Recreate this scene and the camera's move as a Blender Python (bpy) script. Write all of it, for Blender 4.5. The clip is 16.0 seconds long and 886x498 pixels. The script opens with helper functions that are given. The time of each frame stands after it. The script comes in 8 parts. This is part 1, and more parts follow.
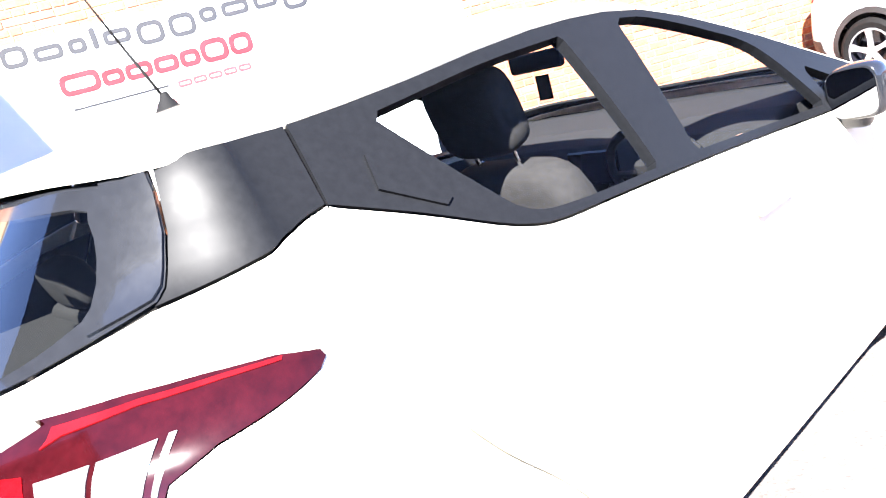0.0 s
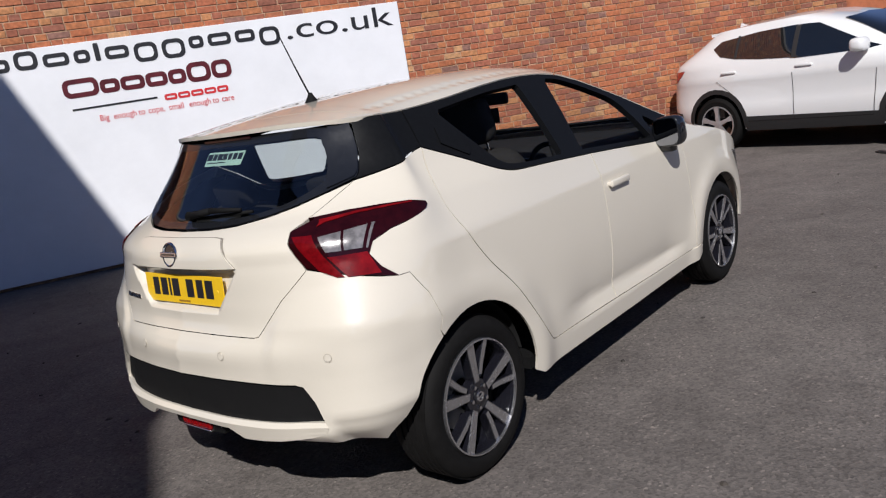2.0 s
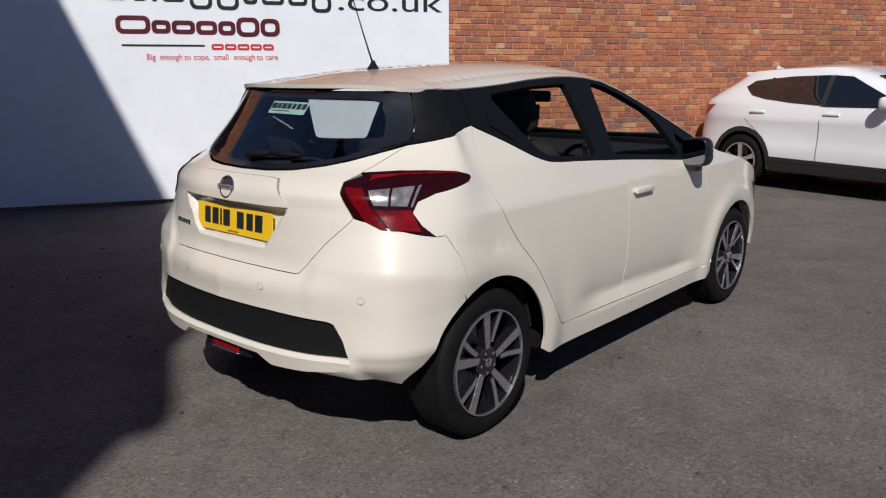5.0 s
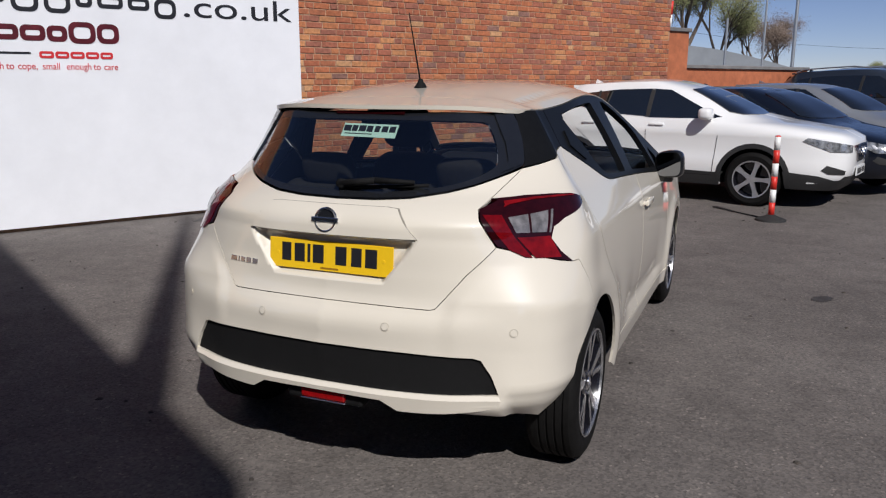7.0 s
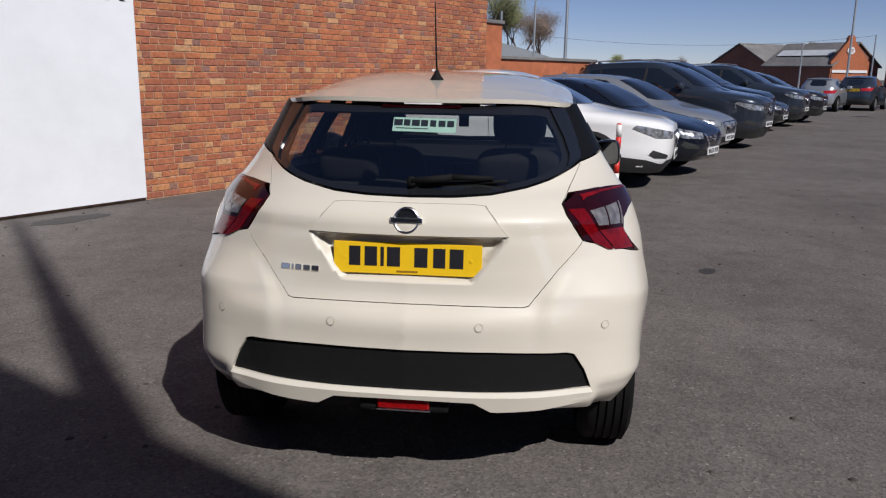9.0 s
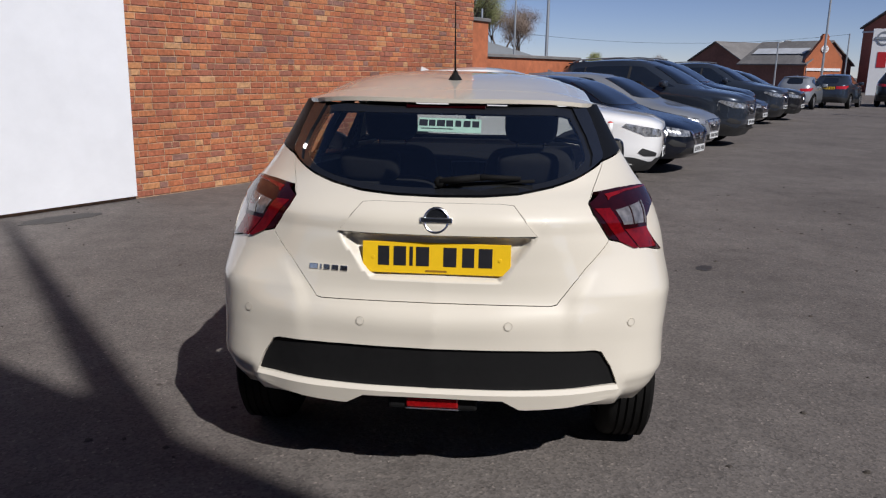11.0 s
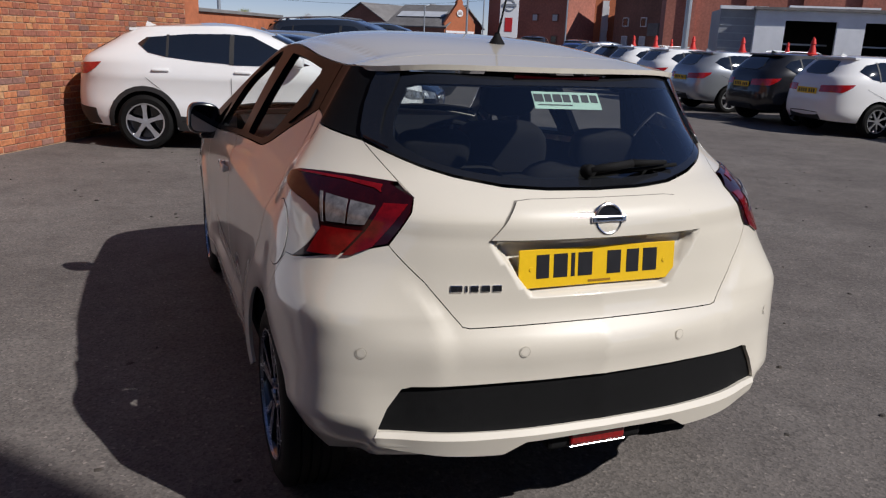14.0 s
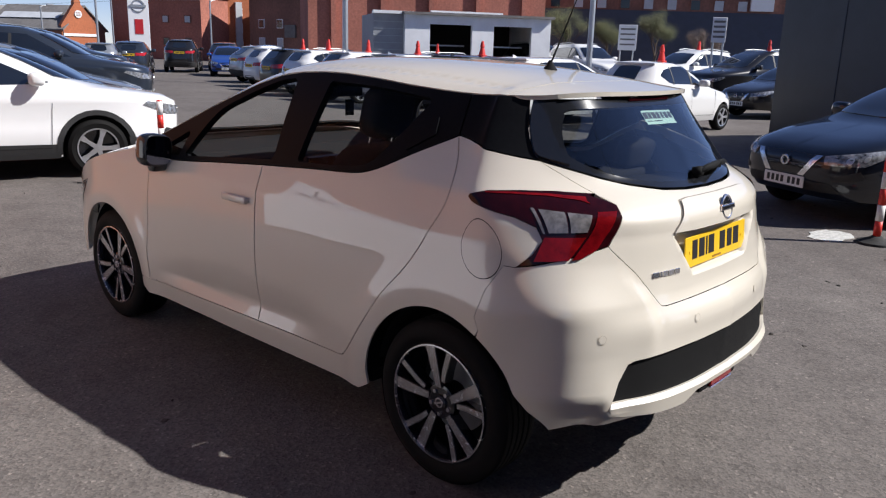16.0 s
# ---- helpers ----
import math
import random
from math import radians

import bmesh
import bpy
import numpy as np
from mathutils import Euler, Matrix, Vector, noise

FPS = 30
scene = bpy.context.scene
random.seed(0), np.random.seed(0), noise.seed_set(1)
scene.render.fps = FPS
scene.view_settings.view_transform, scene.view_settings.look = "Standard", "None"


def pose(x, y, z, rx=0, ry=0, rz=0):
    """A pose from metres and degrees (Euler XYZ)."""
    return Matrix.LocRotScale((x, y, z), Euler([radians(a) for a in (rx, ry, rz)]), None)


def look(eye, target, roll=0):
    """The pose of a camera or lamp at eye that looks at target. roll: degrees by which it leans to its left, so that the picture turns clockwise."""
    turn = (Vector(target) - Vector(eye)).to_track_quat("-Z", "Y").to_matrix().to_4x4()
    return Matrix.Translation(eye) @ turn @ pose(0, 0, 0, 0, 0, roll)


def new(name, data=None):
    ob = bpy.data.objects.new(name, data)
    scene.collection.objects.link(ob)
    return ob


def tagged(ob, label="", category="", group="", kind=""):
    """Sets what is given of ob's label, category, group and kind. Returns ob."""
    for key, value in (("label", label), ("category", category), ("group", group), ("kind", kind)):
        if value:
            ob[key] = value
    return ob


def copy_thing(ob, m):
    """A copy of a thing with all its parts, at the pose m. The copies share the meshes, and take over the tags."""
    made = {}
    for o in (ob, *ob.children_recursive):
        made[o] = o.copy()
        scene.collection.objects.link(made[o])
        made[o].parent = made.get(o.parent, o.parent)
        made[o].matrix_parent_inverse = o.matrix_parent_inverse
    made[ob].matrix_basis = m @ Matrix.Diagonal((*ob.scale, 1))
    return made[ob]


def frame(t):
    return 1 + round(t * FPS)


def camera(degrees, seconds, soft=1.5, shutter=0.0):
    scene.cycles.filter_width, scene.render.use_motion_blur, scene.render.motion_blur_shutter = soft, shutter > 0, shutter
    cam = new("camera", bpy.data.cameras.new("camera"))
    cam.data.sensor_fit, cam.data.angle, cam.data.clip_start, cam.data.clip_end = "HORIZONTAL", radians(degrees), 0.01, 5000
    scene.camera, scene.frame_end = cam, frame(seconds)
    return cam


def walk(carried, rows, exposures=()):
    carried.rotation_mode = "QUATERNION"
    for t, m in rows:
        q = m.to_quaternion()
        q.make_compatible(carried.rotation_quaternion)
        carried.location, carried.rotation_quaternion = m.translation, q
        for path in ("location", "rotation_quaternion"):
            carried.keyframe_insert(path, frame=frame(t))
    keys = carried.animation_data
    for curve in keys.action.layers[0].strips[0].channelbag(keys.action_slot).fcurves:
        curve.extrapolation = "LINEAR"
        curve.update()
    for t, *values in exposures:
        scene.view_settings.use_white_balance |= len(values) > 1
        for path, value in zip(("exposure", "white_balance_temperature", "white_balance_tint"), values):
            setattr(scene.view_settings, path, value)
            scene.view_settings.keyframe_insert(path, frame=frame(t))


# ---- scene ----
cam = camera(59.3, 16.0, soft=1.2)
PATH = [
    (0, (1.766, -0.607, 1.461), (0.282, 0.643, 0.976), -15.23),
    (0.5, (2.080, -1.122, 1.503), (0.680, 0.215, 0.999), -16.49),
    (1, (2.347, -1.519, 1.492), (0.953, -0.170, 1.006), -16.72),
    (1.5, (2.531, -1.808, 1.509), (1.171, -0.408, 1.070), -16.09),
    (2, (2.629, -2.111, 1.508), (1.342, -0.642, 1.079), -9.39),
    (2.5, (2.775, -2.250, 1.498), (1.426, -0.833, 1.082), -3.80),
    (3, (2.907, -2.296, 1.499), (1.549, -0.889, 1.080), -1.89),
    (3.5, (2.954, -2.307, 1.498), (1.578, -0.913, 1.090), -1.59),
    (6, (2.253, -2.659, 1.462), (1.125, -1.065, 1.029), 0.38),
    (6.5, (1.924, -2.873, 1.524), (0.936, -1.181, 1.122), 0.13),
    (7, (1.466, -3.005, 1.519), (0.703, -1.205, 1.097), 0.12),
    (7.5, (1.154, -3.163, 1.515), (0.567, -1.302, 1.076), -0.58),
    (8, (0.847, -3.230, 1.525), (0.410, -1.326, 1.098), 0.50),
    (8.5, (0.519, -3.115, 1.524), (0.237, -1.191, 1.055), 0.36),
    (9, (0.395, -3.207, 1.531), (0.193, -1.269, 1.083), 0.89),
    (11.5, (0.209, -3.243, 1.541), (0.064, -1.301, 1.086), 1.03),
    (12, (0.183, -3.246, 1.536), (0.025, -1.304, 1.085), 0.49),
    (12.5, (-0.001, -3.091, 1.479), (-0.053, -1.155, 0.981), 1.49),
    (13, (-0.372, -2.948, 1.474), (-0.229, -1.015, 0.979), 1.76),
    (13.5, (-0.761, -2.772, 1.502), (-0.338, -0.878, 1.018), 1.34),
    (14, (-1.218, -2.457, 1.508), (-0.509, -0.662, 0.981), 2.38),
    (14.5, (-1.642, -2.258, 1.504), (-0.699, -0.576, 0.973), 1.27),
    (15, (-2.091, -2.029, 1.511), (-0.893, -0.505, 1.020), 0.79),
    (15.5, (-2.479, -1.893, 1.531), (-1.175, -0.463, 1.027), 0.80),
    (16, (-2.783, -1.746, 1.557), (-1.344, -0.448, 1.062), 1.68),
]
walk(cam, [(t, look(eye, target, roll)) for t, eye, target, roll in PATH],
     exposures=[(0, 3.6), (0.3, 2.4), (0.6, 1.15), (0.9, 0.45), (1.2, 0.35), (1.6, 0.25), (2.2, 0.12), (3.0, 0.03), (9.0, 0.03), (12.5, 0.08), (13.5, 0.08), (14.5, 0.08), (15, 0.26), (15.5, 0.42), (16, 0.68)])

# ---- sky and sun ----
SUN_AZ, SUN_EL = radians(141.5), radians(42.0)     # azimuth from +y towards +x
world = bpy.data.worlds.new("sky")
scene.world = world
world.use_nodes = True
sky = world.node_tree.nodes.new("ShaderNodeTexSky")
sky.sky_type, sky.sun_disc = "NISHITA", False
sky.sun_elevation, sky.sun_rotation = SUN_EL, SUN_AZ
sky.air_density, sky.dust_density, sky.ozone_density = 0.6, 0.0, 3.0
haze = world.node_tree.nodes.new("ShaderNodeMix")
haze.data_type, haze.blend_type = "RGBA", "MULTIPLY"
haze.inputs[0].default_value, haze.inputs[7].default_value = 1.0, (0.99, 0.905, 1.02, 1)
world.node_tree.links.new(sky.outputs[0], haze.inputs[6])
world.node_tree.links.new(haze.outputs[2], world.node_tree.nodes["Background"].inputs[0])
world.node_tree.nodes["Background"].inputs[1].default_value = 0.068
sun = new("sun", bpy.data.lights.new("sun", "SUN"))
sun.data.energy, sun.data.angle, sun.data.color = 4.2, radians(0.55), (1.0, 0.97, 0.945)
to_sun = Vector((math.sin(SUN_AZ) * math.cos(SUN_EL), math.cos(SUN_AZ) * math.cos(SUN_EL), math.sin(SUN_EL)))
sun.matrix_world = look(to_sun * 60, (0, 0, 0))

# ---- materials ----
def material(name, colour, rough=0.5, metal=0.0, coat=0.0, spread=0.0, scale=8.0, bump=0.0, bump_scale=120.0, random_tint=0.0, spec=0.5, alt=None, stain=0.0, stain_scale=1.2, coat_ior=1.5):
    """A node material: base colour with noise towards `alt`, larger stains, fine bump, and a tint for each object."""
    m = bpy.data.materials.new(name)
    m.use_nodes = True
    nt = m.node_tree
    b = nt.nodes["Principled BSDF"]
    b.inputs["Base Color"].default_value = (*colour, 1)
    b.inputs["Roughness"].default_value = rough
    b.inputs["Metallic"].default_value = metal
    b.inputs["Specular IOR Level"].default_value = spec
    b.inputs["Coat Weight"].default_value = coat
    b.inputs["Coat Roughness"].default_value = 0.02
    b.inputs["Coat IOR"].default_value = coat_ior
    co = nt.nodes.new("ShaderNodeTexCoord").outputs["Object"]
    out = None
    if spread or alt:
        n = nt.nodes.new("ShaderNodeTexNoise")
        n.inputs["Scale"].default_value, n.inputs["Detail"].default_value, n.inputs["Roughness"].default_value = scale, 6, 0.65
        nt.links.new(co, n.inputs["Vector"])
        r = nt.nodes.new("ShaderNodeValToRGB")
        other = alt or tuple(c * (1 - spread) for c in colour)
        base = colour if alt else tuple(min(1, c * (1 + spread)) for c in colour)
        r.color_ramp.elements[0].color, r.color_ramp.elements[1].color = (*other, 1), (*base, 1)
        r.color_ramp.elements[0].position, r.color_ramp.elements[1].position = 0.32, 0.68
        nt.links.new(n.outputs["Fac"], r.inputs[0])
        out = r.outputs[0]
        rr = nt.nodes.new("ShaderNodeMapRange")
        rr.inputs["To Min"].default_value, rr.inputs["To Max"].default_value = max(0.01, rough * 0.8), min(1, rough * 1.2)
        nt.links.new(n.outputs["Fac"], rr.inputs["Value"])
        nt.links.new(rr.outputs[0], b.inputs["Roughness"])
    if stain:
        n2 = nt.nodes.new("ShaderNodeTexNoise")
        n2.inputs["Scale"].default_value, n2.inputs["Detail"].default_value = stain_scale, 5
        nt.links.new(co, n2.inputs["Vector"])
        mr = nt.nodes.new("ShaderNodeMapRange")
        mr.inputs["From Min"].default_value, mr.inputs["From Max"].default_value = 0.35, 0.7
        mr.inputs["To Min"].default_value, mr.inputs["To Max"].default_value = 1 - stain, 1 + stain * 0.4
        nt.links.new(n2.outputs["Fac"], mr.inputs["Value"])
        out = tinted(nt, out, colour, mr.outputs[0])
    if random_tint:
        oi = nt.nodes.new("ShaderNodeObjectInfo")
        mr = nt.nodes.new("ShaderNodeMapRange")
        mr.inputs["To Min"].default_value, mr.inputs["To Max"].default_value = 1 - random_tint, 1 + random_tint
        nt.links.new(oi.outputs["Random"], mr.inputs["Value"])
        out = tinted(nt, out, colour, mr.outputs[0])
    if out:
        nt.links.new(out, b.inputs["Base Color"])
    if bump:
        n3 = nt.nodes.new("ShaderNodeTexNoise")
        n3.inputs["Scale"].default_value, n3.inputs["Detail"].default_value = bump_scale, 4
        nt.links.new(co, n3.inputs["Vector"])
        bp = nt.nodes.new("ShaderNodeBump")
        bp.inputs["Strength"].default_value, bp.inputs["Distance"].default_value = min(1.0, bump), 0.01
        nt.links.new(n3.outputs["Fac"], bp.inputs["Height"])
        nt.links.new(bp.outputs[0], b.inputs["Normal"])
    return m


def tinted(nt, colour_socket, colour, factor):
    mx = nt.nodes.new("ShaderNodeMix")
    mx.data_type, mx.blend_type = "RGBA", "MULTIPLY"
    mx.inputs[0].default_value = 1.0
    if colour_socket:
        nt.links.new(colour_socket, mx.inputs[6])
    else:
        mx.inputs[6].default_value = (*colour, 1)
    nt.links.new(factor, mx.inputs[7])
    return mx.outputs[2]


def glass_material(name, tint, rough=0.0, ior=1.45, gloss=1.0, edge=0.95, power=5.0):
    """Thin glass: a clear, tinted pane with a mirror-like face."""
    m = bpy.data.materials.new(name)
    m.use_nodes = True
    nt = m.node_tree
    nt.nodes.remove(nt.nodes["Principled BSDF"])
    tr, gl = nt.nodes.new("ShaderNodeBsdfTransparent"), nt.nodes.new("ShaderNodeBsdfGlossy")
    tr.inputs[0].default_value = (*tint, 1)
    gl.inputs["Roughness"].default_value = rough
    gl.inputs["Color"].default_value = (gloss, gloss, gloss, 1)
    lw, mx = nt.nodes.new("ShaderNodeLayerWeight"), nt.nodes.new("ShaderNodeMixShader")
    lw.inputs[0].default_value = 0.5
    face_on = ((ior - 1) / (ior + 1)) ** 2 * 2
    pw, sc = nt.nodes.new("ShaderNodeMath"), nt.nodes.new("ShaderNodeMath")
    pw.operation, sc.operation = "POWER", "MULTIPLY_ADD"
    pw.inputs[1].default_value, sc.inputs[1].default_value, sc.inputs[2].default_value = power, edge - face_on, face_on
    nt.links.new(lw.outputs["Facing"], pw.inputs[0])
    nt.links.new(pw.outputs[0], sc.inputs[0])
    nt.links.new(sc.outputs[0], mx.inputs[0])
    nt.links.new(tr.outputs[0], mx.inputs[1])
    nt.links.new(gl.outputs[0], mx.inputs[2])
    nt.links.new(mx.outputs[0], nt.nodes["Material Output"].inputs[0])
    return m


# ---- mesh tools ----
def part(name, bm, mat, parent=None, label="", smooth=False, angle=35):
    """Links a bmesh as one mesh object, under a thing or a part."""
    me = bpy.data.meshes.new(name)
    if smooth:
        for f in bm.faces:
            f.smooth = True
        for e in bm.edges:
            if len(e.link_faces) == 2 and e.calc_face_angle(0) > radians(angle):
                e.smooth = False
    bm.to_mesh(me)
    bm.free()
    return placed(name, me, mat, parent, label)


def placed(name, me, mat, parent=None, label=""):
    if mat and not me.materials:
        me.materials.append(mat)
    ob = new(name, me)
    ob.parent = parent
    if label:
        ob["label"] = label
    return ob


def thing(name, label, category, m=None, group="", kind=""):
    ob = new(name)
    ob.empty_display_size = 0.2
    if m is not None:
        ob.matrix_basis = m
    return tagged(ob, label, category, group, kind)


def add_box(bm, centre, size, m=None, bevel=0.0, segments=1):
    made = bmesh.ops.create_cube(bm, size=1.0)["verts"]
    bmesh.ops.scale(bm, vec=size, verts=made)
    bmesh.ops.translate(bm, vec=centre, verts=made)
    if bevel:
        es = list({e for v in made for e in v.link_edges})
        made = list({v for f in bmesh.ops.bevel(bm, geom=es, offset=bevel, segments=segments, affect="EDGES", profile=0.5)["faces"] for v in f.verts} | {v for v in made if v.is_valid})
    if m is not None:
        bmesh.ops.transform(bm, matrix=m, verts=made)
    return bm


def box(centre, size, m=None, bevel=0.0, segments=1):
    return add_box(bmesh.new(), centre, size, m, bevel, segments)


def add_tube(bm, a, b, r0, r1=None, n=12, caps=True):
    """A straight tube or cone from a to b."""
    a, b = Vector(a), Vector(b)
    q = (b - a).to_track_quat("Z", "Y").to_matrix()
    rings = []
    for p, r in ((a, r0), (b, r0 if r1 is None else r1)):
        rings.append([bm.verts.new(p + q @ Vector((r * math.cos(2 * math.pi * k / n), r * math.sin(2 * math.pi * k / n), 0))) for k in range(n)])
    for k in range(n):
        bm.faces.new((rings[0][k], rings[0][(k + 1) % n], rings[1][(k + 1) % n], rings[1][k]))
    if caps:
        bm.faces.new(rings[0][::-1])
        bm.faces.new(rings[1])
    return bm


def tube(a, b, r0, r1=None, n=12):
    return add_tube(bmesh.new(), a, b, r0, r1, n)


def add_path_tube(bm, pts, radius, n=8):
    for a, b in zip(pts, pts[1:]):
        add_tube(bm, a, b, radius, None, n)
    return bm


def add_lathe(bm, rings, n=40, axis="x", centre=(0, 0, 0), close=False):
    """Turns (along, radius) pairs about an axis."""
    c, loops = Vector(centre), []
    for along, r in rings:
        loop = []
        for k in range(n):
            a = 2 * math.pi * k / n
            p = Vector((along, r * math.cos(a), r * math.sin(a)))
            loop.append(bm.verts.new(c + (p if axis == "x" else Vector((p.y, p.z, p.x)))))
        loops.append(loop)
    pairs = list(zip(loops, loops[1:])) + ([(loops[-1], loops[0])] if close else [])
    for l0, l1 in pairs:
        for k in range(n):
            bm.faces.new((l0[k], l0[(k + 1) % n], l1[(k + 1) % n], l1[k]))
    return bm


def lathe(rings, n=40, axis="x", centre=(0, 0, 0), close=False):
    bm = add_lathe(bmesh.new(), rings, n, axis, centre, close)
    bmesh.ops.recalc_face_normals(bm, faces=bm.faces)
    return bm


def add_prism(bm, poly, depth, m=None, bevel=0.0):
    """Extrudes an outline in x, y upwards in z."""
    low = [bm.verts.new((p[0], p[1], 0)) for p in poly]
    top = [bm.verts.new((p[0], p[1], depth)) for p in poly]
    n = len(poly)
    faces = [bm.faces.new(low[::-1]), bm.faces.new(top)]
    faces += [bm.faces.new((low[k], low[(k + 1) % n], top[(k + 1) % n], top[k])) for k in range(n)]
    bmesh.ops.recalc_face_normals(bm, faces=faces)
    if bevel:
        bmesh.ops.bevel(bm, geom=[e for e in faces[1].edges], offset=bevel, segments=2, affect="EDGES")
    if m is not None:
        bmesh.ops.transform(bm, matrix=m, verts=[v for v in low + top if v.is_valid] if not bevel else bm.verts)
    return bm


def prism(poly, depth, m=None, bevel=0.0):
    return add_prism(bmesh.new(), poly, depth, m, bevel)


def lettering(name, body, size, mat, m, parent=None, align="LEFT", depth=0.002, stretch=1.0):
    """Words in the built-in font, as a mesh lying in the x-y plane of m."""
    cu = bpy.data.curves.new(name, "FONT")
    cu.body, cu.size, cu.extrude, cu.align_x = body, size, depth, align
    ob = bpy.data.objects.new(name, cu)
    me = bpy.data.meshes.new_from_object(ob)
    bpy.data.objects.remove(ob)
    me.transform(m @ Matrix.Diagonal((stretch, 1, 1, 1)))
    me.materials.clear()
    return placed(name, me, mat, parent)


def hermite(xk, yk, x):
    """A smooth curve through knots, evaluated for an array; straight on beyond the ends."""
    xk, yk, x = np.asarray(xk, float), np.asarray(yk, float), np.asarray(x, float)
    h = np.diff(xk)
    sl = (np.diff(yk, axis=0).T / h).T
    d = np.empty_like(yk)
    d[0], d[-1] = sl[0], sl[-1]
    for k in range(1, len(xk) - 1):
        d[k] = (sl[k - 1] * h[k] + sl[k] * h[k - 1]) / (h[k] + h[k - 1])
    i = np.clip(np.searchsorted(xk, x) - 1, 0, len(h) - 1)
    t = np.clip((x - xk[i]) / h[i], 0, 1)
    if yk.ndim > 1:
        t, hh = t[..., None], h[i][..., None]
    else:
        hh = h[i]
    return (2 * t**3 - 3 * t**2 + 1) * yk[i] + (t**3 - 2 * t**2 + t) * hh * d[i] + (3 * t**2 - 2 * t**3) * yk[i + 1] + (t**3 - t**2) * hh * d[i + 1]


def smooth_poly(pts, step=0.02, closed=False, corners=()):
    """Resamples an outline: rounded through its points, sharp at the numbered corners."""
    pts = [np.array(p, float) for p in pts]
    n, out = len(pts), []
    count = n if closed else n - 1
    for k in range(count):
        p1, p2 = pts[k], pts[(k + 1) % n]
        p0 = pts[k - 1] if (closed or k > 0) and k not in corners else p1
        p3 = pts[(k + 2) % n] if (closed or k + 2 < n) and (k + 1) % n not in corners else p2
        m1 = (p2 - p0) / 2 if k not in corners and (closed or k > 0) else (p2 - p1)
        m2 = (p3 - p1) / 2 if (k + 1) % n not in corners and (closed or k + 2 < n) else (p2 - p1)
        steps = max(1, int(np.ceil(np.linalg.norm(p2 - p1) / step)))
        for j in range(steps):
            t = j / steps
            out.append((2 * t**3 - 3 * t**2 + 1) * p1 + (t**3 - 2 * t**2 + t) * m1 + (3 * t**2 - 2 * t**3) * p2 + (t**3 - t**2) * m2)
    if not closed:
        out.append(pts[-1])
    return out


def inside(poly, pts):
    poly, pts = np.asarray(poly), np.asarray(pts)
    res = np.zeros(len(pts), bool)
    for a, b in zip(poly, np.roll(poly, -1, 0)):
        cross = (a[1] > pts[:, 1]) != (b[1] > pts[:, 1])
        with np.errstate(divide="ignore", invalid="ignore"):
            res ^= cross & (pts[:, 0] < (b[0] - a[0]) * (pts[:, 1] - a[1]) / (b[1] - a[1]) + a[0])
    return res


def edge_distance(poly, pts):
    poly, pts = np.asarray(poly, float), np.asarray(pts, float)
    best = np.full(len(pts), 9.0)
    for a, b in zip(poly, np.roll(poly, -1, 0)):
        ab = b - a
        t = np.clip(((pts - a) @ ab) / max(ab @ ab, 1e-12), 0, 1)
        best = np.minimum(best, np.linalg.norm(pts - a - t[:, None] * ab, axis=1))
    return best


def inset(poly, d):
    """Moves a closed outline inwards by d."""
    poly = np.asarray(poly, float)
    area = np.sum(poly[:, 0] * np.roll(poly[:, 1], -1) - np.roll(poly[:, 0], -1) * poly[:, 1])
    t = np.roll(poly, -1, 0) - np.roll(poly, 1, 0)
    t /= np.maximum(np.linalg.norm(t, axis=1), 1e-9)[:, None]
    return poly + d * np.sign(area) * np.stack([-t[:, 1], t[:, 0]], 1)


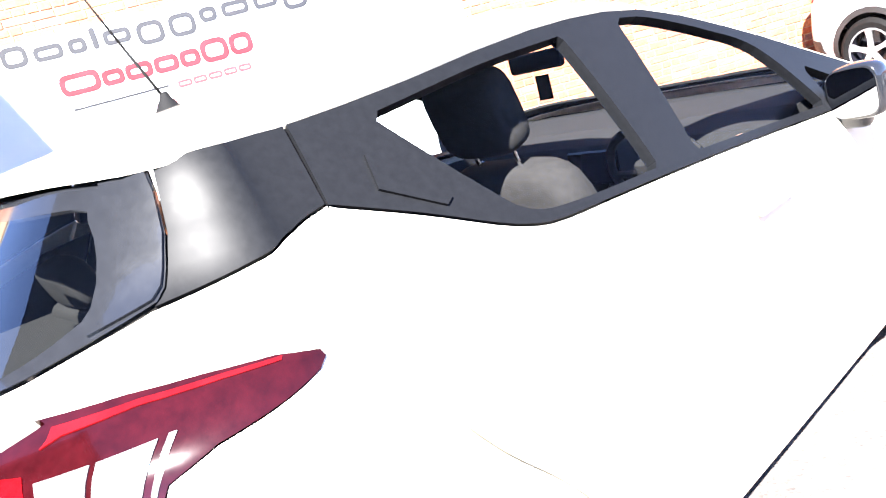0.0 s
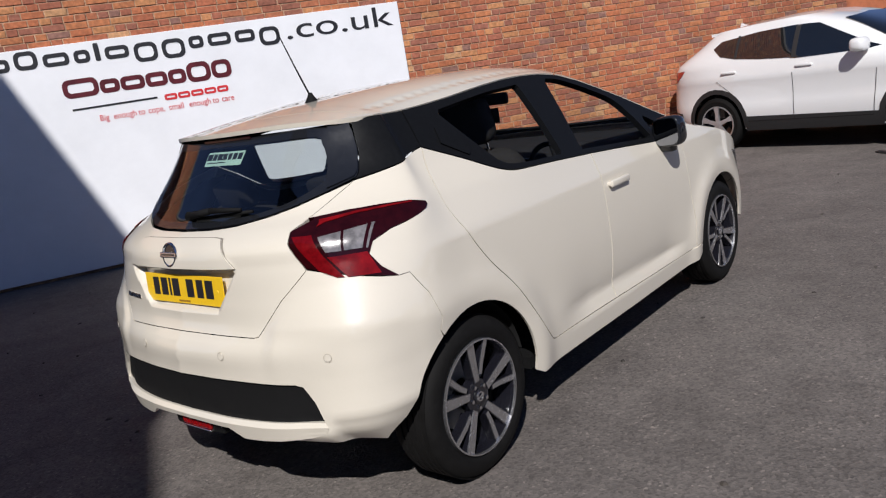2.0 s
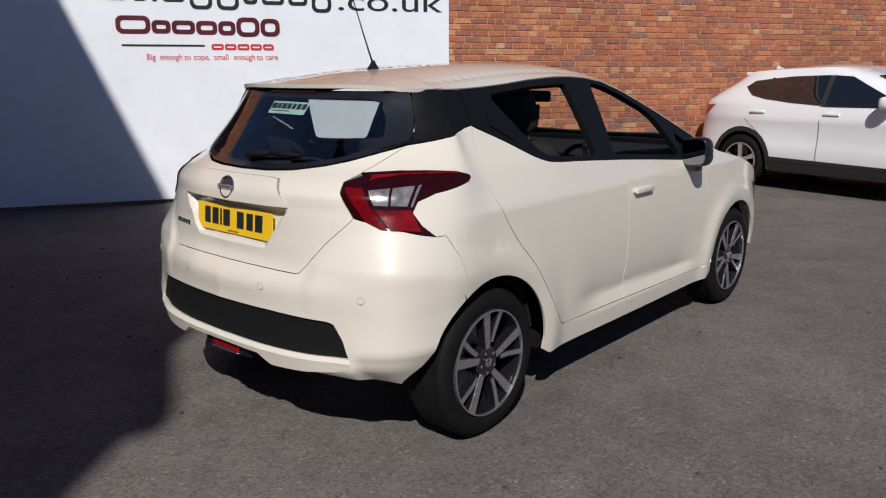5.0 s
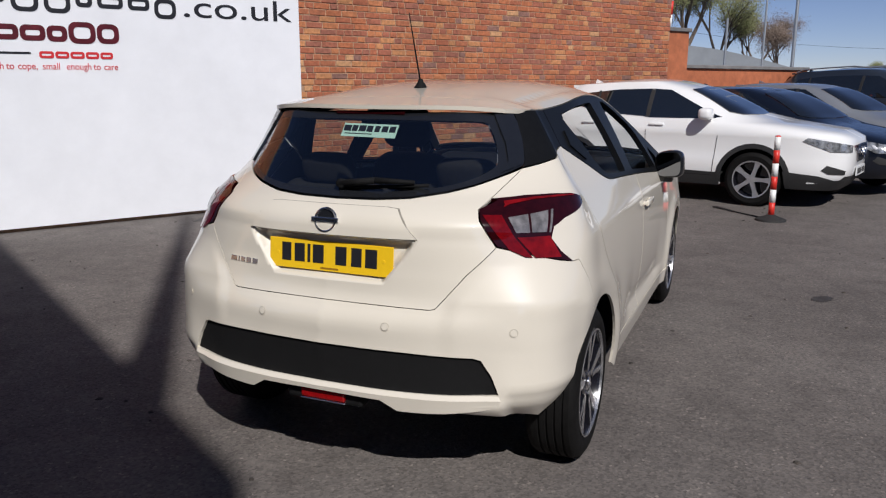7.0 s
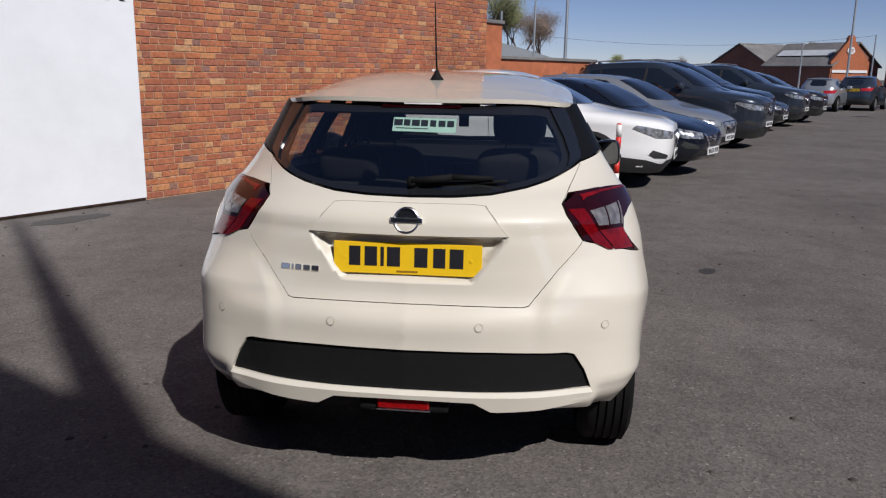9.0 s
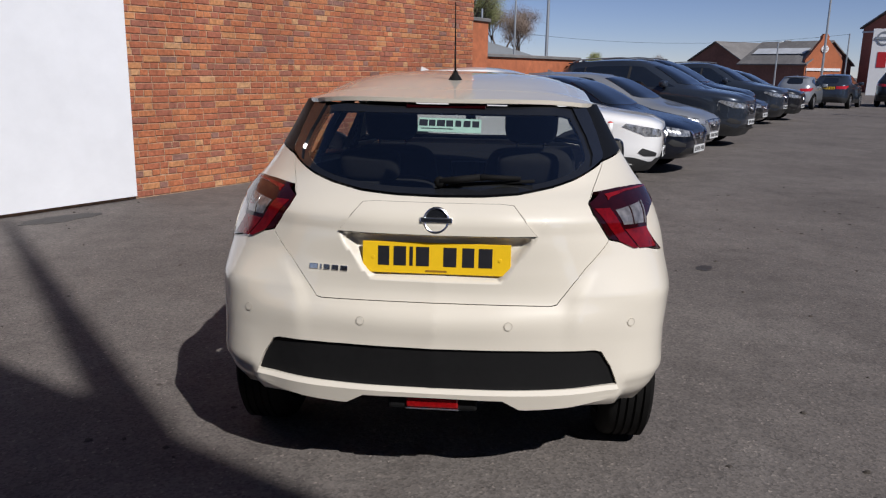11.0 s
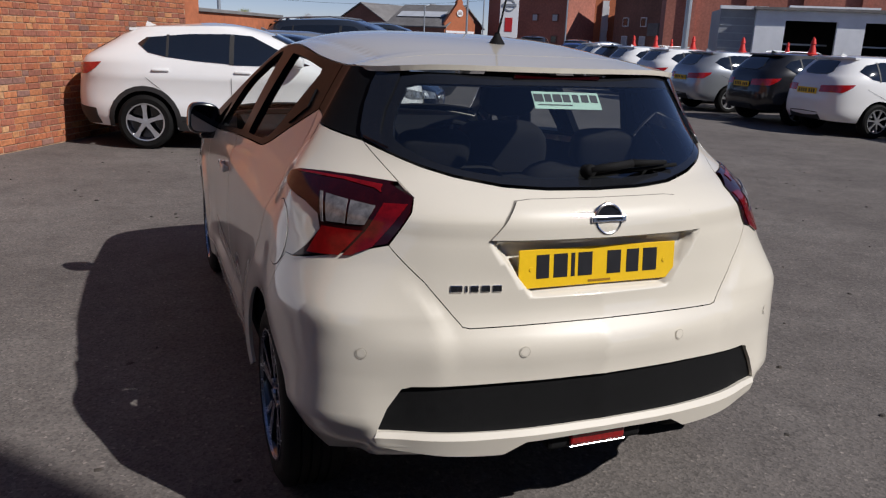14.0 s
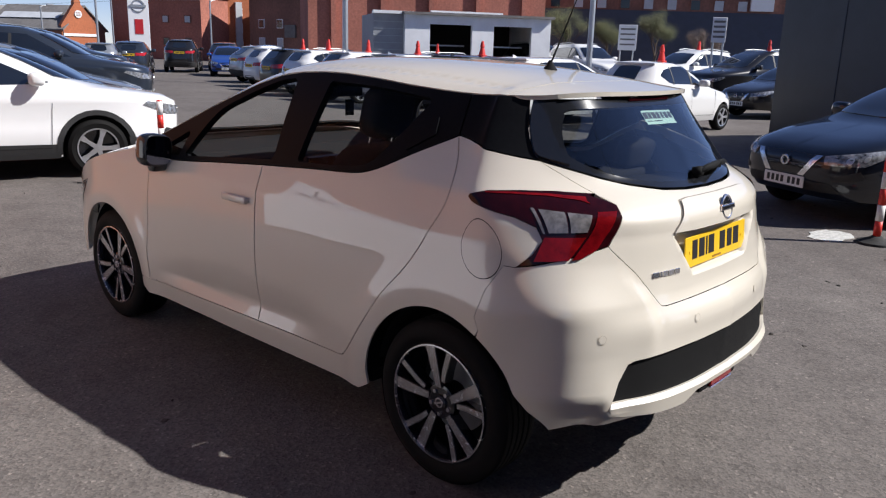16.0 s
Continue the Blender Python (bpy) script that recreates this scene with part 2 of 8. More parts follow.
def sheet(name, outline, surface, step=0.03, gap=0.0, depth=0.012, lift=0.0, holes=(), lines=()):
    """A panel: the outline in the surface's own two coordinates, meshed, laid on the surface and given turned-in edges."""
    from mathutils import geometry
    outline = np.asarray(outline, float)
    if gap:
        outline = inset(outline, gap)
    loops = [outline, *[np.asarray(h, float) for h in holes]]
    lo, hi = outline.min(0), outline.max(0)
    gx, gy = np.meshgrid(np.arange(lo[0], hi[0], step), np.arange(lo[1], hi[1], step * 0.87))
    gx[1::2] += step / 2
    grid = np.stack([gx.ravel(), gy.ravel()], 1)
    ok = inside(outline, grid) & (edge_distance(outline, grid) > 0.42 * step)
    for h in loops[1:]:
        ok &= ~inside(h, grid) & (edge_distance(h, grid) > 0.42 * step)
    verts, edges = [], []
    for lp in loops:
        k = len(verts)
        verts += [Vector(p) for p in lp]
        edges += [(k + j, k + (j + 1) % len(lp)) for j in range(len(lp))]
    for lp in lines:
        k = len(verts)
        verts += [Vector(p) for p in lp]
        edges += [(k + j, k + (j + 1) % len(lp)) for j in range(len(lp))]
        ok &= edge_distance(lp, grid) > 0.3 * step
    verts += [Vector(p) for p in grid[ok]]
    vs, es, fs, *_ = geometry.delaunay_2d_cdt(verts, edges, [], 0, 1e-5)
    uv = np.array([tuple(v) for v in vs])
    tri = np.array([tuple(f) for f in fs])
    mid = uv[tri].mean(1)
    keep = inside(outline, mid)
    for h in loops[1:]:
        keep &= ~inside(h, mid)
    tri = tri[keep]
    pos, nor = surface(uv)
    pos = pos + nor * lift
    fn = np.cross(pos[tri[:, 1]] - pos[tri[:, 0]], pos[tri[:, 2]] - pos[tri[:, 0]])
    flip = (fn * nor[tri].mean(1)).sum(1) < 0
    tri[flip] = tri[flip][:, ::-1]
    count = {}
    for a, b, c in tri:
        for e in ((a, b), (b, c), (c, a)):
            count[e] = count.get(e, 0) + 1
    rim = [e for e in count if (e[1], e[0]) not in count]
    P, N, F = pos.tolist(), nor.tolist(), tri.tolist()
    if depth:
        for a, b in rim:
            d = pos[b] - pos[a]
            side = np.cross(d, nor[a])
            side /= max(np.linalg.norm(side), 1e-9)
            k = len(P)
            P += [pos[a].tolist(), pos[b].tolist(), (pos[b] - nor[b] * depth).tolist(), (pos[a] - nor[a] * depth).tolist()]
            N += [side.tolist()] * 4
            F.append([k + 1, k, k + 3, k + 2])
    me = bpy.data.meshes.new(name)
    me.from_pydata(P, [], F)
    me.polygons.foreach_set("use_smooth", [True] * len(me.polygons))
    me.normals_split_custom_set_from_vertices(N)
    return me


def mirrored(me, name=""):
    """A copy of a mesh, mirrored in x, with its normals."""
    k = len(me.vertices)
    co = np.empty(k * 3)
    me.vertices.foreach_get("co", co)
    co = co.reshape(-1, 3) * (-1, 1, 1)
    nor = np.zeros((k, 3))
    cn = me.corner_normals
    faces = []
    for p in me.polygons:
        vs = list(p.vertices)
        faces.append(vs[::-1])
        for li, v in zip(p.loop_indices, vs):
            nor[v] = cn[li].vector
    out = bpy.data.meshes.new(name or me.name)
    out.from_pydata(co.tolist(), [], faces)
    out.polygons.foreach_set("use_smooth", [True] * len(out.polygons))
    out.normals_split_custom_set_from_vertices((nor * (-1, 1, 1)).tolist())
    return out

# ---- the place's materials ----
def asphalt_material():
    m = bpy.data.materials.new("asphalt")
    m.use_nodes = True
    nt = m.node_tree
    b = nt.nodes["Principled BSDF"]
    co = nt.nodes.new("ShaderNodeTexCoord").outputs["Object"]

    def noise_node(scale, detail=5, rough=0.6):
        n = nt.nodes.new("ShaderNodeTexNoise")
        n.inputs["Scale"].default_value, n.inputs["Detail"].default_value, n.inputs["Roughness"].default_value = scale, detail, rough
        nt.links.new(co, n.inputs["Vector"])
        return n.outputs["Fac"]

    def ramp(src, stops):
        r = nt.nodes.new("ShaderNodeValToRGB")
        while len(r.color_ramp.elements) < len(stops):
            r.color_ramp.elements.new(0.5)
        for e, (p, c) in zip(r.color_ramp.elements, stops):
            e.position, e.color = p, (*c, 1)
        nt.links.new(src, r.inputs[0])
        return r.outputs[0]

    def mul(a, c):
        mx = nt.nodes.new("ShaderNodeMix")
        mx.data_type, mx.blend_type = "RGBA", "MULTIPLY"
        mx.inputs[0].default_value = 1
        nt.links.new(a, mx.inputs[6]), nt.links.new(c, mx.inputs[7])
        return mx.outputs[2]

    base = ramp(noise_node(0.55, 6, 0.62), [(0.3, (0.110, 0.097, 0.091)), (0.5, (0.139, 0.123, 0.115)), (0.72, (0.170, 0.153, 0.143))])
    mid = ramp(noise_node(3.2, 8, 0.72), [(0.3, (0.76, 0.75, 0.75)), (0.5, (1.0, 1.0, 1.0)), (0.72, (1.16, 1.15, 1.14))])
    v = nt.nodes.new("ShaderNodeTexVoronoi")
    v.inputs["Scale"].default_value = 88.0
    nt.links.new(co, v.inputs["Vector"])
    grit = ramp(v.outputs["Color"], [(0.0, (0.58, 0.58, 0.58)), (0.5, (0.96, 0.96, 0.96)), (0.86, (1.14, 1.13, 1.12)), (1.0, (2.0, 1.95, 1.88))])
    nt.links.new(mul(mul(base, mid), grit), b.inputs["Base Color"])
    b.inputs["Roughness"].default_value = 0.88
    b.inputs["Specular IOR Level"].default_value = 0.3
    bp = nt.nodes.new("ShaderNodeBump")
    bp.inputs["Strength"].default_value, bp.inputs["Distance"].default_value = 0.32, 0.005
    nt.links.new(v.outputs["Distance"], bp.inputs["Height"])
    bp2 = nt.nodes.new("ShaderNodeBump")
    bp2.inputs["Strength"].default_value, bp2.inputs["Distance"].default_value = 0.3, 0.03
    nt.links.new(noise_node(14.0, 6, 0.7), bp2.inputs["Height"])
    nt.links.new(bp.outputs[0], bp2.inputs["Normal"])
    nt.links.new(bp2.outputs[0], b.inputs["Normal"])
    return m


def brick_material():
    """Each brick takes one of the yard's clay colours by its own chance, with soot and lime on it."""
    m = bpy.data.materials.new("clay_brick")
    m.use_nodes = True
    nt = m.node_tree
    b = nt.nodes["Principled BSDF"]
    oi, ge = nt.nodes.new("ShaderNodeObjectInfo"), nt.nodes.new("ShaderNodeNewGeometry")
    ad = nt.nodes.new("ShaderNodeMath")
    ad.operation = "ADD"
    nt.links.new(oi.outputs["Random"], ad.inputs[0])
    nt.links.new(ge.outputs["Random Per Island"], ad.inputs[1])
    fr = nt.nodes.new("ShaderNodeMath")
    fr.operation = "FRACT"
    nt.links.new(ad.outputs[0], fr.inputs[0])
    r = nt.nodes.new("ShaderNodeValToRGB")
    r.color_ramp.interpolation = "CONSTANT"
    stops = [(0.0, (0.357, 0.114, 0.058)), (0.2, (0.412, 0.136, 0.061)), (0.38, (0.319, 0.108, 0.064)), (0.52, (0.437, 0.161, 0.07)), (0.66, (0.288, 0.108, 0.07)), (0.76, (0.462, 0.204, 0.089)), (0.86, (0.375, 0.13, 0.064)), (0.93, (0.245, 0.123, 0.095)), (0.975, (0.499, 0.266, 0.132))]
    while len(r.color_ramp.elements) < len(stops):
        r.color_ramp.elements.new(0.5)
    for e, (p, c) in zip(r.color_ramp.elements, stops):
        e.position, e.color = p, (*c, 1)
    nt.links.new(fr.outputs[0], r.inputs[0])
    co = nt.nodes.new("ShaderNodeTexCoord").outputs["Object"]
    n = nt.nodes.new("ShaderNodeTexNoise")
    n.inputs["Scale"].default_value, n.inputs["Detail"].default_value = 26.0, 6
    nt.links.new(ge.outputs["Position"], n.inputs["Vector"])
    mr = nt.nodes.new("ShaderNodeMapRange")
    mr.inputs["From Min"].default_value, mr.inputs["From Max"].default_value = 0.3, 0.7
    mr.inputs["To Min"].default_value, mr.inputs["To Max"].default_value = 0.7, 1.25
    nt.links.new(n.outputs["Fac"], mr.inputs["Value"])
    n2 = nt.nodes.new("ShaderNodeTexNoise")
    n2.inputs["Scale"].default_value, n2.inputs["Detail"].default_value = 1.6, 4
    nt.links.new(ge.outputs["Position"], n2.inputs["Vector"])
    mr2 = nt.nodes.new("ShaderNodeMapRange")
    mr2.inputs["From Min"].default_value, mr2.inputs["From Max"].default_value = 0.3, 0.7
    mr2.inputs["To Min"].default_value, mr2.inputs["To Max"].default_value = 0.8, 1.15
    nt.links.new(n2.outputs["Fac"], mr2.inputs["Value"])
    col = tinted(nt, r.outputs[0], None, mr.outputs[0])
    col = tinted(nt, col, None, mr2.outputs[0])
    nt.links.new(col, b.inputs["Base Color"])
    b.inputs["Roughness"].default_value = 0.9
    bp = nt.nodes.new("ShaderNodeBump")
    bp.inputs["Strength"].default_value, bp.inputs["Distance"].default_value = 0.5, 0.006
    nt.links.new(n.outputs["Fac"], bp.inputs["Height"])
    nt.links.new(bp.outputs[0], b.inputs["Normal"])
    return m


ASPHALT, BRICK = asphalt_material(), brick_material()
MORTAR = material("mortar", (0.40, 0.25, 0.16), 0.95, spread=0.4, scale=9, bump=0.6, bump_scale=60)
BOARD = material("white_painted_board", (0.80, 0.81, 0.84), 0.38, spread=0.03, scale=3, stain=0.04, stain_scale=0.9)
FAR_BRICK = material("red_brickwork", (0.42, 0.155, 0.11), 0.9, spread=0.25, scale=6, stain=0.25, stain_scale=0.3)
DARK_BRICK = material("dark_brickwork", (0.25, 0.115, 0.085), 0.9, spread=0.25, scale=5, stain=0.3, stain_scale=0.3)
ORANGE_BRICK = material("orange_brickwork", (0.43, 0.135, 0.06), 0.9, spread=0.2, scale=6, stain=0.2, stain_scale=0.4)
SHED_ROOF = material("grey_sheet_roof", (0.27, 0.29, 0.31), 0.6, spread=0.06, scale=2, stain=0.1)
SLATE = material("roof_slate", (0.19, 0.18, 0.175), 0.75, spread=0.2, scale=4, stain=0.2, stain_scale=0.5)
CLADDING = material("dark_grey_cladding", (0.040, 0.046, 0.056), 0.42, spread=0.15, scale=1.5)
NAVY_CLADDING = material("navy_cladding", (0.036, 0.044, 0.072), 0.5, spread=0.15, scale=1.5)
PALE_CLADDING = material("pale_grey_cladding", (0.55, 0.57, 0.60), 0.5, spread=0.05, scale=1.2, stain=0.08)
WHITE_CLADDING = material("white_cladding", (0.8, 0.81, 0.83), 0.5, spread=0.04, scale=1.2, stain=0.06)
STEEL = material("galvanised_steel", (0.42, 0.44, 0.46), 0.45, metal=0.7, spread=0.1, scale=20)
INTERIOR_SHADE = material("painted_interior_shade", (0.015, 0.014, 0.013), 0.9, spread=0.2, scale=2)
SIGN_WHITE = material("white_sign_panel", (0.75, 0.76, 0.78), 0.4, spread=0.03, scale=4)
SIGN_RED = material("red_sign_panel", (0.45, 0.02, 0.025), 0.4, spread=0.05, scale=5)
INK = material("black_vinyl_lettering", (0.014, 0.014, 0.018), 0.45, spread=0.1, scale=30)
MAROON = material("maroon_vinyl_shape", (0.09, 0.006, 0.012), 0.42, spread=0.35, scale=9)
RED_INK = material("red_vinyl_shape", (0.58, 0.03, 0.035), 0.42, spread=0.05, scale=20)
WINDOW_DARK = material("dark_window_pane", (0.02, 0.024, 0.03), 0.08, spread=0.1, scale=2)
WINDOW_PALE = material("pale_window_blind", (0.45, 0.47, 0.5), 0.3, spread=0.1, scale=2)
RED_CONE = material("red_plastic", (0.62, 0.03, 0.02), 0.45, spread=0.08, scale=12)
WHITE_BAND = material("white_plastic", (0.75, 0.75, 0.74), 0.45, spread=0.05, scale=12)
BLACK_RUBBER = material("black_rubber", (0.018, 0.018, 0.018), 0.75, spread=0.2, scale=30, bump=0.2, bump_scale=200)
BARK = material("bark", (0.12, 0.09, 0.07), 0.95, spread=0.3, scale=20, bump=0.6, bump_scale=40)
LEAF = material("spring_leaves", (0.19, 0.20, 0.085), 0.7, spread=0.3, scale=3, random_tint=0.2)
LEAF_DRY = material("bare_twigs", (0.19, 0.14, 0.11), 0.9, spread=0.3, scale=3, random_tint=0.2)

# ---- ground ----
bm = bmesh.new()
edges_at = [-400, -120, -40, -15, -8, 0, 8, 16, 30, 60, 120, 400]
grid_v = {(i, j): bm.verts.new((x, y, 0)) for i, x in enumerate(edges_at) for j, y in enumerate(edges_at)}
for i in range(len(edges_at) - 1):
    for j in range(len(edges_at) - 1):
        bm.faces.new((grid_v[i, j], grid_v[i + 1, j], grid_v[i + 1, j + 1], grid_v[i, j + 1]))
ground = tagged(part("ground", bm, ASPHALT), "worn grey-brown asphalt of the car park", "ground", kind="structure")

# ---- the yard's axes: the wall runs along WALL_DIR, OUT points from it into the yard ----
WALL_AZ = radians(29.5)
WALL_DIR, OUT = Vector((math.sin(WALL_AZ), math.cos(WALL_AZ), 0)), Vector((math.cos(WALL_AZ), -math.sin(WALL_AZ), 0))
WALL_FACE = -6.10                       # OUT . p on the brick face
WALL_M = Matrix.LocRotScale(OUT * WALL_FACE, Matrix((WALL_DIR, Vector((0, 0, 1)), OUT)).transposed().to_quaternion(), None)   # x along, y up, z out


def yard(a, out, z=0.0):
    return WALL_DIR * a + OUT * out + Vector((0, 0, z))


# ---- sign board on the wall ----
BOARD_L, BOARD_R, BOARD_TOP = -6.5, 2.67, 2.47
sign_board = thing("sign_board", "large white painted board with dark lettering fixed to the brick wall", "sign board", WALL_M)
b_m = add_box(bmesh.new(), ((BOARD_L + BOARD_R) / 2, BOARD_TOP / 2 + 0.02, 0.03), (BOARD_R - BOARD_L, BOARD_TOP - 0.04, 0.05), None, 0.004)
part("panel", b_m, BOARD, sign_board)
FACE_Z = 0.0575


def glyph_bar(name, x0, x1, y0, y1, mat, parent, hole=True, z=FACE_Z, stroke=0.032):
    """A plain rounded block that holds a letter's place."""
    bm = bmesh.new()
    w, h = x1 - x0, y1 - y0

    def rounded(a, b, c, d, r):
        pts = []
        for cx, cy, s in ((b - r, d - r, 0), (a + r, d - r, 90), (a + r, c + r, 180), (b - r, c + r, 270)):
            pts += [(cx + r * math.cos(radians(s + k * 22.5)), cy + r * math.sin(radians(s + k * 22.5))) for k in range(5)]
        return pts

    outer = rounded(x0, x1, y0, y1, min(w, h) * 0.35)
    if hole and w > 2.6 * stroke and h > 2.6 * stroke:
        inner = rounded(x0 + stroke, x1 - stroke, y0 + stroke, y1 - stroke, min(w - 2 * stroke, h - 2 * stroke) * 0.35)
        rows = [[bm.verts.new((p[0], p[1], zz)) for p in loop] for loop, zz in ((outer, z), (outer, z + 0.002), (inner, z + 0.002), (inner, z))]
        n = len(outer)
        for ra, rb in zip(rows, rows[1:]):
            for k in range(n):
                bm.faces.new((ra[k], ra[(k + 1) % n], rb[(k + 1) % n], rb[k]))
    else:
        add_prism(bm, outer, 0.002, Matrix.Translation((0, 0, z)))
    return part(name, bm, mat, parent)


# the web address: its outer words are lettered, the trade name is held by plain blocks
lettering("lettering", "www.", 0.30, INK, Matrix.Translation((-2.58, 2.265, FACE_Z)), sign_board, stretch=1.05)
lettering("lettering", ".co.uk", 0.335, INK, Matrix.Translation((1.24, 2.205, FACE_Z)), sign_board, stretch=1.64)
X_LOW, X_UP, ASC, DESC = 2.262, 2.395, 2.465, 2.19
cursor = -1.88
for wide, low, high in ((0.21, 0, 0), (0.21, 0, 1), (0.24, 0, 0), (0.15, 0, 0), (0.05, 0, 1), (0.23, 0, 0), (0.23, 1, 0), (0.23, 1, 0), (0.15, 0, 0), (0.24, 0, 0), (0.21, 0, 0), (0.22, 1, 0)):
    drop = -0.02 * (cursor + 1.88) / 2.9
    glyph_bar("letter_block", cursor, cursor + wide * 1.06, (DESC if low else X_LOW) + drop, (min(ASC, BOARD_TOP - 0.02) if high else X_UP) + drop, INK, sign_board, stroke=0.042)
    cursor += wide * 1.06 + 0.05
# emblem in maroon blocks, a rule, a red word held by blocks and the painted motto
cursor = -1.22
for k, wide in enumerate((0.36, 0.20, 0.25, 0.23, 0.19, 0.26, 0.22)):
    y0, y1 = (1.905, 2.10) if k in (0, 5) else (1.915, 2.055)
    glyph_bar("emblem_block", cursor, cursor + wide, y0 - 0.004 * k, y1 + (0.035 if k == 6 else 0), MAROON, sign_board, stroke=0.05)
    cursor += wide + 0.012
part("rule", box((-0.735, 1.782, FACE_Z + 0.001), (0.88, 0.02, 0.002)), INK, sign_board)
cursor = -0.22
for wide in (0.135, 0.13, 0.135, 0.13, 0.125):
    glyph_bar("red_block", cursor, cursor + wide, 1.735, 1.803, RED_INK, sign_board, stroke=0.024)
    cursor += wide + 0.012
at = -0.93
for word in "Big enough to cope, small enough to care".split():
    ob = lettering("motto_word", word, 0.095, RED_INK, Matrix.Translation((at, 1.625, FACE_Z)), sign_board, stretch=0.87)
    at += 0.0395 * len(word) + 0.024

# ---- the cream hatchback ----
CREAM = material("cream_metallic_paint", (0.70, 0.65, 0.56), 0.42, coat=1.0, spread=0.012, scale=240, spec=0.35, coat_ior=1.75)
GLOSS_BLACK = material("gloss_black_trim", (0.012, 0.013, 0.016), 0.14, coat=0.6, spread=0.1, scale=40)
SATIN_BLACK = material("satin_black_pillar_film", (0.008, 0.0085, 0.010), 0.34, spread=0.12, scale=60, bump=0.02, bump_scale=700, spec=0.06)
ROUGH_BLACK = material("textured_black_plastic", (0.009, 0.009, 0.0095), 0.7, spread=0.15, scale=50, bump=0.25, bump_scale=600, spec=0.12)
PANEL_GAP = material("panel_gap", (0.22, 0.20, 0.17), 0.8)
SENSOR_GAP = material("sensor_gap", (0.5, 0.46, 0.39), 0.6)
LINER = material("black_liner", (0.006, 0.006, 0.006), 0.9)
CLEAR_GLASS = glass_material("clear_car_glass", (0.95, 0.97, 0.965), ior=1.3, gloss=0.3, edge=0.3)
TINT_GLASS = glass_material("tinted_car_glass", (0.60, 0.65, 0.65), ior=1.62, gloss=1.0, power=3.2)
CHROME = material("chrome", (0.85, 0.85, 0.87), 0.2, metal=1.0)
MIRROR = material("mirror_silver", (0.28, 0.29, 0.31), 0.02, metal=1.0)
BRUSHED = material("machined_alloy", (0.55, 0.55, 0.57), 0.26, metal=0.9, spread=0.06, scale=60)
RIM_BLACK = material("black_alloy_pocket", (0.009, 0.009, 0.013), 0.18, coat=0.7)
TYRE = material("tyre_rubber", (0.0075, 0.0072, 0.0072), 0.72, spread=0.25, scale=25, bump=0.10, bump_scale=150, spec=0.14)
PLATE_YELLOW = material("yellow_reflective_plate", (0.83, 0.52, 0.015), 0.35, coat=0.4, spread=0.03, scale=60)
PLATE_WHITE = material("white_reflective_plate", (0.75, 0.76, 0.76), 0.35, coat=0.4, spread=0.03, scale=60)
LAMP_RED = material("red_lamp_lens", (0.13, 0.002, 0.004), 0.12, coat=0.25, spec=0.3, spread=0.3, scale=60)
FOG_RED = material("red_fog_lens", (0.26, 0.004, 0.005), 0.15, coat=1.0, spread=0.3, scale=90)
LAMP_DARK = material("dark_red_lamp_lens", (0.020, 0.0015, 0.0025), 0.12, coat=0.3, spec=0.3, spread=0.3, scale=30)
LAMP_MID = material("deep_red_lamp_lens", (0.17, 0.003, 0.004), 0.12, coat=0.4, spec=0.3, spread=0.5, scale=18, bump=0.05, bump_scale=220)
LAMP_CLEAR = material("silvered_lamp_lens", (0.20, 0.19, 0.195), 0.22, metal=0.3, coat=0.8, spread=0.5, scale=28, bump=0.06, bump_scale=60)
FABRIC = material("black_seat_fabric", (0.022, 0.021, 0.021), 0.95, spread=0.2, scale=60, bump=0.25, bump_scale=300, spec=0.1)
DASH = material("black_dashboard_plastic", (0.016, 0.016, 0.017), 0.9, spread=0.15, scale=40, bump=0.15, bump_scale=300, spec=0.08)
STICKER = material("pale_green_window_sticker", (0.50, 0.72, 0.62), 0.5, spread=0.03, scale=20)
SCREEN = material("screen_glass", (0.01, 0.01, 0.012), 0.06, coat=1.0)

BELT_Y, BELT_Z = (-0.2, 0.1, 0.45, 1.1, 1.75, 2.2, 3.4), (1.12, 1.10, 1.085, 1.05, 1.0, 0.985, 0.90)
NOSE = ((2.0, 1.0), (2.5, 1.0), (2.75, 0.985), (2.95, 0.94), (3.1, 0.86), (3.2, 0.74), (3.27, 0.55), (3.305, 0.28), (3.312, 0.0))


def wave(x):
    return x * x * (3 - 2 * x)


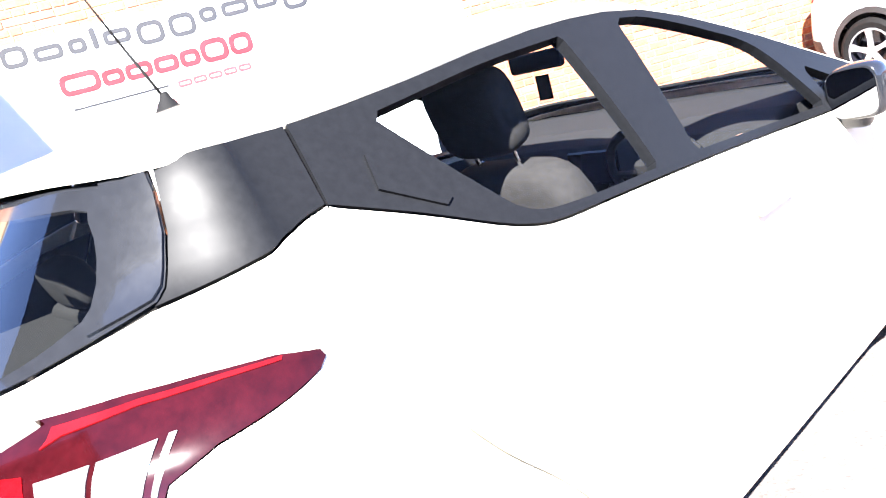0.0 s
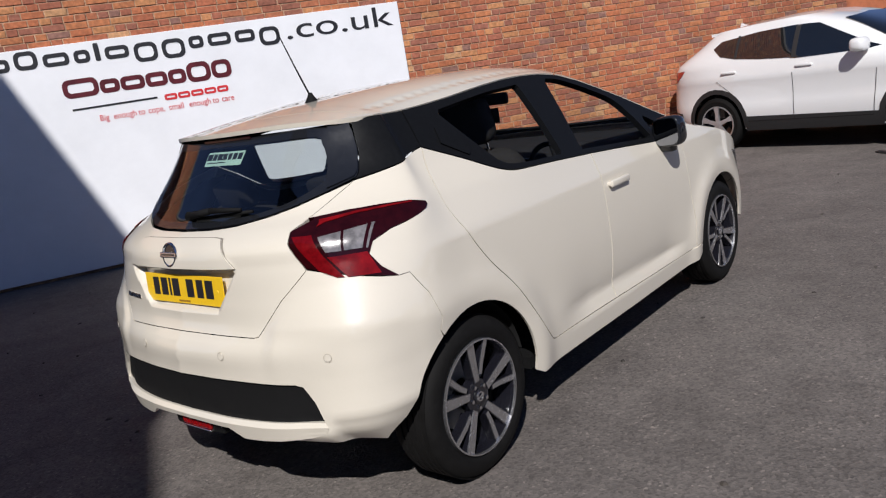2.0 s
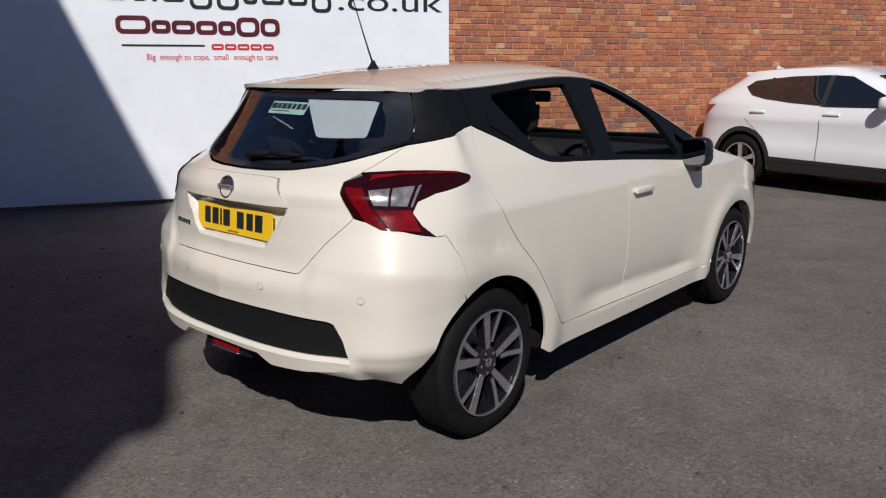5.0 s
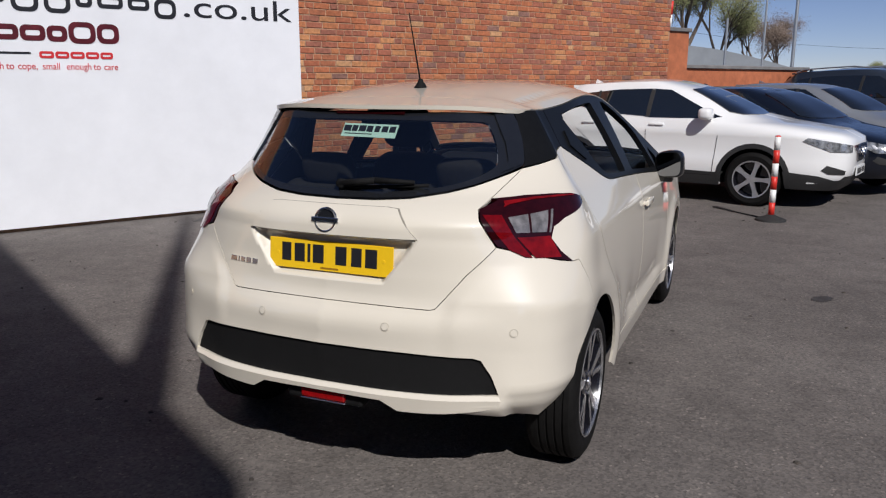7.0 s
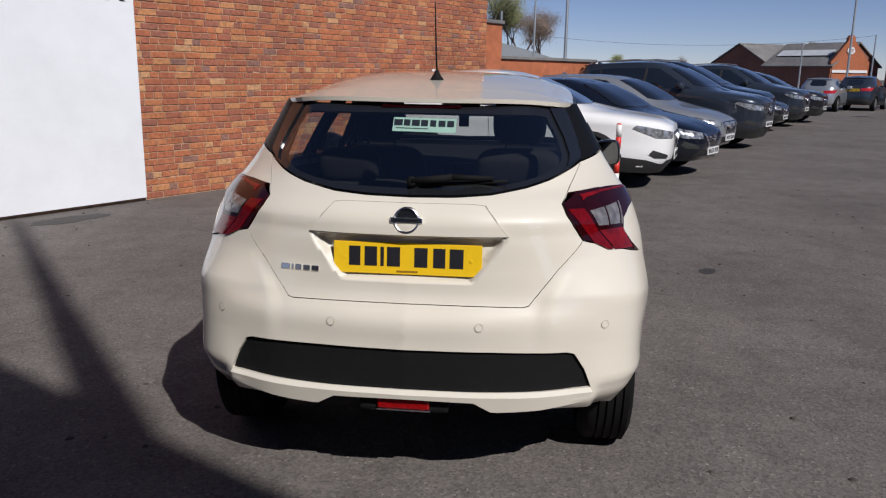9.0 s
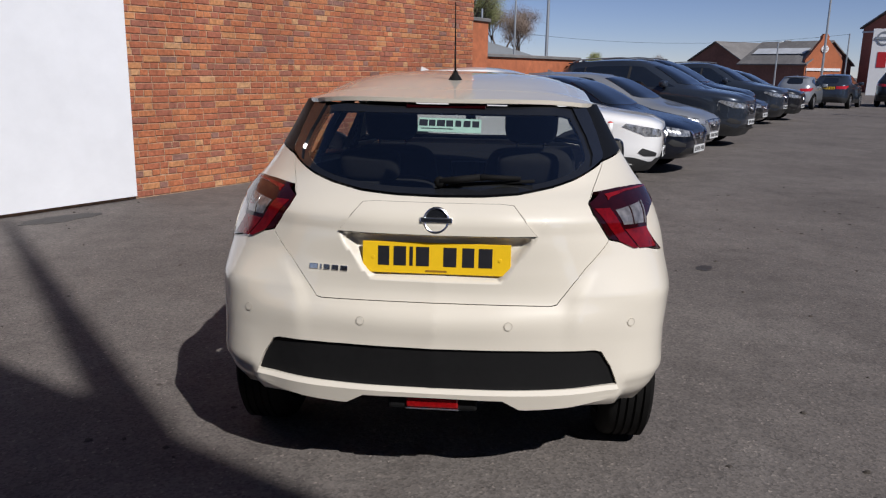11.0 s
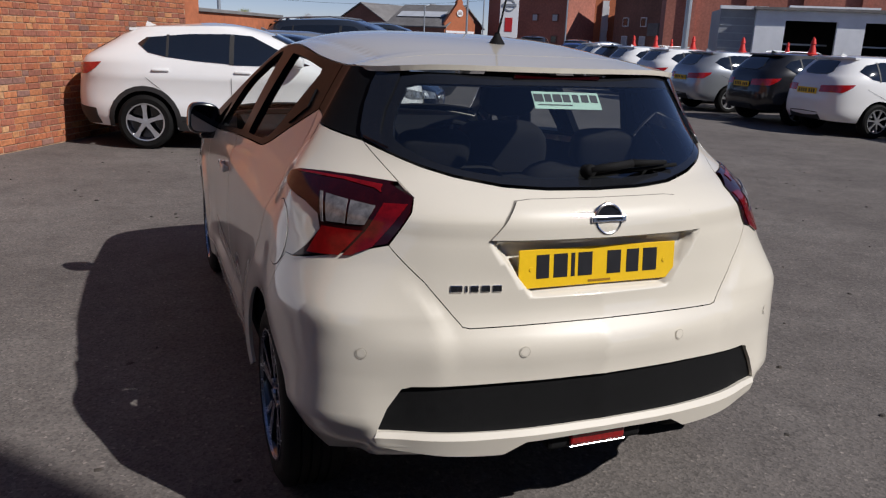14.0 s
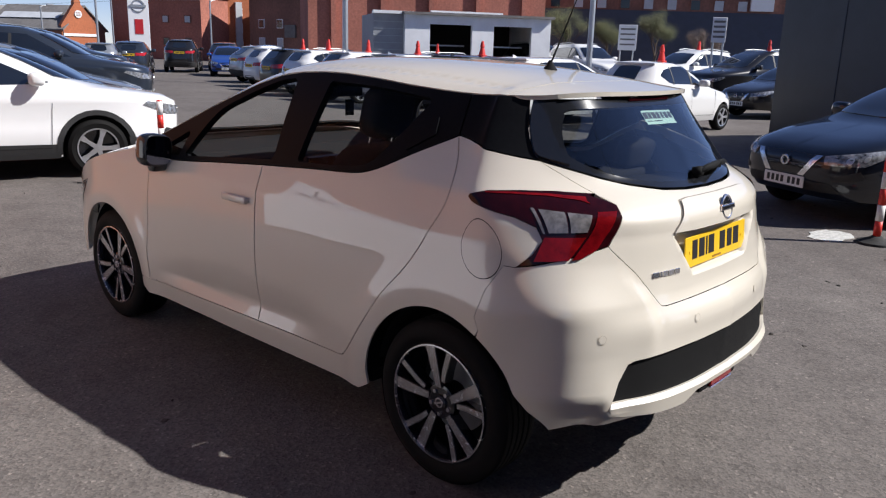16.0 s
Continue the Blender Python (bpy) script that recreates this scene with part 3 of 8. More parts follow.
def side_x(y, z):
    """Half-width of the flank at a place along and up the car."""
    y, z = np.broadcast_arrays(np.asarray(y, float), np.asarray(z, float))
    zb = np.interp(y, BELT_Y, BELT_Z)
    low = 0.872 - 0.30 * np.clip(0.50 - z, 0, 1) ** 2 - 0.02 * np.clip((z - 0.60) / 0.34, 0, 1) ** 2
    mid = 0.852 - (np.clip(z, 0.94, None) - 0.94) * np.interp(y, (0, 0.5, 2.2), (0.34, 0.36, 0.40)) / 1.0
    x = np.where(z < 0.94, low, mid)
    xb = 0.852 - (zb - 0.94) * 0.36
    x = np.where(z > zb, xb - (z - zb) * 0.50 - 0.22 * (z - zb) ** 2, x)
    rear = wave(np.clip((0.65 - y) / 0.75, 0, 1)) * np.clip((z - 0.95) / 0.25, 0, 1)
    x = x - 0.05 * rear
    for hub in (0.0, 2.525):
        r = np.hypot(y - hub, z - 0.312)
        x = x + 0.018 * np.exp(-((r - 0.43) / 0.075) ** 2) * np.clip((0.95 - z) / 0.3, 0, 1)
    door = wave(np.clip((y - 0.55) / 0.35, 0, 1)) * wave(np.clip((2.05 - y) / 0.35, 0, 1))
    crease = np.interp(y, (0.6, 1.9), (0.43, 0.395))
    x = x - door * np.where(z > crease, 0.030 * np.exp(-np.clip(z - crease, 0, 9) / 0.11), 0.030 * np.clip((z - 0.335) / np.maximum(crease - 0.335, 0.01), 0, 1))
    ny, nw = zip(*NOSE)
    return np.maximum(0, x) * np.where(y > 2.0, hermite(ny, nw, np.maximum(y, 2.0)), 1.0)


# tail: plan outlines (x, y) from the middle of the tail to the corner, at rising heights
TAIL = {
    0.20: ((0, -0.50), (0.30, -0.49), (0.55, -0.46), (0.72, -0.38), (0.79, -0.24)),
    0.33: ((0, -0.60), (0.30, -0.59), (0.55, -0.555), (0.775, -0.462), (0.842, -0.275)),
    0.36: ((0, -0.665), (0.30, -0.65), (0.55, -0.60), (0.776, -0.48), (0.85, -0.28)),
    0.40: ((0, -0.70), (0.29, -0.69), (0.55, -0.635), (0.778, -0.50), (0.855, -0.285)),
    0.44: ((0, -0.70), (0.29, -0.685), (0.55, -0.63), (0.776, -0.50), (0.858, -0.285)),
    0.60: ((0, -0.697), (0.28, -0.675), (0.54, -0.62), (0.776, -0.503), (0.862, -0.285)),
    0.70: ((0, -0.690), (0.28, -0.668), (0.54, -0.608), (0.768, -0.495), (0.863, -0.285)),
    0.745: ((0, -0.655), (0.28, -0.640), (0.53, -0.592), (0.764, -0.492), (0.862, -0.283)),
    0.85: ((0, -0.640), (0.28, -0.622), (0.53, -0.565), (0.738, -0.457), (0.850, -0.265)),
    0.97: ((0, -0.636), (0.28, -0.614), (0.53, -0.54), (0.705, -0.42), (0.825, -0.23)),
    1.045: ((0, -0.618), (0.28, -0.598), (0.525, -0.52), (0.69, -0.39), (0.802, -0.19)),
    1.085: ((0, -0.572), (0.275, -0.553), (0.51, -0.475), (0.67, -0.345), (0.78, -0.155)),
    1.12: ((0, -0.512), (0.27, -0.495), (0.495, -0.415), (0.648, -0.29), (0.752, -0.12)),
    1.20: ((0, -0.437), (0.265, -0.42), (0.475, -0.345), (0.612, -0.20), (0.70, -0.07)),
    1.30: ((0, -0.352), (0.255, -0.338), (0.44, -0.275), (0.565, -0.155), (0.642, -0.045)),
    1.40: ((0, -0.272), (0.24, -0.26), (0.41, -0.215), (0.525, -0.12), (0.588, -0.03)),
    1.48: ((0, -0.21), (0.23, -0.20), (0.38, -0.17), (0.485, -0.09), (0.535, -0.02)),
}
TAIL_S = (0.0, 0.28, 0.545, 0.775, 1.02)
SIDE_S0, SIDE_Y0 = 1.36, 0.06
S_AT, Z_AT = np.arange(0, 5.2, 0.01), np.arange(0.20, 1.481, 0.01)


def make_table():
    """The car's skin as a table of places over (s, z): s runs from the tail's middle round the corner and along the flank."""
    zk = sorted(TAIL)
    cols = [hermite(zk, np.array([TAIL[z][k] for z in zk]), Z_AT) for k in range(len(TAIL_S))]
    for y in (SIDE_Y0, SIDE_Y0 + 0.2, SIDE_Y0 + 0.5):
        cols.append(np.stack([side_x(y, Z_AT), np.full_like(Z_AT, y)], 1))
    knots = [*TAIL_S, SIDE_S0, SIDE_S0 + 0.2, SIDE_S0 + 0.5]
    net = np.array(cols)                                     # station, height, xy
    table = np.zeros((len(S_AT), len(Z_AT), 3))
    arc_y = np.concatenate([np.arange(SIDE_Y0, 2.5, 0.01), np.interp(np.arange(0, 1.5, 0.01), *front_arc())])
    for i, s in enumerate(S_AT):
        if s < SIDE_S0:
            table[i, :, :2] = hermite(knots, net, np.array([s]))[0]
        else:
            y = arc_y[min(int(round((s - SIDE_S0) / 0.01)), len(arc_y) - 1)]
            table[i, :, 0], table[i, :, 1] = side_x(y, Z_AT), y
        table[i, :, 2] = Z_AT
    return table


def front_arc():
    y = np.linspace(2.5, 3.312, 400)
    x = side_x(y, 0.6)
    d = np.concatenate([[0], np.cumsum(np.hypot(np.diff(y), np.diff(x)))])
    return d, y


def crease(table):
    """Folds of the bumper's corners: a ledge below the lamps, a flare above the lower edge and a sharp tuck beneath it."""
    s, z = S_AT[:, None], Z_AT[None, :]
    flat = np.cross(np.gradient(table, axis=0), (0, 0, 1.0))
    flat /= np.maximum(np.linalg.norm(flat, axis=2), 1e-9)[:, :, None]
    fold = np.interp(s, (0.5, 0.8, 0.96, 1.1, 1.3), (0.774, 0.768, 0.746, 0.715, 0.69))
    from_gate = np.interp(z, (0.70, 0.775, 0.86), (0.44, 0.465, 0.54))
    ledge = 0.016 * np.where(z > fold, np.clip(1 - (z - fold) / 0.125, 0, 1), np.clip(1 - (fold - z) / 0.22, 0, 1)) * wave(np.clip((s - from_gate) / 0.07, 0, 1)) * wave(np.clip((1.30 - s) / 0.28, 0, 1))
    low = 0.466
    corner = np.clip((s - 0.645) / 0.035, 0, 1)
    flare = 0.015 * np.clip(1 - np.abs(z - low) / 0.13, 0, 1) * wave(np.clip((s - 0.58) / 0.1, 0, 1)) * wave(np.clip((1.16 - s) / 0.3, 0, 1))
    tuck = 0.34 * np.clip(low - z, 0, 0.2) * corner * wave(np.clip((1.20 - s) / 0.22, 0, 1))
    return table + flat * (ledge + flare - tuck)[:, :, None]


TABLE = crease(make_table())
gs = np.gradient(TABLE, axis=0)
gz = np.gradient(TABLE, axis=1)
NORMALS = np.cross(gs, gz)
NORMALS /= np.maximum(np.linalg.norm(NORMALS, axis=2), 1e-9)[:, :, None]


def sample(table, s, z):
    i, j = np.clip(s / 0.01, 0, len(S_AT) - 1.001), np.clip((z - Z_AT[0]) / 0.01, 0, len(Z_AT) - 1.001)
    i0, j0 = i.astype(int), j.astype(int)
    u, v = (i - i0)[:, None], (j - j0)[:, None]
    return (table[i0, j0] * (1 - u) + table[i0 + 1, j0] * u) * (1 - v) + (table[i0, j0 + 1] * (1 - u) + table[i0 + 1, j0 + 1] * u) * v


def skin(uv):
    """Place and normal of the skin; a negative s lies on the car's other half."""
    uv = np.asarray(uv, float)
    sign = np.where(uv[:, 0] < 0, -1.0, 1.0)[:, None]
    flip = np.concatenate([sign, np.ones_like(sign), np.ones_like(sign)], 1)
    p, n = sample(TABLE, np.abs(uv[:, 0]), uv[:, 1]) * flip, sample(NORMALS, np.abs(uv[:, 0]), uv[:, 1]) * flip
    return p, n / np.linalg.norm(n, axis=1)[:, None]


def s_of_x(x, z):
    """s on the tail for a half-width x."""
    col = TABLE[: int(SIDE_S0 / 0.01), int(round((min(max(z, 0.2), 1.47) - 0.2) / 0.01)), 0]
    return math.copysign(float(np.interp(abs(x), np.maximum.accumulate(col), S_AT[: len(col)])), x) if x else 0.0


def s_of_y(y, z):
    """s round the corner and on the flank for a place y along the car."""
    if y > SIDE_Y0:
        return SIDE_S0 + (y - SIDE_Y0) if y < 2.5 else SIDE_S0 + 2.5 - SIDE_Y0 + float(np.interp(y, front_arc()[1], front_arc()[0]))
    col = TABLE[: int(SIDE_S0 / 0.01) + 1, int(round((min(max(z, 0.2), 1.47) - 0.2) / 0.01)), 1]
    return float(np.interp(y, np.maximum.accumulate(col), S_AT[: len(col)]))


def flank(pts):
    return [(s_of_y(y, z), z) for y, z in pts]


def tail(pts):
    return [(s_of_x(x, z), z) for x, z in pts]


def arch(hub, radius, a0, a1, n=22, squash=1.0):
    return [(hub + radius * math.cos(radians(a0 + (a1 - a0) * k / n)), 0.312 + squash * radius * math.sin(radians(a0 + (a1 - a0) * k / n))) for k in range(n + 1)]


hatchback = thing("hatchback_car", "cream five-door hatchback with gloss black pillars, parked on the asphalt", "car")
GAP = 0.0022


def both(name, me, mat, label=""):
    """A panel and its mirror image, each a part of its own."""
    a = placed(name, me, mat, hatchback, label)
    placed(name, mirrored(me), mat, hatchback, label)
    return a


def symmetric(pts):
    """A closed outline from its right half, listed from the middle round to the middle."""
    return [*pts, *[(-s, z) for s, z in pts[::-1] if abs(s) > 1e-6]]


# shut lines shared by the panels
roof_rail_y = (-0.16, -0.05, 0.1, 0.35, 0.65, 0.95, 1.25, 1.6, 1.97, 2.25, 2.6, 2.9, 3.1, 3.25, 3.312)
roof_rail_z = (1.415, 1.412, 1.410, 1.422, 1.446, 1.455, 1.428, 1.300, 1.130, 1.012, 0.935, 0.835, 0.70, 0.56, 0.48)


def rail_z(y):
    return float(hermite(roof_rail_y, roof_rail_z, np.array([y]))[0])


rail = [(y, rail_z(y)) for y in (0.12, 0.25, 0.4, 0.6, 0.8, 0.95, 1.1, 1.25, 1.4, 1.55, 1.7, 1.85, 2.0, 2.12)]
door_line = smooth_poly([(0.10, 1.262), (0.055, 1.16), (0.035, 1.05), (0.075, 0.93), (0.16, 0.80), (0.265, 0.68), (0.36, 0.55), (0.45, 0.42), (0.50, 0.362)], 0.03)
door_line = [tuple(p) for p in door_line]
belt = [(0.10, 1.262), (0.25, 1.195), (0.38, 1.13), (0.45, 1.103), (0.53, 1.088), (0.75, 1.075), (1.09, 1.052), (1.4, 1.028), (1.75, 0.998), (2.0, 0.985), (2.10, 0.985)]
belt_s = [tuple(p) for p in smooth_poly(belt, 0.04)]
split_y = 1.105
door_low = [(0.53, 0.352), (0.9, 0.347), (split_y, 0.344), (1.6, 0.335), (2.0, 0.33)]
door_nose = [(2.06, 0.36), (2.075, 0.5), (2.06, 0.75), (2.05, 0.93), (2.04, 0.985)]

# rear door, front door (below the belt line)
rear_belt = [p for p in belt_s if p[0] < split_y - 0.02]
front_belt = [p for p in belt_s if split_y + 0.02 < p[0] < 2.03]
rear_door = [*door_line, *door_low[:2], (split_y, 0.344), (split_y, 0.7), (split_y, 1.051), *rear_belt[::-1][:-1]]
both("rear_door", sheet("rear_door", smooth_poly(flank(rear_door), 0.03, True, range(99)), skin, 0.03, 0.0034), CREAM)
front_door = [(split_y, 1.051), (split_y, 0.7), (split_y, 0.344), *door_low[3:], *door_nose, *front_belt[::-1]]
both("front_door", sheet("front_door", smooth_poly(flank(front_door), 0.03, True, range(99)), skin, 0.03, 0.0034), CREAM)

# rear quarter, sill and front wing: what is left of the flank
REAR_ARCH = [(-0.418, 0.335), (-0.375, 0.42), *arch(0.0, 0.368, 150, 3, 24), (0.362, 0.25)]
FRONT_ARCH = [(2.165, 0.25), *arch(2.525, 0.362, 177, 12, 24), (2.885, 0.33)]
BUMPER_SEAM = [(-0.262, 0.885), (-0.215, 0.80), (-0.185, 0.70), (-0.20, 0.655)]
GATE_SIDE = [(0.602, 1.20), (0.585, 1.165), (0.555, 1.12), (0.537, 1.085)]          # x, z on the tail
light_outer = [(-0.300, 0.884), (-0.335, 0.925), (-0.352, 0.972), (-0.325, 1.01), (-0.25, 1.035), (-0.15, 1.052), (-0.08, 1.066), (-0.062, 1.078)]
light_upper = [(-0.065, 1.089), (-0.13, 1.105), (-0.22, 1.112), (-0.31, 1.114), (-0.40, 1.108)]
quarter = [*flank([(0.10, 1.262)]), *flank([(0.02, 1.245), (-0.08, 1.222)]), *tail(GATE_SIDE), *flank(light_upper[::-1]), *flank(light_outer[::-1]),
           *flank(BUMPER_SEAM), *flank(arch(0.0, 0.368, 120, 3, 20)), *flank([(0.362, 0.275), (0.41, 0.246), (1.3, 0.244), (2.1, 0.248), (2.165, 0.275)]),
           *flank([(2.165, 0.325), (2.13, 0.338), (2.06, 0.332)]), *flank(door_low[::-1]), *flank([(0.50, 0.362)]), *flank(door_line[::-1][1:-1])]
quarter = smooth_poly(quarter, 0.028, True, range(200))
FUEL = [(s_of_y(-0.172, 0.924) + 0.088 * math.cos(radians(a)), 0.924 + 0.092 * math.sin(radians(a))) for a in range(0, 360, 10)]
both("rear_quarter", sheet("rear_quarter", quarter, skin, 0.028, 0.001), CREAM)
wing = [*flank(door_nose[::-1]), *flank([(2.07, 0.340), (2.12, 0.340)]), *flank(FRONT_ARCH[1:]), *flank([(2.98, 0.30), (3.15, 0.28), (3.31, 0.27), (3.31, 0.40), (3.31, 0.47), (3.22, 0.575)]),
        *flank([(y, rail_z(y)) for y in (3.1, 2.95, 2.8, 2.6, 2.4, 2.25, 2.12)])]
both("front_wing", sheet("front_wing", smooth_poly(wing, 0.03, True, range(200)), skin, 0.03, GAP), CREAM)
joint = smooth_poly(flank([(2.02, 0.31), (2.15, 0.30), (2.155, 0.36), (2.11, 0.39), (2.02, 0.39)]), 0.03, True, range(9))
both("sill_joint", sheet("sill_joint", joint, lambda uv: (skin(uv)[0] - skin(uv)[1] * 0.004, skin(uv)[1]), 0.03, 0, 0.0), CREAM)
left_fuel = sheet("fuel_flap", [(s, z) for s, z in FUEL], skin, 0.02, 0.0, 0.004, 0.0016)
placed("fuel_flap", mirrored(left_fuel), CREAM, hatchback)
ring = sheet("fuel_flap_gap", inset(FUEL, -0.003), skin, 0.02, 0.0, 0.0, 0.0008, holes=[FUEL])
placed("fuel_flap_gap", mirrored(ring), LINER, hatchback)

# tailgate: from the bumper seam to the rear window
gate_low = [(0, 0.742), (0.22, 0.741), (0.405, 0.738), (0.425, 0.742)]
gate_side = [(0.452, 0.775), (0.52, 0.86), (0.60, 0.945), (0.606, 0.955)]
light_inner = [(0.575, 1.0), (0.545, 1.045), (0.527, 1.078)]
RW_LOW = [(0.0, 1.098), (0.15, 1.10), (0.28, 1.108), (0.40, 1.127), (0.48, 1.148), (0.55, 1.176), (0.602, 1.205)]
gate = symmetric([*tail(gate_low), *tail(gate_side), *tail(light_inner), *tail(GATE_SIDE[::-1][1:]), *tail(RW_LOW[::-1][1:])])
RECESS = [(0.225, 0.815), (0.345, 0.965), (0.345, 0.975), (-0.345, 0.975), (-0.345, 0.965), (-0.225, 0.815)]
GARNISH = [(0.345, 0.979), (0.262, 1.073), (0.22, 1.077), (-0.22, 1.077), (-0.262, 1.073), (-0.345, 0.979)]


RECESS_IN = [(0.212, 0.832), (0.305, 0.949), (0.305, 0.962), (-0.305, 0.962), (-0.305, 0.949), (-0.212, 0.832)]


def gate_skin(uv):
    """The tailgate pressed in round the number plate."""
    def place(q):
        p, n = skin(q)
        xz = p[:, [0, 2]]
        rim, floor = edge_distance(RECESS, xz), edge_distance(RECESS_IN, xz)
        deep = np.where(inside(RECESS_IN, xz), 1.0, np.where(inside(RECESS, xz), rim / np.maximum(rim + floor, 1e-6), 0.0))
        p = p.copy()
        p[:, 1] += 0.040 * deep
        return p
    uv = np.asarray(uv, float)
    e = 0.002
    p = place(uv)
    n = np.cross(place(uv + (e, 0)) - place(uv - (e, 0)), place(uv + (0, e)) - place(uv - (0, e)))
    n /= np.maximum(np.linalg.norm(n, axis=1), 1e-12)[:, None]
    return p, n


gate_lines = [tail([tuple(p) for p in smooth_poly(poly, 0.02, True, range(9))]) for poly in (RECESS, RECESS_IN, GARNISH)]
gate_part = placed("tailgate", sheet("tailgate", smooth_poly(gate, 0.02, True, range(200)), gate_skin, 0.016, 0.0014, lines=gate_lines), CREAM, hatchback)

placed("grip_panel", sheet("grip_panel", tail([tuple(p) for p in smooth_poly(GARNISH, 0.02, True, range(9))]), skin, 0.03, 0, 0.012, 0.0075), CREAM, gate_part)
placed("grip_gap", sheet("grip_gap", tail([(p[0] * 1.014, p[1] + (0.0045 if p[1] > 1.03 else -0.003)) for p in smooth_poly(GARNISH, 0.02, True, range(9))]), skin, 0.03, 0, 0.0, 0.0016), PANEL_GAP, gate_part)

# rear bumper with its black insert and blade
insert_poly = [(0.0, 0.588), (0.3, 0.586), (0.565, 0.580), (0.592, 0.572), (0.628, 0.515), (0.655, 0.447), (0.33, 0.441), (0.0, 0.440)]
bumper_top = [*tail(gate_low), *tail(gate_side), *flank([(-0.43, 0.92), (-0.35, 0.895), (-0.300, 0.884)])]
bumper_right = [*bumper_top, *flank(BUMPER_SEAM[0:]), *flank([*arch(0.0, 0.368, 121, 158, 8), (-0.372, 0.40), (-0.412, 0.320)]),
                *tail([(0.745, 0.322), (0.672, 0.348), (0.50, 0.376), (0.34, 0.370), (0.315, 0.371), (0.245, 0.408), (0.1, 0.412), (0.0, 0.412)])]
hole = symmetric(tail(insert_poly))
bumper = sheet("rear_bumper", smooth_poly(symmetric(bumper_right), 0.022, True, range(300)), skin, 0.024, 0.0014, 0.034, 0.0, holes=[smooth_poly(hole, 0.03, True, range(99))])
placed("rear_bumper", bumper, CREAM, hatchback)


def set_in(depth):
    def f(uv):
        p, n = skin(uv)
        return p - n * depth, n
    return f


placed("bumper_insert", sheet("bumper_insert", smooth_poly(symmetric(tail([(x * 1.01, z + (0.008 if z > 0.5 else -0.008)) for x, z in insert_poly])), 0.03, True, range(99)), set_in(0.012), 0.035, 0, 0.0), ROUGH_BLACK, hatchback, "textured black bumper insert")
def blade_skin(uv):
    """The blade: an upright face that stands proud of the bumper like a tray, less so towards its ends."""
    uv = np.asarray(uv, float)
    p, n = skin(np.stack([uv[:, 0], np.clip(uv[:, 1], 0.425, None)], 1))
    n = n * (1, 1, 0)
    n /= np.linalg.norm(n, axis=1)[:, None]
    proud = (0.003 + 0.012 * np.clip((0.655 - np.abs(p[:, :1])) / 0.25, 0, 1)) * np.clip((0.443 - uv[:, 1:]) / 0.014, 0, 1)
    p = p + n * (proud - 0.25 * np.clip(0.425 - uv[:, 1:], 0, 1))
    p[:, 2] = uv[:, 1]
    n = n + np.array([0, 0, 1.0]) * np.where(uv[:, 1:] > 0.4285, 1.1, -0.2)
    return p, n / np.linalg.norm(n, axis=1)[:, None]


shelf = symmetric(tail([(0, 0.442), (0.33, 0.442), (0.655, 0.446), (0.660, 0.4286), (0.33, 0.4286), (0, 0.4286)]))
placed("blade_shelf", sheet("blade_shelf", smooth_poly(shelf, 0.02, True, range(99)), blade_skin, 0.03, 0, 0.0), CREAM, hatchback)
blade = symmetric(tail([(0, 0.428), (0.33, 0.428), (0.662, 0.428), (0.652, 0.402), (0.60, 0.388), (0.48, 0.376), (0.34, 0.370), (0.315, 0.371), (0.245, 0.408), (0.0, 0.412)]))
placed("bumper_blade", sheet("bumper_blade", smooth_poly(blade, 0.02, True, range(99)), blade_skin, 0.03, 0, 0.06), CREAM, hatchback)
diffuser = symmetric(tail([(0, 0.43), (0.25, 0.43), (0.34, 0.40), (0.69, 0.38), (0.70, 0.335), (0.45, 0.305), (0.0, 0.30)]))
placed("lower_valance", sheet("lower_valance", smooth_poly(diffuser, 0.04, True, range(99)), set_in(0.035), 0.045, 0, 0.0), ROUGH_BLACK, hatchback, "black lower valance")
part("fog_lamp_surround", box((0, -0.648, 0.380), (0.32, 0.06, 0.060), None, 0.012, 2), ROUGH_BLACK, hatchback, "black fog lamp surround")
part("fog_lamp", box((0, -0.680, 0.384), (0.185, 0.02, 0.040), None, 0.006, 2), FOG_RED, hatchback, "red rear fog lamp")
part("fog_lamp_trim", box((0, -0.684, 0.3605), (0.19, 0.016, 0.005), None, 0.002), CHROME, hatchback, "thin bright strip below the fog lamp")
for x, z in ((0.258, 0.675), (-0.258, 0.675), (0.694, 0.672), (-0.694, 0.672)):
    p, n = skin(np.array([(s_of_x(x, z), z)]))
    p, n = Vector(p[0]), Vector(n[0])
    bm = bmesh.new()
    add_tube(bm, p - n * 0.004, p + n * 0.0016, 0.0125, 0.0122, 20)
    part("parking_sensor", bm, CREAM, hatchback)
    bm = bmesh.new()
    q = n.to_track_quat("Z", "Y").to_matrix().to_4x4()
    bmesh.ops.create_circle(bm, radius=0.0155, segments=24)
    bmesh.ops.extrude_edge_only(bm, edges=bm.edges[:])
    for v in bm.verts[-24:]:
        v.co *= 0.84
    bmesh.ops.transform(bm, matrix=Matrix.Translation(p + n * 0.0018) @ q, verts=bm.verts)
    part("sensor_ring", bm, SENSOR_GAP, hatchback)

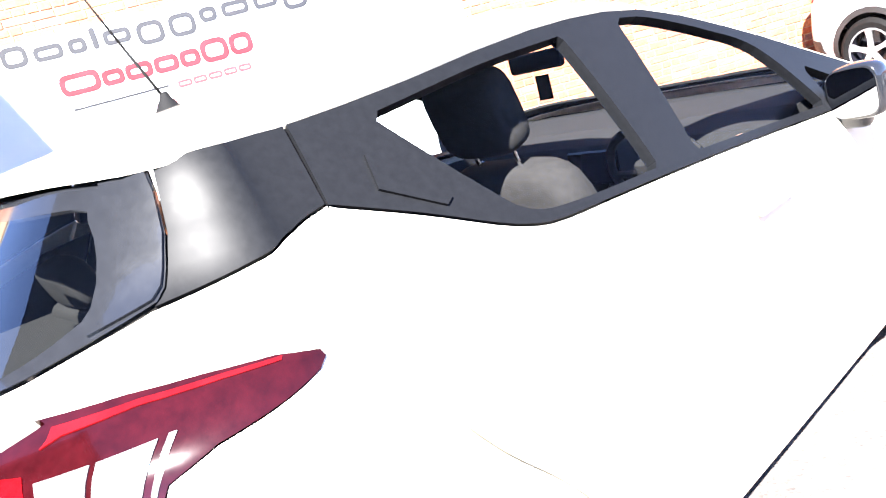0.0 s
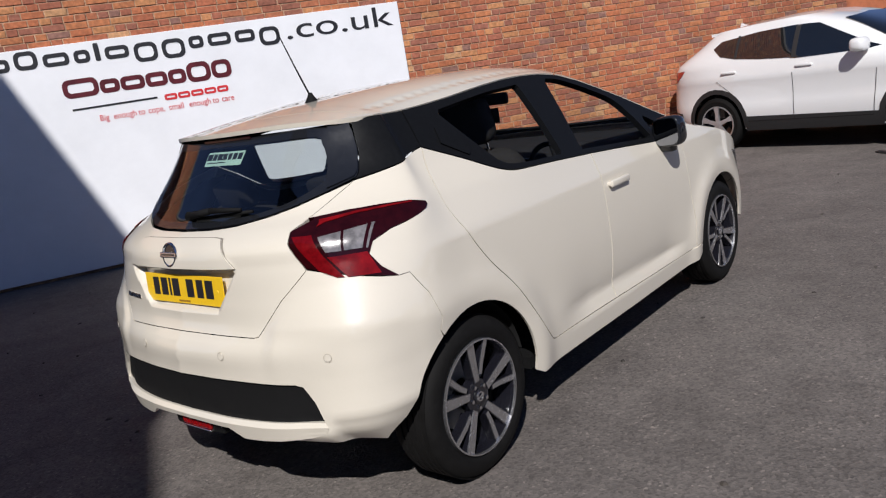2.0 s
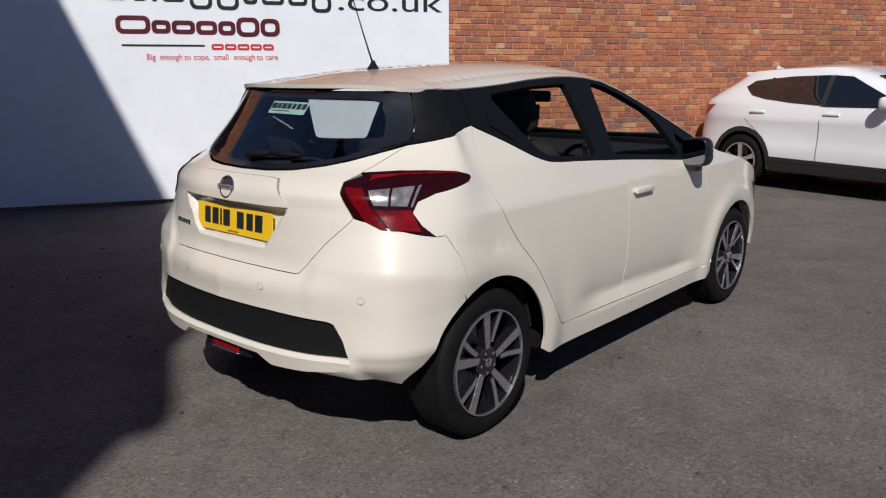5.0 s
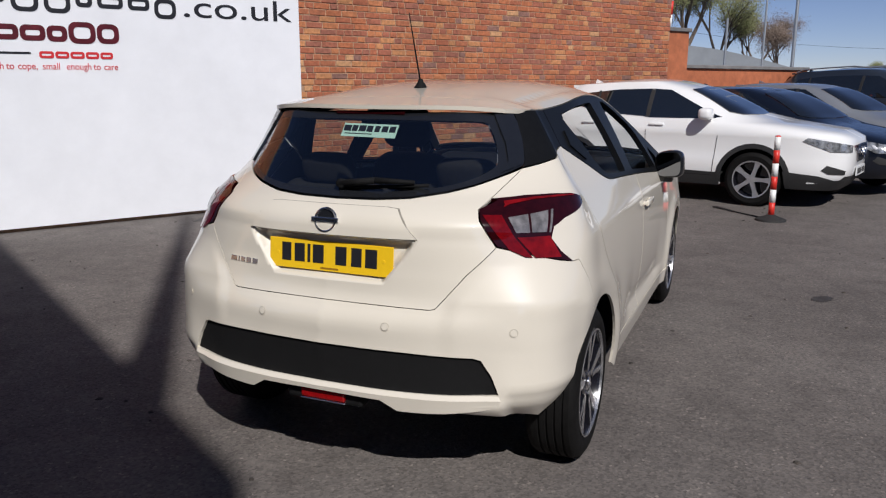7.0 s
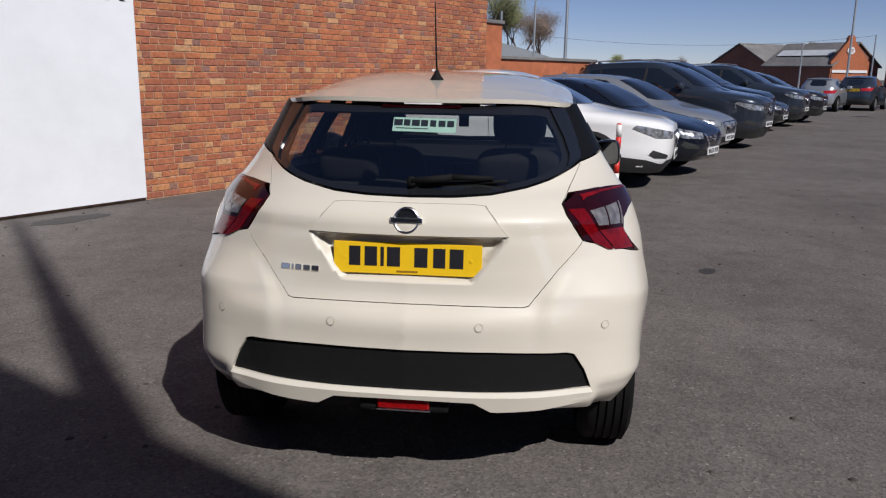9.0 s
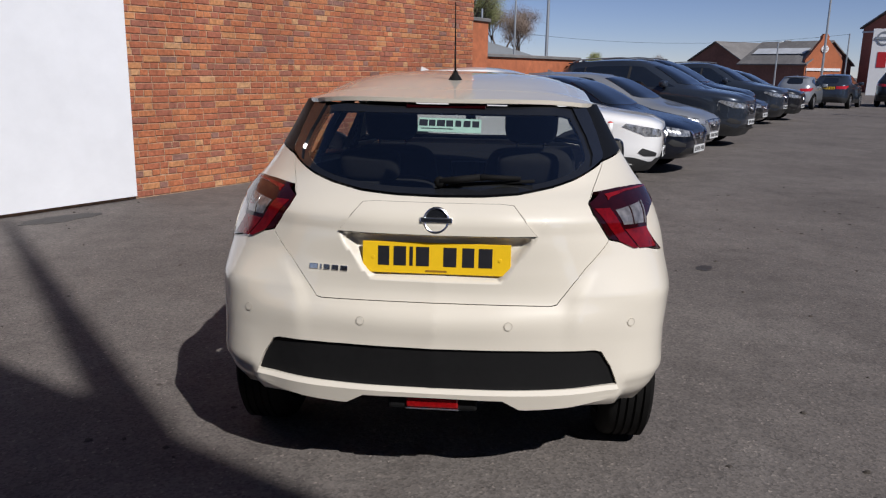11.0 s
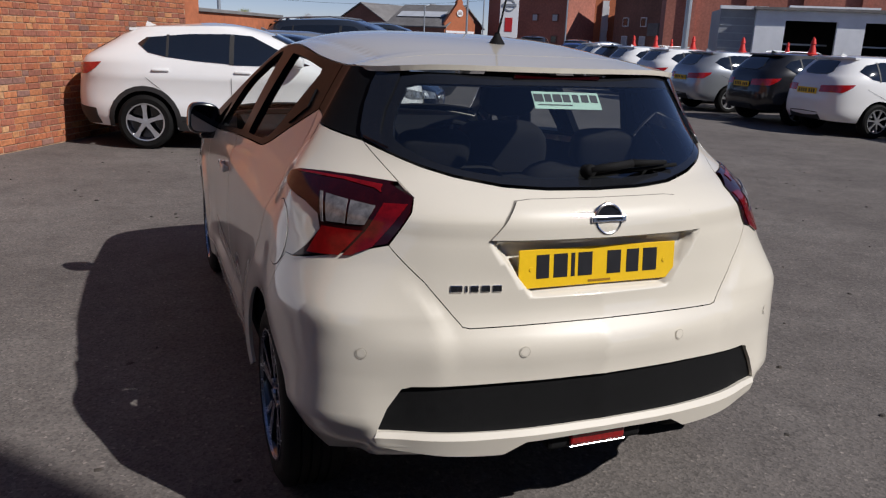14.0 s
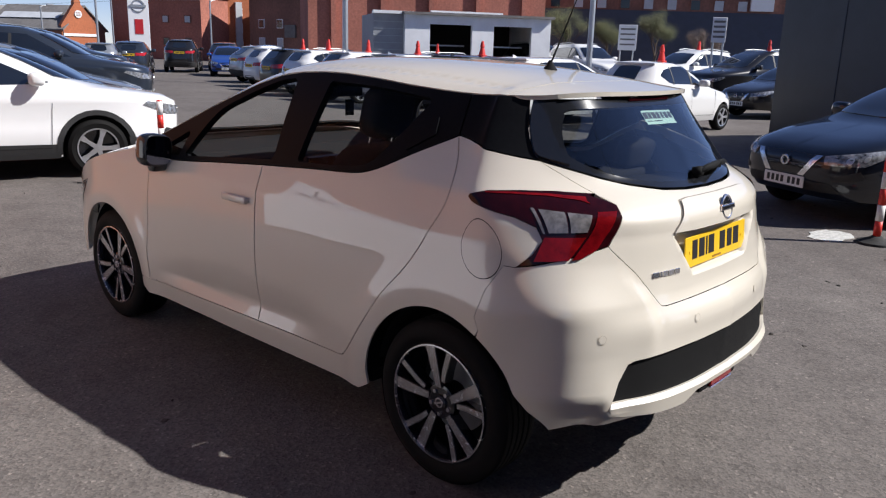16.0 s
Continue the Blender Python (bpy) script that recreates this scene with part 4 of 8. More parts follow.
# black side frames with openings for the panes, and the black rear pillar
frame_low = [*[p for p in belt_s if p[0] < 2.04], (2.12, 0.99)]
frame_poly = smooth_poly([*flank(frame_low), *flank([(y, z - 0.004) for y, z in rail[::-1]])], 0.03, True, range(300))
rear_pane = flank([tuple(p) for p in smooth_poly([(0.47, 1.128), (0.60, 1.105), (0.87, 1.088), (0.885, 1.10), (0.885, 1.405), (0.875, 1.417), (0.60, 1.409), (0.30, 1.382), (0.285, 1.365), (0.40, 1.20)], 0.04, True, (2, 5, 7))])
front_pane = flank([tuple(p) for p in smooth_poly([(1.06, 1.078), (1.40, 1.050), (1.73, 1.022), (1.745, 1.035), (1.62, 1.230), (1.45, 1.322), (1.25, 1.398), (1.14, 1.417), (1.115, 1.405), (1.05, 1.10)], 0.04, True, (0, 2, 7))])
quarter_pane = flank([(1.80, 1.018), (1.99, 1.005), (1.985, 1.03), (1.79, 1.135), (1.775, 1.12)])
quarter_pane = smooth_poly(quarter_pane, 0.03, True, (0, 1, 3))
both("window_frame", sheet("window_frame", frame_poly, skin, 0.03, 0.002, 0.03, 0.001, holes=[rear_pane, front_pane, quarter_pane]), SATIN_BLACK, "black window frames and door pillar")
for nm, pane in (("rear_door_pane", rear_pane), ("front_door_pane", front_pane), ("quarter_pane", quarter_pane)):
    both(nm, sheet(nm, inset(pane, -0.006), set_in(0.012), 0.05, 0, 0.0), CLEAR_GLASS)
handle_block = flank([(0.20, 1.255), (0.305, 1.19), (0.325, 1.20), (0.27, 1.315), (0.215, 1.315)])
both("pillar_door_handle", sheet("pillar_door_handle", smooth_poly(handle_block, 0.02, True, range(9)), skin, 0.02, 0, 0.01, 0.008), SATIN_BLACK, "satin black hidden door handle")
PILLAR = [*flank([(0.098, 1.264), (0.02, 1.247), (-0.08, 1.224)]), *tail([(0.604, 1.203), (0.60, 1.225), (0.578, 1.30), (0.552, 1.365), (0.53, 1.406)]), *flank([(-0.05, 1.410), (0.06, 1.407), (0.115, 1.405)])]
both("rear_pillar_trim", sheet("rear_pillar_trim", smooth_poly(PILLAR, 0.025, True, range(99)), skin, 0.028, 0.002, 0.012, 0.001), SATIN_BLACK, "satin black rear pillar panel")

# rear window: gloss black border, tinted pane, heater lines, sticker, wiper
rw_right = [*tail([(x, z + 0.003) for x, z in RW_LOW]), *tail([(0.600, 1.225), (0.577, 1.30), (0.550, 1.365), (0.528, 1.404), (0.25, 1.404), (0.0, 1.404)])]
rw_outline = symmetric(rw_right)
pane_right = tail([(0.0, 1.122), (0.2, 1.126), (0.36, 1.142), (0.46, 1.168), (0.515, 1.20), (0.525, 1.225), (0.505, 1.29), (0.475, 1.345), (0.44, 1.368), (0.2, 1.372), (0.0, 1.373)])
rw_hole = smooth_poly(symmetric(pane_right), 0.04, True)
placed("rear_window_border", sheet("rear_window_border", smooth_poly(rw_outline, 0.03, True, range(99)), skin, 0.035, 0.002, 0.012, 0.002, holes=[rw_hole]), GLOSS_BLACK, hatchback, "gloss black rear window border")
rear_pane_ob = placed("rear_window_pane", sheet("rear_window_pane", inset(rw_hole, -0.004), skin, 0.05, 0, 0.0, 0.0015), TINT_GLASS, hatchback, "tinted rear window")
fin_poly = tail([(0.545, 1.188), (0.598, 1.212), (0.597, 1.228), (0.575, 1.30), (0.549, 1.363), (0.526, 1.402), (0.470, 1.402), (0.492, 1.36), (0.530, 1.29), (0.552, 1.225)])
both("tailgate_fin", sheet("tailgate_fin", smooth_poly(fin_poly, 0.02, True, range(99)), skin, 0.02, 0, 0.012, 0.0095), GLOSS_BLACK, "gloss black fin beside the rear window")
fp, fn = skin(np.array([(0.02, 1.335)]))
sticker_m = Matrix.LocRotScale(Vector(fp[0]) + Vector(fn[0]) * -0.006, Matrix((Vector((1, 0, 0)), Vector(fn[0]).cross(Vector((1, 0, 0))), Vector(fn[0]))).transposed().to_quaternion(), None)
window_sticker = part("window_sticker", box((0, 0, 0), (0.235, 0.062, 0.0012), sticker_m), STICKER, hatchback, "pale green dealer sticker")
for k, w in enumerate((0.032, 0.024, 0.03, 0.026, 0.022, 0.026, 0.026)):
    part("sticker_mark", box((-0.098 + 0.0325 * k, 0.008, 0.001), (w, 0.028, 0.0008), sticker_m), INK, window_sticker)
part("sticker_rule", box((-0.045, -0.017, 0.001), (0.12, 0.004, 0.0008), sticker_m), INK, window_sticker)
WIPER_A, WIPER_B = skin(np.array([(0.0, 1.135), (0.30, 1.150)]))[0]
bm = bmesh.new()
wa, wb = Vector(WIPER_A) + Vector((0, -0.02, 0.012)), Vector(WIPER_B) + Vector((0.0, -0.025, 0.012))
mid_w = (wa + wb) / 2 + Vector((0, -0.018, 0.012))
add_tube(bm, wa + Vector((0, 0.02, -0.006)), wa + Vector((0, -0.010, 0.004)), 0.021, 0.017, 14)
for p, q, r0, r1 in ((wa, mid_w, 0.014, 0.012), (mid_w, wb, 0.012, 0.007), (wa + Vector((0.03, 0.012, -0.012)), wb + Vector((0.05, 0.012, -0.010)), 0.007, 0.006)):
    add_tube(bm, p, q, r0, r1, 8)
part("rear_wiper", bm, ROUGH_BLACK, hatchback, "black rear wiper arm", smooth=True)

# roof, spoiler, windscreen, bonnet
roof_c = ((-0.31, 1.426), (-0.1, 1.455), (0.2, 1.492), (0.7, 1.522), (1.1, 1.515), (1.42, 1.468), (1.8, 1.300), (2.25, 1.085), (2.35, 1.056), (2.7, 0.978), (3.0, 0.85), (3.2, 0.695), (3.312, 0.56))
yy = np.concatenate([[-0.31, -0.17, -0.08], np.arange(0.0, 3.30, 0.03), [3.31]])


def rail_xz():
    xs, zs = [], []
    for y in yy:
        z = rail_z(max(y, -0.16))
        if y < 0.0:
            xs.append(float(np.interp(y, (-0.31, -0.17, -0.08, 0.0), (0.455, 0.517, 0.562, 0.597))))
        else:
            xs.append(float(skin(np.array([(s_of_y(y, z), z)]))[0][0, 0]))
        zs.append(z)
    return np.array(xs), np.array(zs)


RAIL_X, RAIL_Z = rail_xz()


def top(uv):
    """The upper skin over plan places (x, y)."""
    uv = np.asarray(uv, float)

    def height(x, y):
        xr, zr = np.interp(y, yy, RAIL_X), np.interp(y, yy, RAIL_Z)
        zc = hermite([p[0] for p in roof_c], [p[1] for p in roof_c], y)
        u = np.abs(x) / np.maximum(xr, 0.05)
        z = zc - (zc - zr) * u ** 3.6
        swage = np.exp(-((np.abs(x) - 0.495 - 0.03 * np.clip(y, 0, 1)) / 0.016) ** 2) * np.clip((1.3 - y) / 0.3, 0, 1) * np.clip((y + 0.02) / 0.06, 0, 1)
        return z - 0.006 * swage
    x, y = uv[:, 0], uv[:, 1]
    z, e = height(x, y), 0.004
    n = np.stack([-(height(x + e, y) - height(x - e, y)) / (2 * e), -(height(x, y + e) - height(x, y - e)) / (2 * e), np.ones_like(x)], 1)
    return np.stack([x, y, z], 1), n / np.linalg.norm(n, axis=1)[:, None]


def rx(y, off=0.0):
    return float(np.interp(y, yy, RAIL_X)) + off


def plan(right):
    return [*right, *[(-x, y) for x, y in right[::-1] if abs(x) > 1e-6]]


SPLIT = -0.035
lip_x = np.linspace(0.0, 0.519, 16)
lip = list(zip(lip_x.tolist(), hermite((0.0, 0.15, 0.30, 0.42, 0.49, 0.519), (-0.298, -0.292, -0.268, -0.225, -0.185, -0.160), lip_x).tolist()))
spoiler_out = plan([*lip, *[(rx(y, 0.003), y) for y in (-0.12, -0.08)], (rx(SPLIT, 0.003), SPLIT), (0.45, SPLIT - 0.035), (0.25, SPLIT - 0.05), (0.0, SPLIT - 0.055)])
placed("roof_spoiler", sheet("roof_spoiler", smooth_poly(spoiler_out, 0.025, True, range(99)), top, 0.028, 0.0015, 0.016), CREAM, hatchback)


def under_top(uv):
    p, n = top(uv)
    return p - np.array([0, 0, 0.018]), -n


placed("spoiler_underside", sheet("spoiler_underside", smooth_poly(plan([*[(x * 0.985, y + 0.008) for x, y in lip], (0.52, -0.09), (0.4, -0.10), (0.0, -0.16)]), 0.03, True, range(99)), under_top, 0.04, 0, 0.0), GLOSS_BLACK, hatchback, "gloss black spoiler underside")
part("high_brake_lamp", box((0, -0.272, 1.398), (0.30, 0.02, 0.014), None, 0.003), LAMP_DARK, hatchback, "dark red high brake lamp")
roof_out = plan([(0.0, SPLIT - 0.052), (0.25, SPLIT - 0.047), (0.45, SPLIT - 0.032), (rx(SPLIT, 0.003), SPLIT), *[(rx(y, 0.003), y) for y in np.arange(0.03, 1.24, 0.06)], (rx(1.26, -0.02), 1.27), (0.45, 1.38), (0.2, 1.425), (0.0, 1.43)])
placed("roof", sheet("roof", smooth_poly(roof_out, 0.035, True, range(200)), top, 0.035, 0.0012), CREAM, hatchback)
apillar = [*[(rx(y, 0.003), y) for y in np.arange(1.24, 2.20, 0.07)], *[(rx(y, -0.065), y) for y in np.arange(2.17, 1.27, -0.07)]]
both("windscreen_pillar", sheet("windscreen_pillar", apillar, top, 0.03, 0, 0.012), CREAM)
screen = plan([(0.0, 1.438), (0.2, 1.433), (0.45, 1.388), *[(rx(y, -0.07), y) for y in (1.32, 1.5, 1.7, 1.9, 2.1)], (0.5, 2.17), (0.25, 2.22), (0.0, 2.235)])
windscreen = placed("windscreen", sheet("windscreen", smooth_poly(screen, 0.05, True, range(99)), top, 0.06, 0.001, 0.0), CLEAR_GLASS, hatchback, "clear windscreen")
cowl = plan([(0.0, 2.24), (0.25, 2.225), (0.5, 2.175), (rx(2.12, -0.05), 2.12), (rx(2.2, -0.01), 2.2), (0.45, 2.29), (0.0, 2.33)])
placed("cowl", sheet("cowl", smooth_poly(cowl, 0.05, True, range(99)), top, 0.06, 0, 0.01), ROUGH_BLACK, hatchback)
bonnet = plan([(0.0, 2.335), (0.45, 2.295), (rx(2.21, -0.005), 2.21), *[(rx(y, -0.002), y) for y in (2.4, 2.6, 2.8, 3.0, 3.1, 3.2)], (0.45, 3.26), (0.0, 3.30)])
placed("bonnet", sheet("bonnet", smooth_poly(bonnet, 0.05, True, range(99)), top, 0.05, 0.002), CREAM, hatchback)
both("headlamp", sheet("headlamp", smooth_poly(flank([(2.80, 0.775), (2.95, 0.73), (3.12, 0.61), (3.22, 0.525), (3.21, 0.475), (3.0, 0.60), (2.86, 0.70)]), 0.03, True, range(9)), skin, 0.03, 0, 0.01, 0.003), LAMP_CLEAR, "clear headlamp")

# tail lamps
lamp_poly = [*tail([(0.529, 1.078), (0.548, 1.045), (0.577, 1.0), (0.608, 0.957)]), *flank([(-0.43, 0.922), (-0.35, 0.897), *light_outer, *light_upper]), *tail([(0.575, 1.103)])]
lamp_poly = smooth_poly(lamp_poly, 0.02, True, range(99))
red_poly = smooth_poly([(0.580, 1.060), (0.682, 0.946), (0.745, 0.918), (0.772, 0.915), (0.706, 0.986), (0.655, 1.058)], 0.02, True, range(9))
panel_poly = smooth_poly([(0.784, 0.914), (0.905, 0.906), (0.862, 0.981), (0.716, 0.985)], 0.02, True, range(9))
chrome_poly = smooth_poly([(0.876, 1.064), (0.888, 1.064), (0.866, 0.992), (0.858, 0.992)], 0.02, True, range(9))
strip_poly = smooth_poly([*tail([(0.60, 1.088)]), *flank([(-0.39, 1.098), (-0.30, 1.105), (-0.20, 1.104), (-0.12, 1.100), (-0.12, 1.096), (-0.20, 1.099), (-0.30, 1.099), (-0.39, 1.089)]), *tail([(0.602, 1.080)])], 0.02, True, range(99))
clear_poly = smooth_poly([(0.680, 1.050), (0.766, 1.056), (0.770, 0.998), (0.712, 1.001)], 0.015, True, range(9))
turn_poly = smooth_poly([(0.776, 1.0565), (0.862, 1.062), (0.846, 0.995), (0.780, 0.998)], 0.015, True, range(9))
lamp_me = sheet("tail_lamp", lamp_poly, skin, 0.02, 0.001, 0.015, 0.004)
for flipside in (False, True):
    turn = mirrored if flipside else (lambda me: me)
    lamp = placed("tail_lamp", turn(lamp_me), LAMP_DARK, hatchback, "dark red tail lamp with clear centre")
    placed("brake_band", turn(sheet("brake_band", red_poly, skin, 0.02, 0, 0.003, 0.0062)), LAMP_RED, lamp, "bright red lamp band")
    placed("reflector_panel", turn(sheet("reflector_panel", panel_poly, skin, 0.02, 0, 0.003, 0.0058)), LAMP_MID, lamp, "deep red lower reflector")
    # red strip that paints the sky's sheen on the upper chamfer
    placed("light_guide", turn(sheet("light_guide", strip_poly, skin, 0.02, 0, 0.003, 0.0062)), LAMP_MID, lamp, "thin red strip painted as sheen on the lens's upper edge")
    placed("reversing_lens", turn(sheet("reversing_lens", clear_poly, skin, 0.012, 0, 0.004, 0.0065)), LAMP_CLEAR, lamp, "clear reversing lens")
    placed("indicator_lens", turn(sheet("indicator_lens", turn_poly, skin, 0.012, 0, 0.004, 0.0065)), LAMP_CLEAR, lamp, "clear indicator lens")
    placed("lens_strip", turn(sheet("lens_strip", chrome_poly, skin, 0.02, 0, 0.003, 0.0062)), LAMP_CLEAR, lamp, "thin clear lens edge")

# number plate: its characters are held by plain bars
PLATE_M = Matrix.LocRotScale((0, -0.608, 0.890), Euler((radians(85), 0, 0)), None)
number_plate = part("number_plate", box((0, 0, 0), (0.520, 0.111, 0.004), PLATE_M, 0.0015), PLATE_YELLOW, hatchback, "yellow number plate with black bars")
for x, w in ((-0.185, 0.04), (-0.128, 0.044), (-0.088, 0.012), (-0.048, 0.046), (0.048, 0.046), (0.112, 0.042), (0.172, 0.048)):
    part("plate_bar", box((x, 0.006, 0.0026), (w, 0.068, 0.0012), PLATE_M), INK, number_plate)
part("plate_bar", box((0.0, -0.045, 0.0026), (0.075, 0.007, 0.001), PLATE_M), material("faded_plate_print", (0.30, 0.15, 0.01), 0.5), number_plate)
for x in (-0.222, 0.222):
    part("plate_screw", tube(PLATE_M @ Vector((x, 0.0, 0.001)), PLATE_M @ Vector((x, 0.0, 0.0042)), 0.007, 0.006, 12), PLATE_YELLOW, number_plate)

# badge: a plain ring crossed by a bar; the model word is held by plain bars
BADGE_M = Matrix.LocRotScale((0, -0.629, 1.030), Euler((radians(79), 0, 0)), None)
bm = bmesh.new()
add_lathe(bm, [(0.0, 0.047), (0.006, 0.045), (0.0075, 0.0415), (0.006, 0.038), (0.0, 0.036)], 36, "z")
bmesh.ops.transform(bm, matrix=BADGE_M, verts=bm.verts)
part("badge_ring", bm, CHROME, hatchback, "chrome badge ring", smooth=True)
part("badge_bar", box((0, 0, 0.006), (0.112, 0.019, 0.009), BADGE_M, 0.003, 2), CHROME, hatchback, "chrome badge bar")
part("badge_back", tube(BADGE_M @ Vector((0, 0, -0.002)), BADGE_M @ Vector((0, 0, 0.0015)), 0.037, None, 28), GLOSS_BLACK, hatchback)
part("badge_mark", box((0, 0, 0.0112), (0.084, 0.006, 0.0008), BADGE_M), GLOSS_BLACK, hatchback)
for k, w in enumerate((0.034, 0.008, 0.024, 0.026, 0.027)):
    x = -0.455 + sum((0.034, 0.008, 0.024, 0.026, 0.027)[:k]) + 0.006 * k + w / 2
    p, n = skin(np.array([(s_of_x(x, 0.845), 0.845)]))
    p, n = Vector(p[0]), Vector(n[0])
    m_b = Matrix.LocRotScale(p + n * 0.002, Matrix((Vector((0, 0, 1)).cross(n).normalized(), n.cross(Vector((0, 0, 1)).cross(n)).normalized(), n)).transposed().to_quaternion(), None)
    part("model_mark", box((0, 0, 0), (w, 0.019, 0.004), m_b, 0.0015), CHROME, hatchback, "chrome model mark")

# aerial
part("aerial_foot", lathe([(0.0, 0.034), (0.012, 0.026), (0.03, 0.014), (0.045, 0.008), (0.045, 0.0)], 20, "z", (0.003, 0.19, 1.484)), ROUGH_BLACK, hatchback, smooth=True)
part("aerial_whip", add_tube(tube((0.003, 0.186, 1.52), (0.004, 0.135, 1.64), 0.0042, 0.0034, 8), (0.004, 0.135, 1.64), (0.006, 0.07, 1.80), 0.0032, 0.002, 8), ROUGH_BLACK, hatchback, smooth=True)

# door handles and mirrors
for side in (1, -1):
    x0 = float(side_x(1.24, 0.885))
    bm = bmesh.new()
    add_box(bm, (side * (x0 + 0.016), 1.245, 0.890), (0.018, 0.185, 0.034), None, 0.009, 3)
    add_box(bm, (side * (x0 + 0.002), 1.165, 0.890), (0.028, 0.03, 0.02), None, 0.006, 2)
    add_box(bm, (side * (x0 + 0.002), 1.325, 0.890), (0.028, 0.03, 0.02), None, 0.006, 2)
    part("door_handle", bm, CREAM, hatchback, "body-coloured door handle", smooth=True)
    cup = [(s_of_y(1.235, 0.89) + 0.062 * math.cos(radians(a)), 0.897 + 0.034 * math.sin(radians(a))) for a in range(0, 360, 20)]
    cup_me = sheet("handle_cup", cup, skin, 0.02, 0, 0.0, 0.0008)
    placed("handle_cup", mirrored(cup_me) if side < 0 else cup_me, CREAM, hatchback)
    # mirror: housing, glass, foot
    mirror_y = 1.79 if side > 0 else 1.89
    mirror_m = Matrix.Translation((side * 0.900, mirror_y, 1.040)) @ pose(0, 0, 0, 0, side * -4, side * -8)
    bm = bmesh.new()
    bmesh.ops.create_uvsphere(bm, u_segments=28, v_segments=16, radius=1.0)
    for v in bm.verts:
        c = v.co
        c.x = math.copysign(abs(c.x) ** 0.55, c.x) * 0.084
        c.z = math.copysign(abs(c.z) ** 0.55, c.z) * 0.082
        c.y = (0.075 * c.y if c.y > 0 else -0.035 * min(1, abs(c.y) * 2.2))
        c.z *= 1 - 0.12 * (side * c.x / 0.084 if side * c.x < 0 else 0) * -1
    bmesh.ops.transform(bm, matrix=mirror_m, verts=bm.verts)
    door_mirror = part("door_mirror", bm, GLOSS_BLACK, hatchback, "gloss black door mirror", smooth=True, angle=60)
    bm = bmesh.new()
    add_prism(bm, [(0.071 * math.copysign(abs(math.cos(radians(a))) ** 0.5, math.cos(radians(a))), 0.069 * math.copysign(abs(math.sin(radians(a))) ** 0.5, math.sin(radians(a)))) for a in range(0, 360, 12)], 0.003)
    bmesh.ops.transform(bm, matrix=mirror_m @ Matrix.Translation((0, -0.0355, 0)) @ pose(0, 0, 0, 90, 0, 0), verts=bm.verts)
    part("mirror_glass", bm, MIRROR, door_mirror, "mirror glass")
    part("mirror_foot", add_box(bmesh.new(), (side * 0.866, mirror_y + 0.02, 0.962), (0.11, 0.065, 0.065), pose(0, 0, 0), 0.015, 2), GLOSS_BLACK, door_mirror, smooth=True)

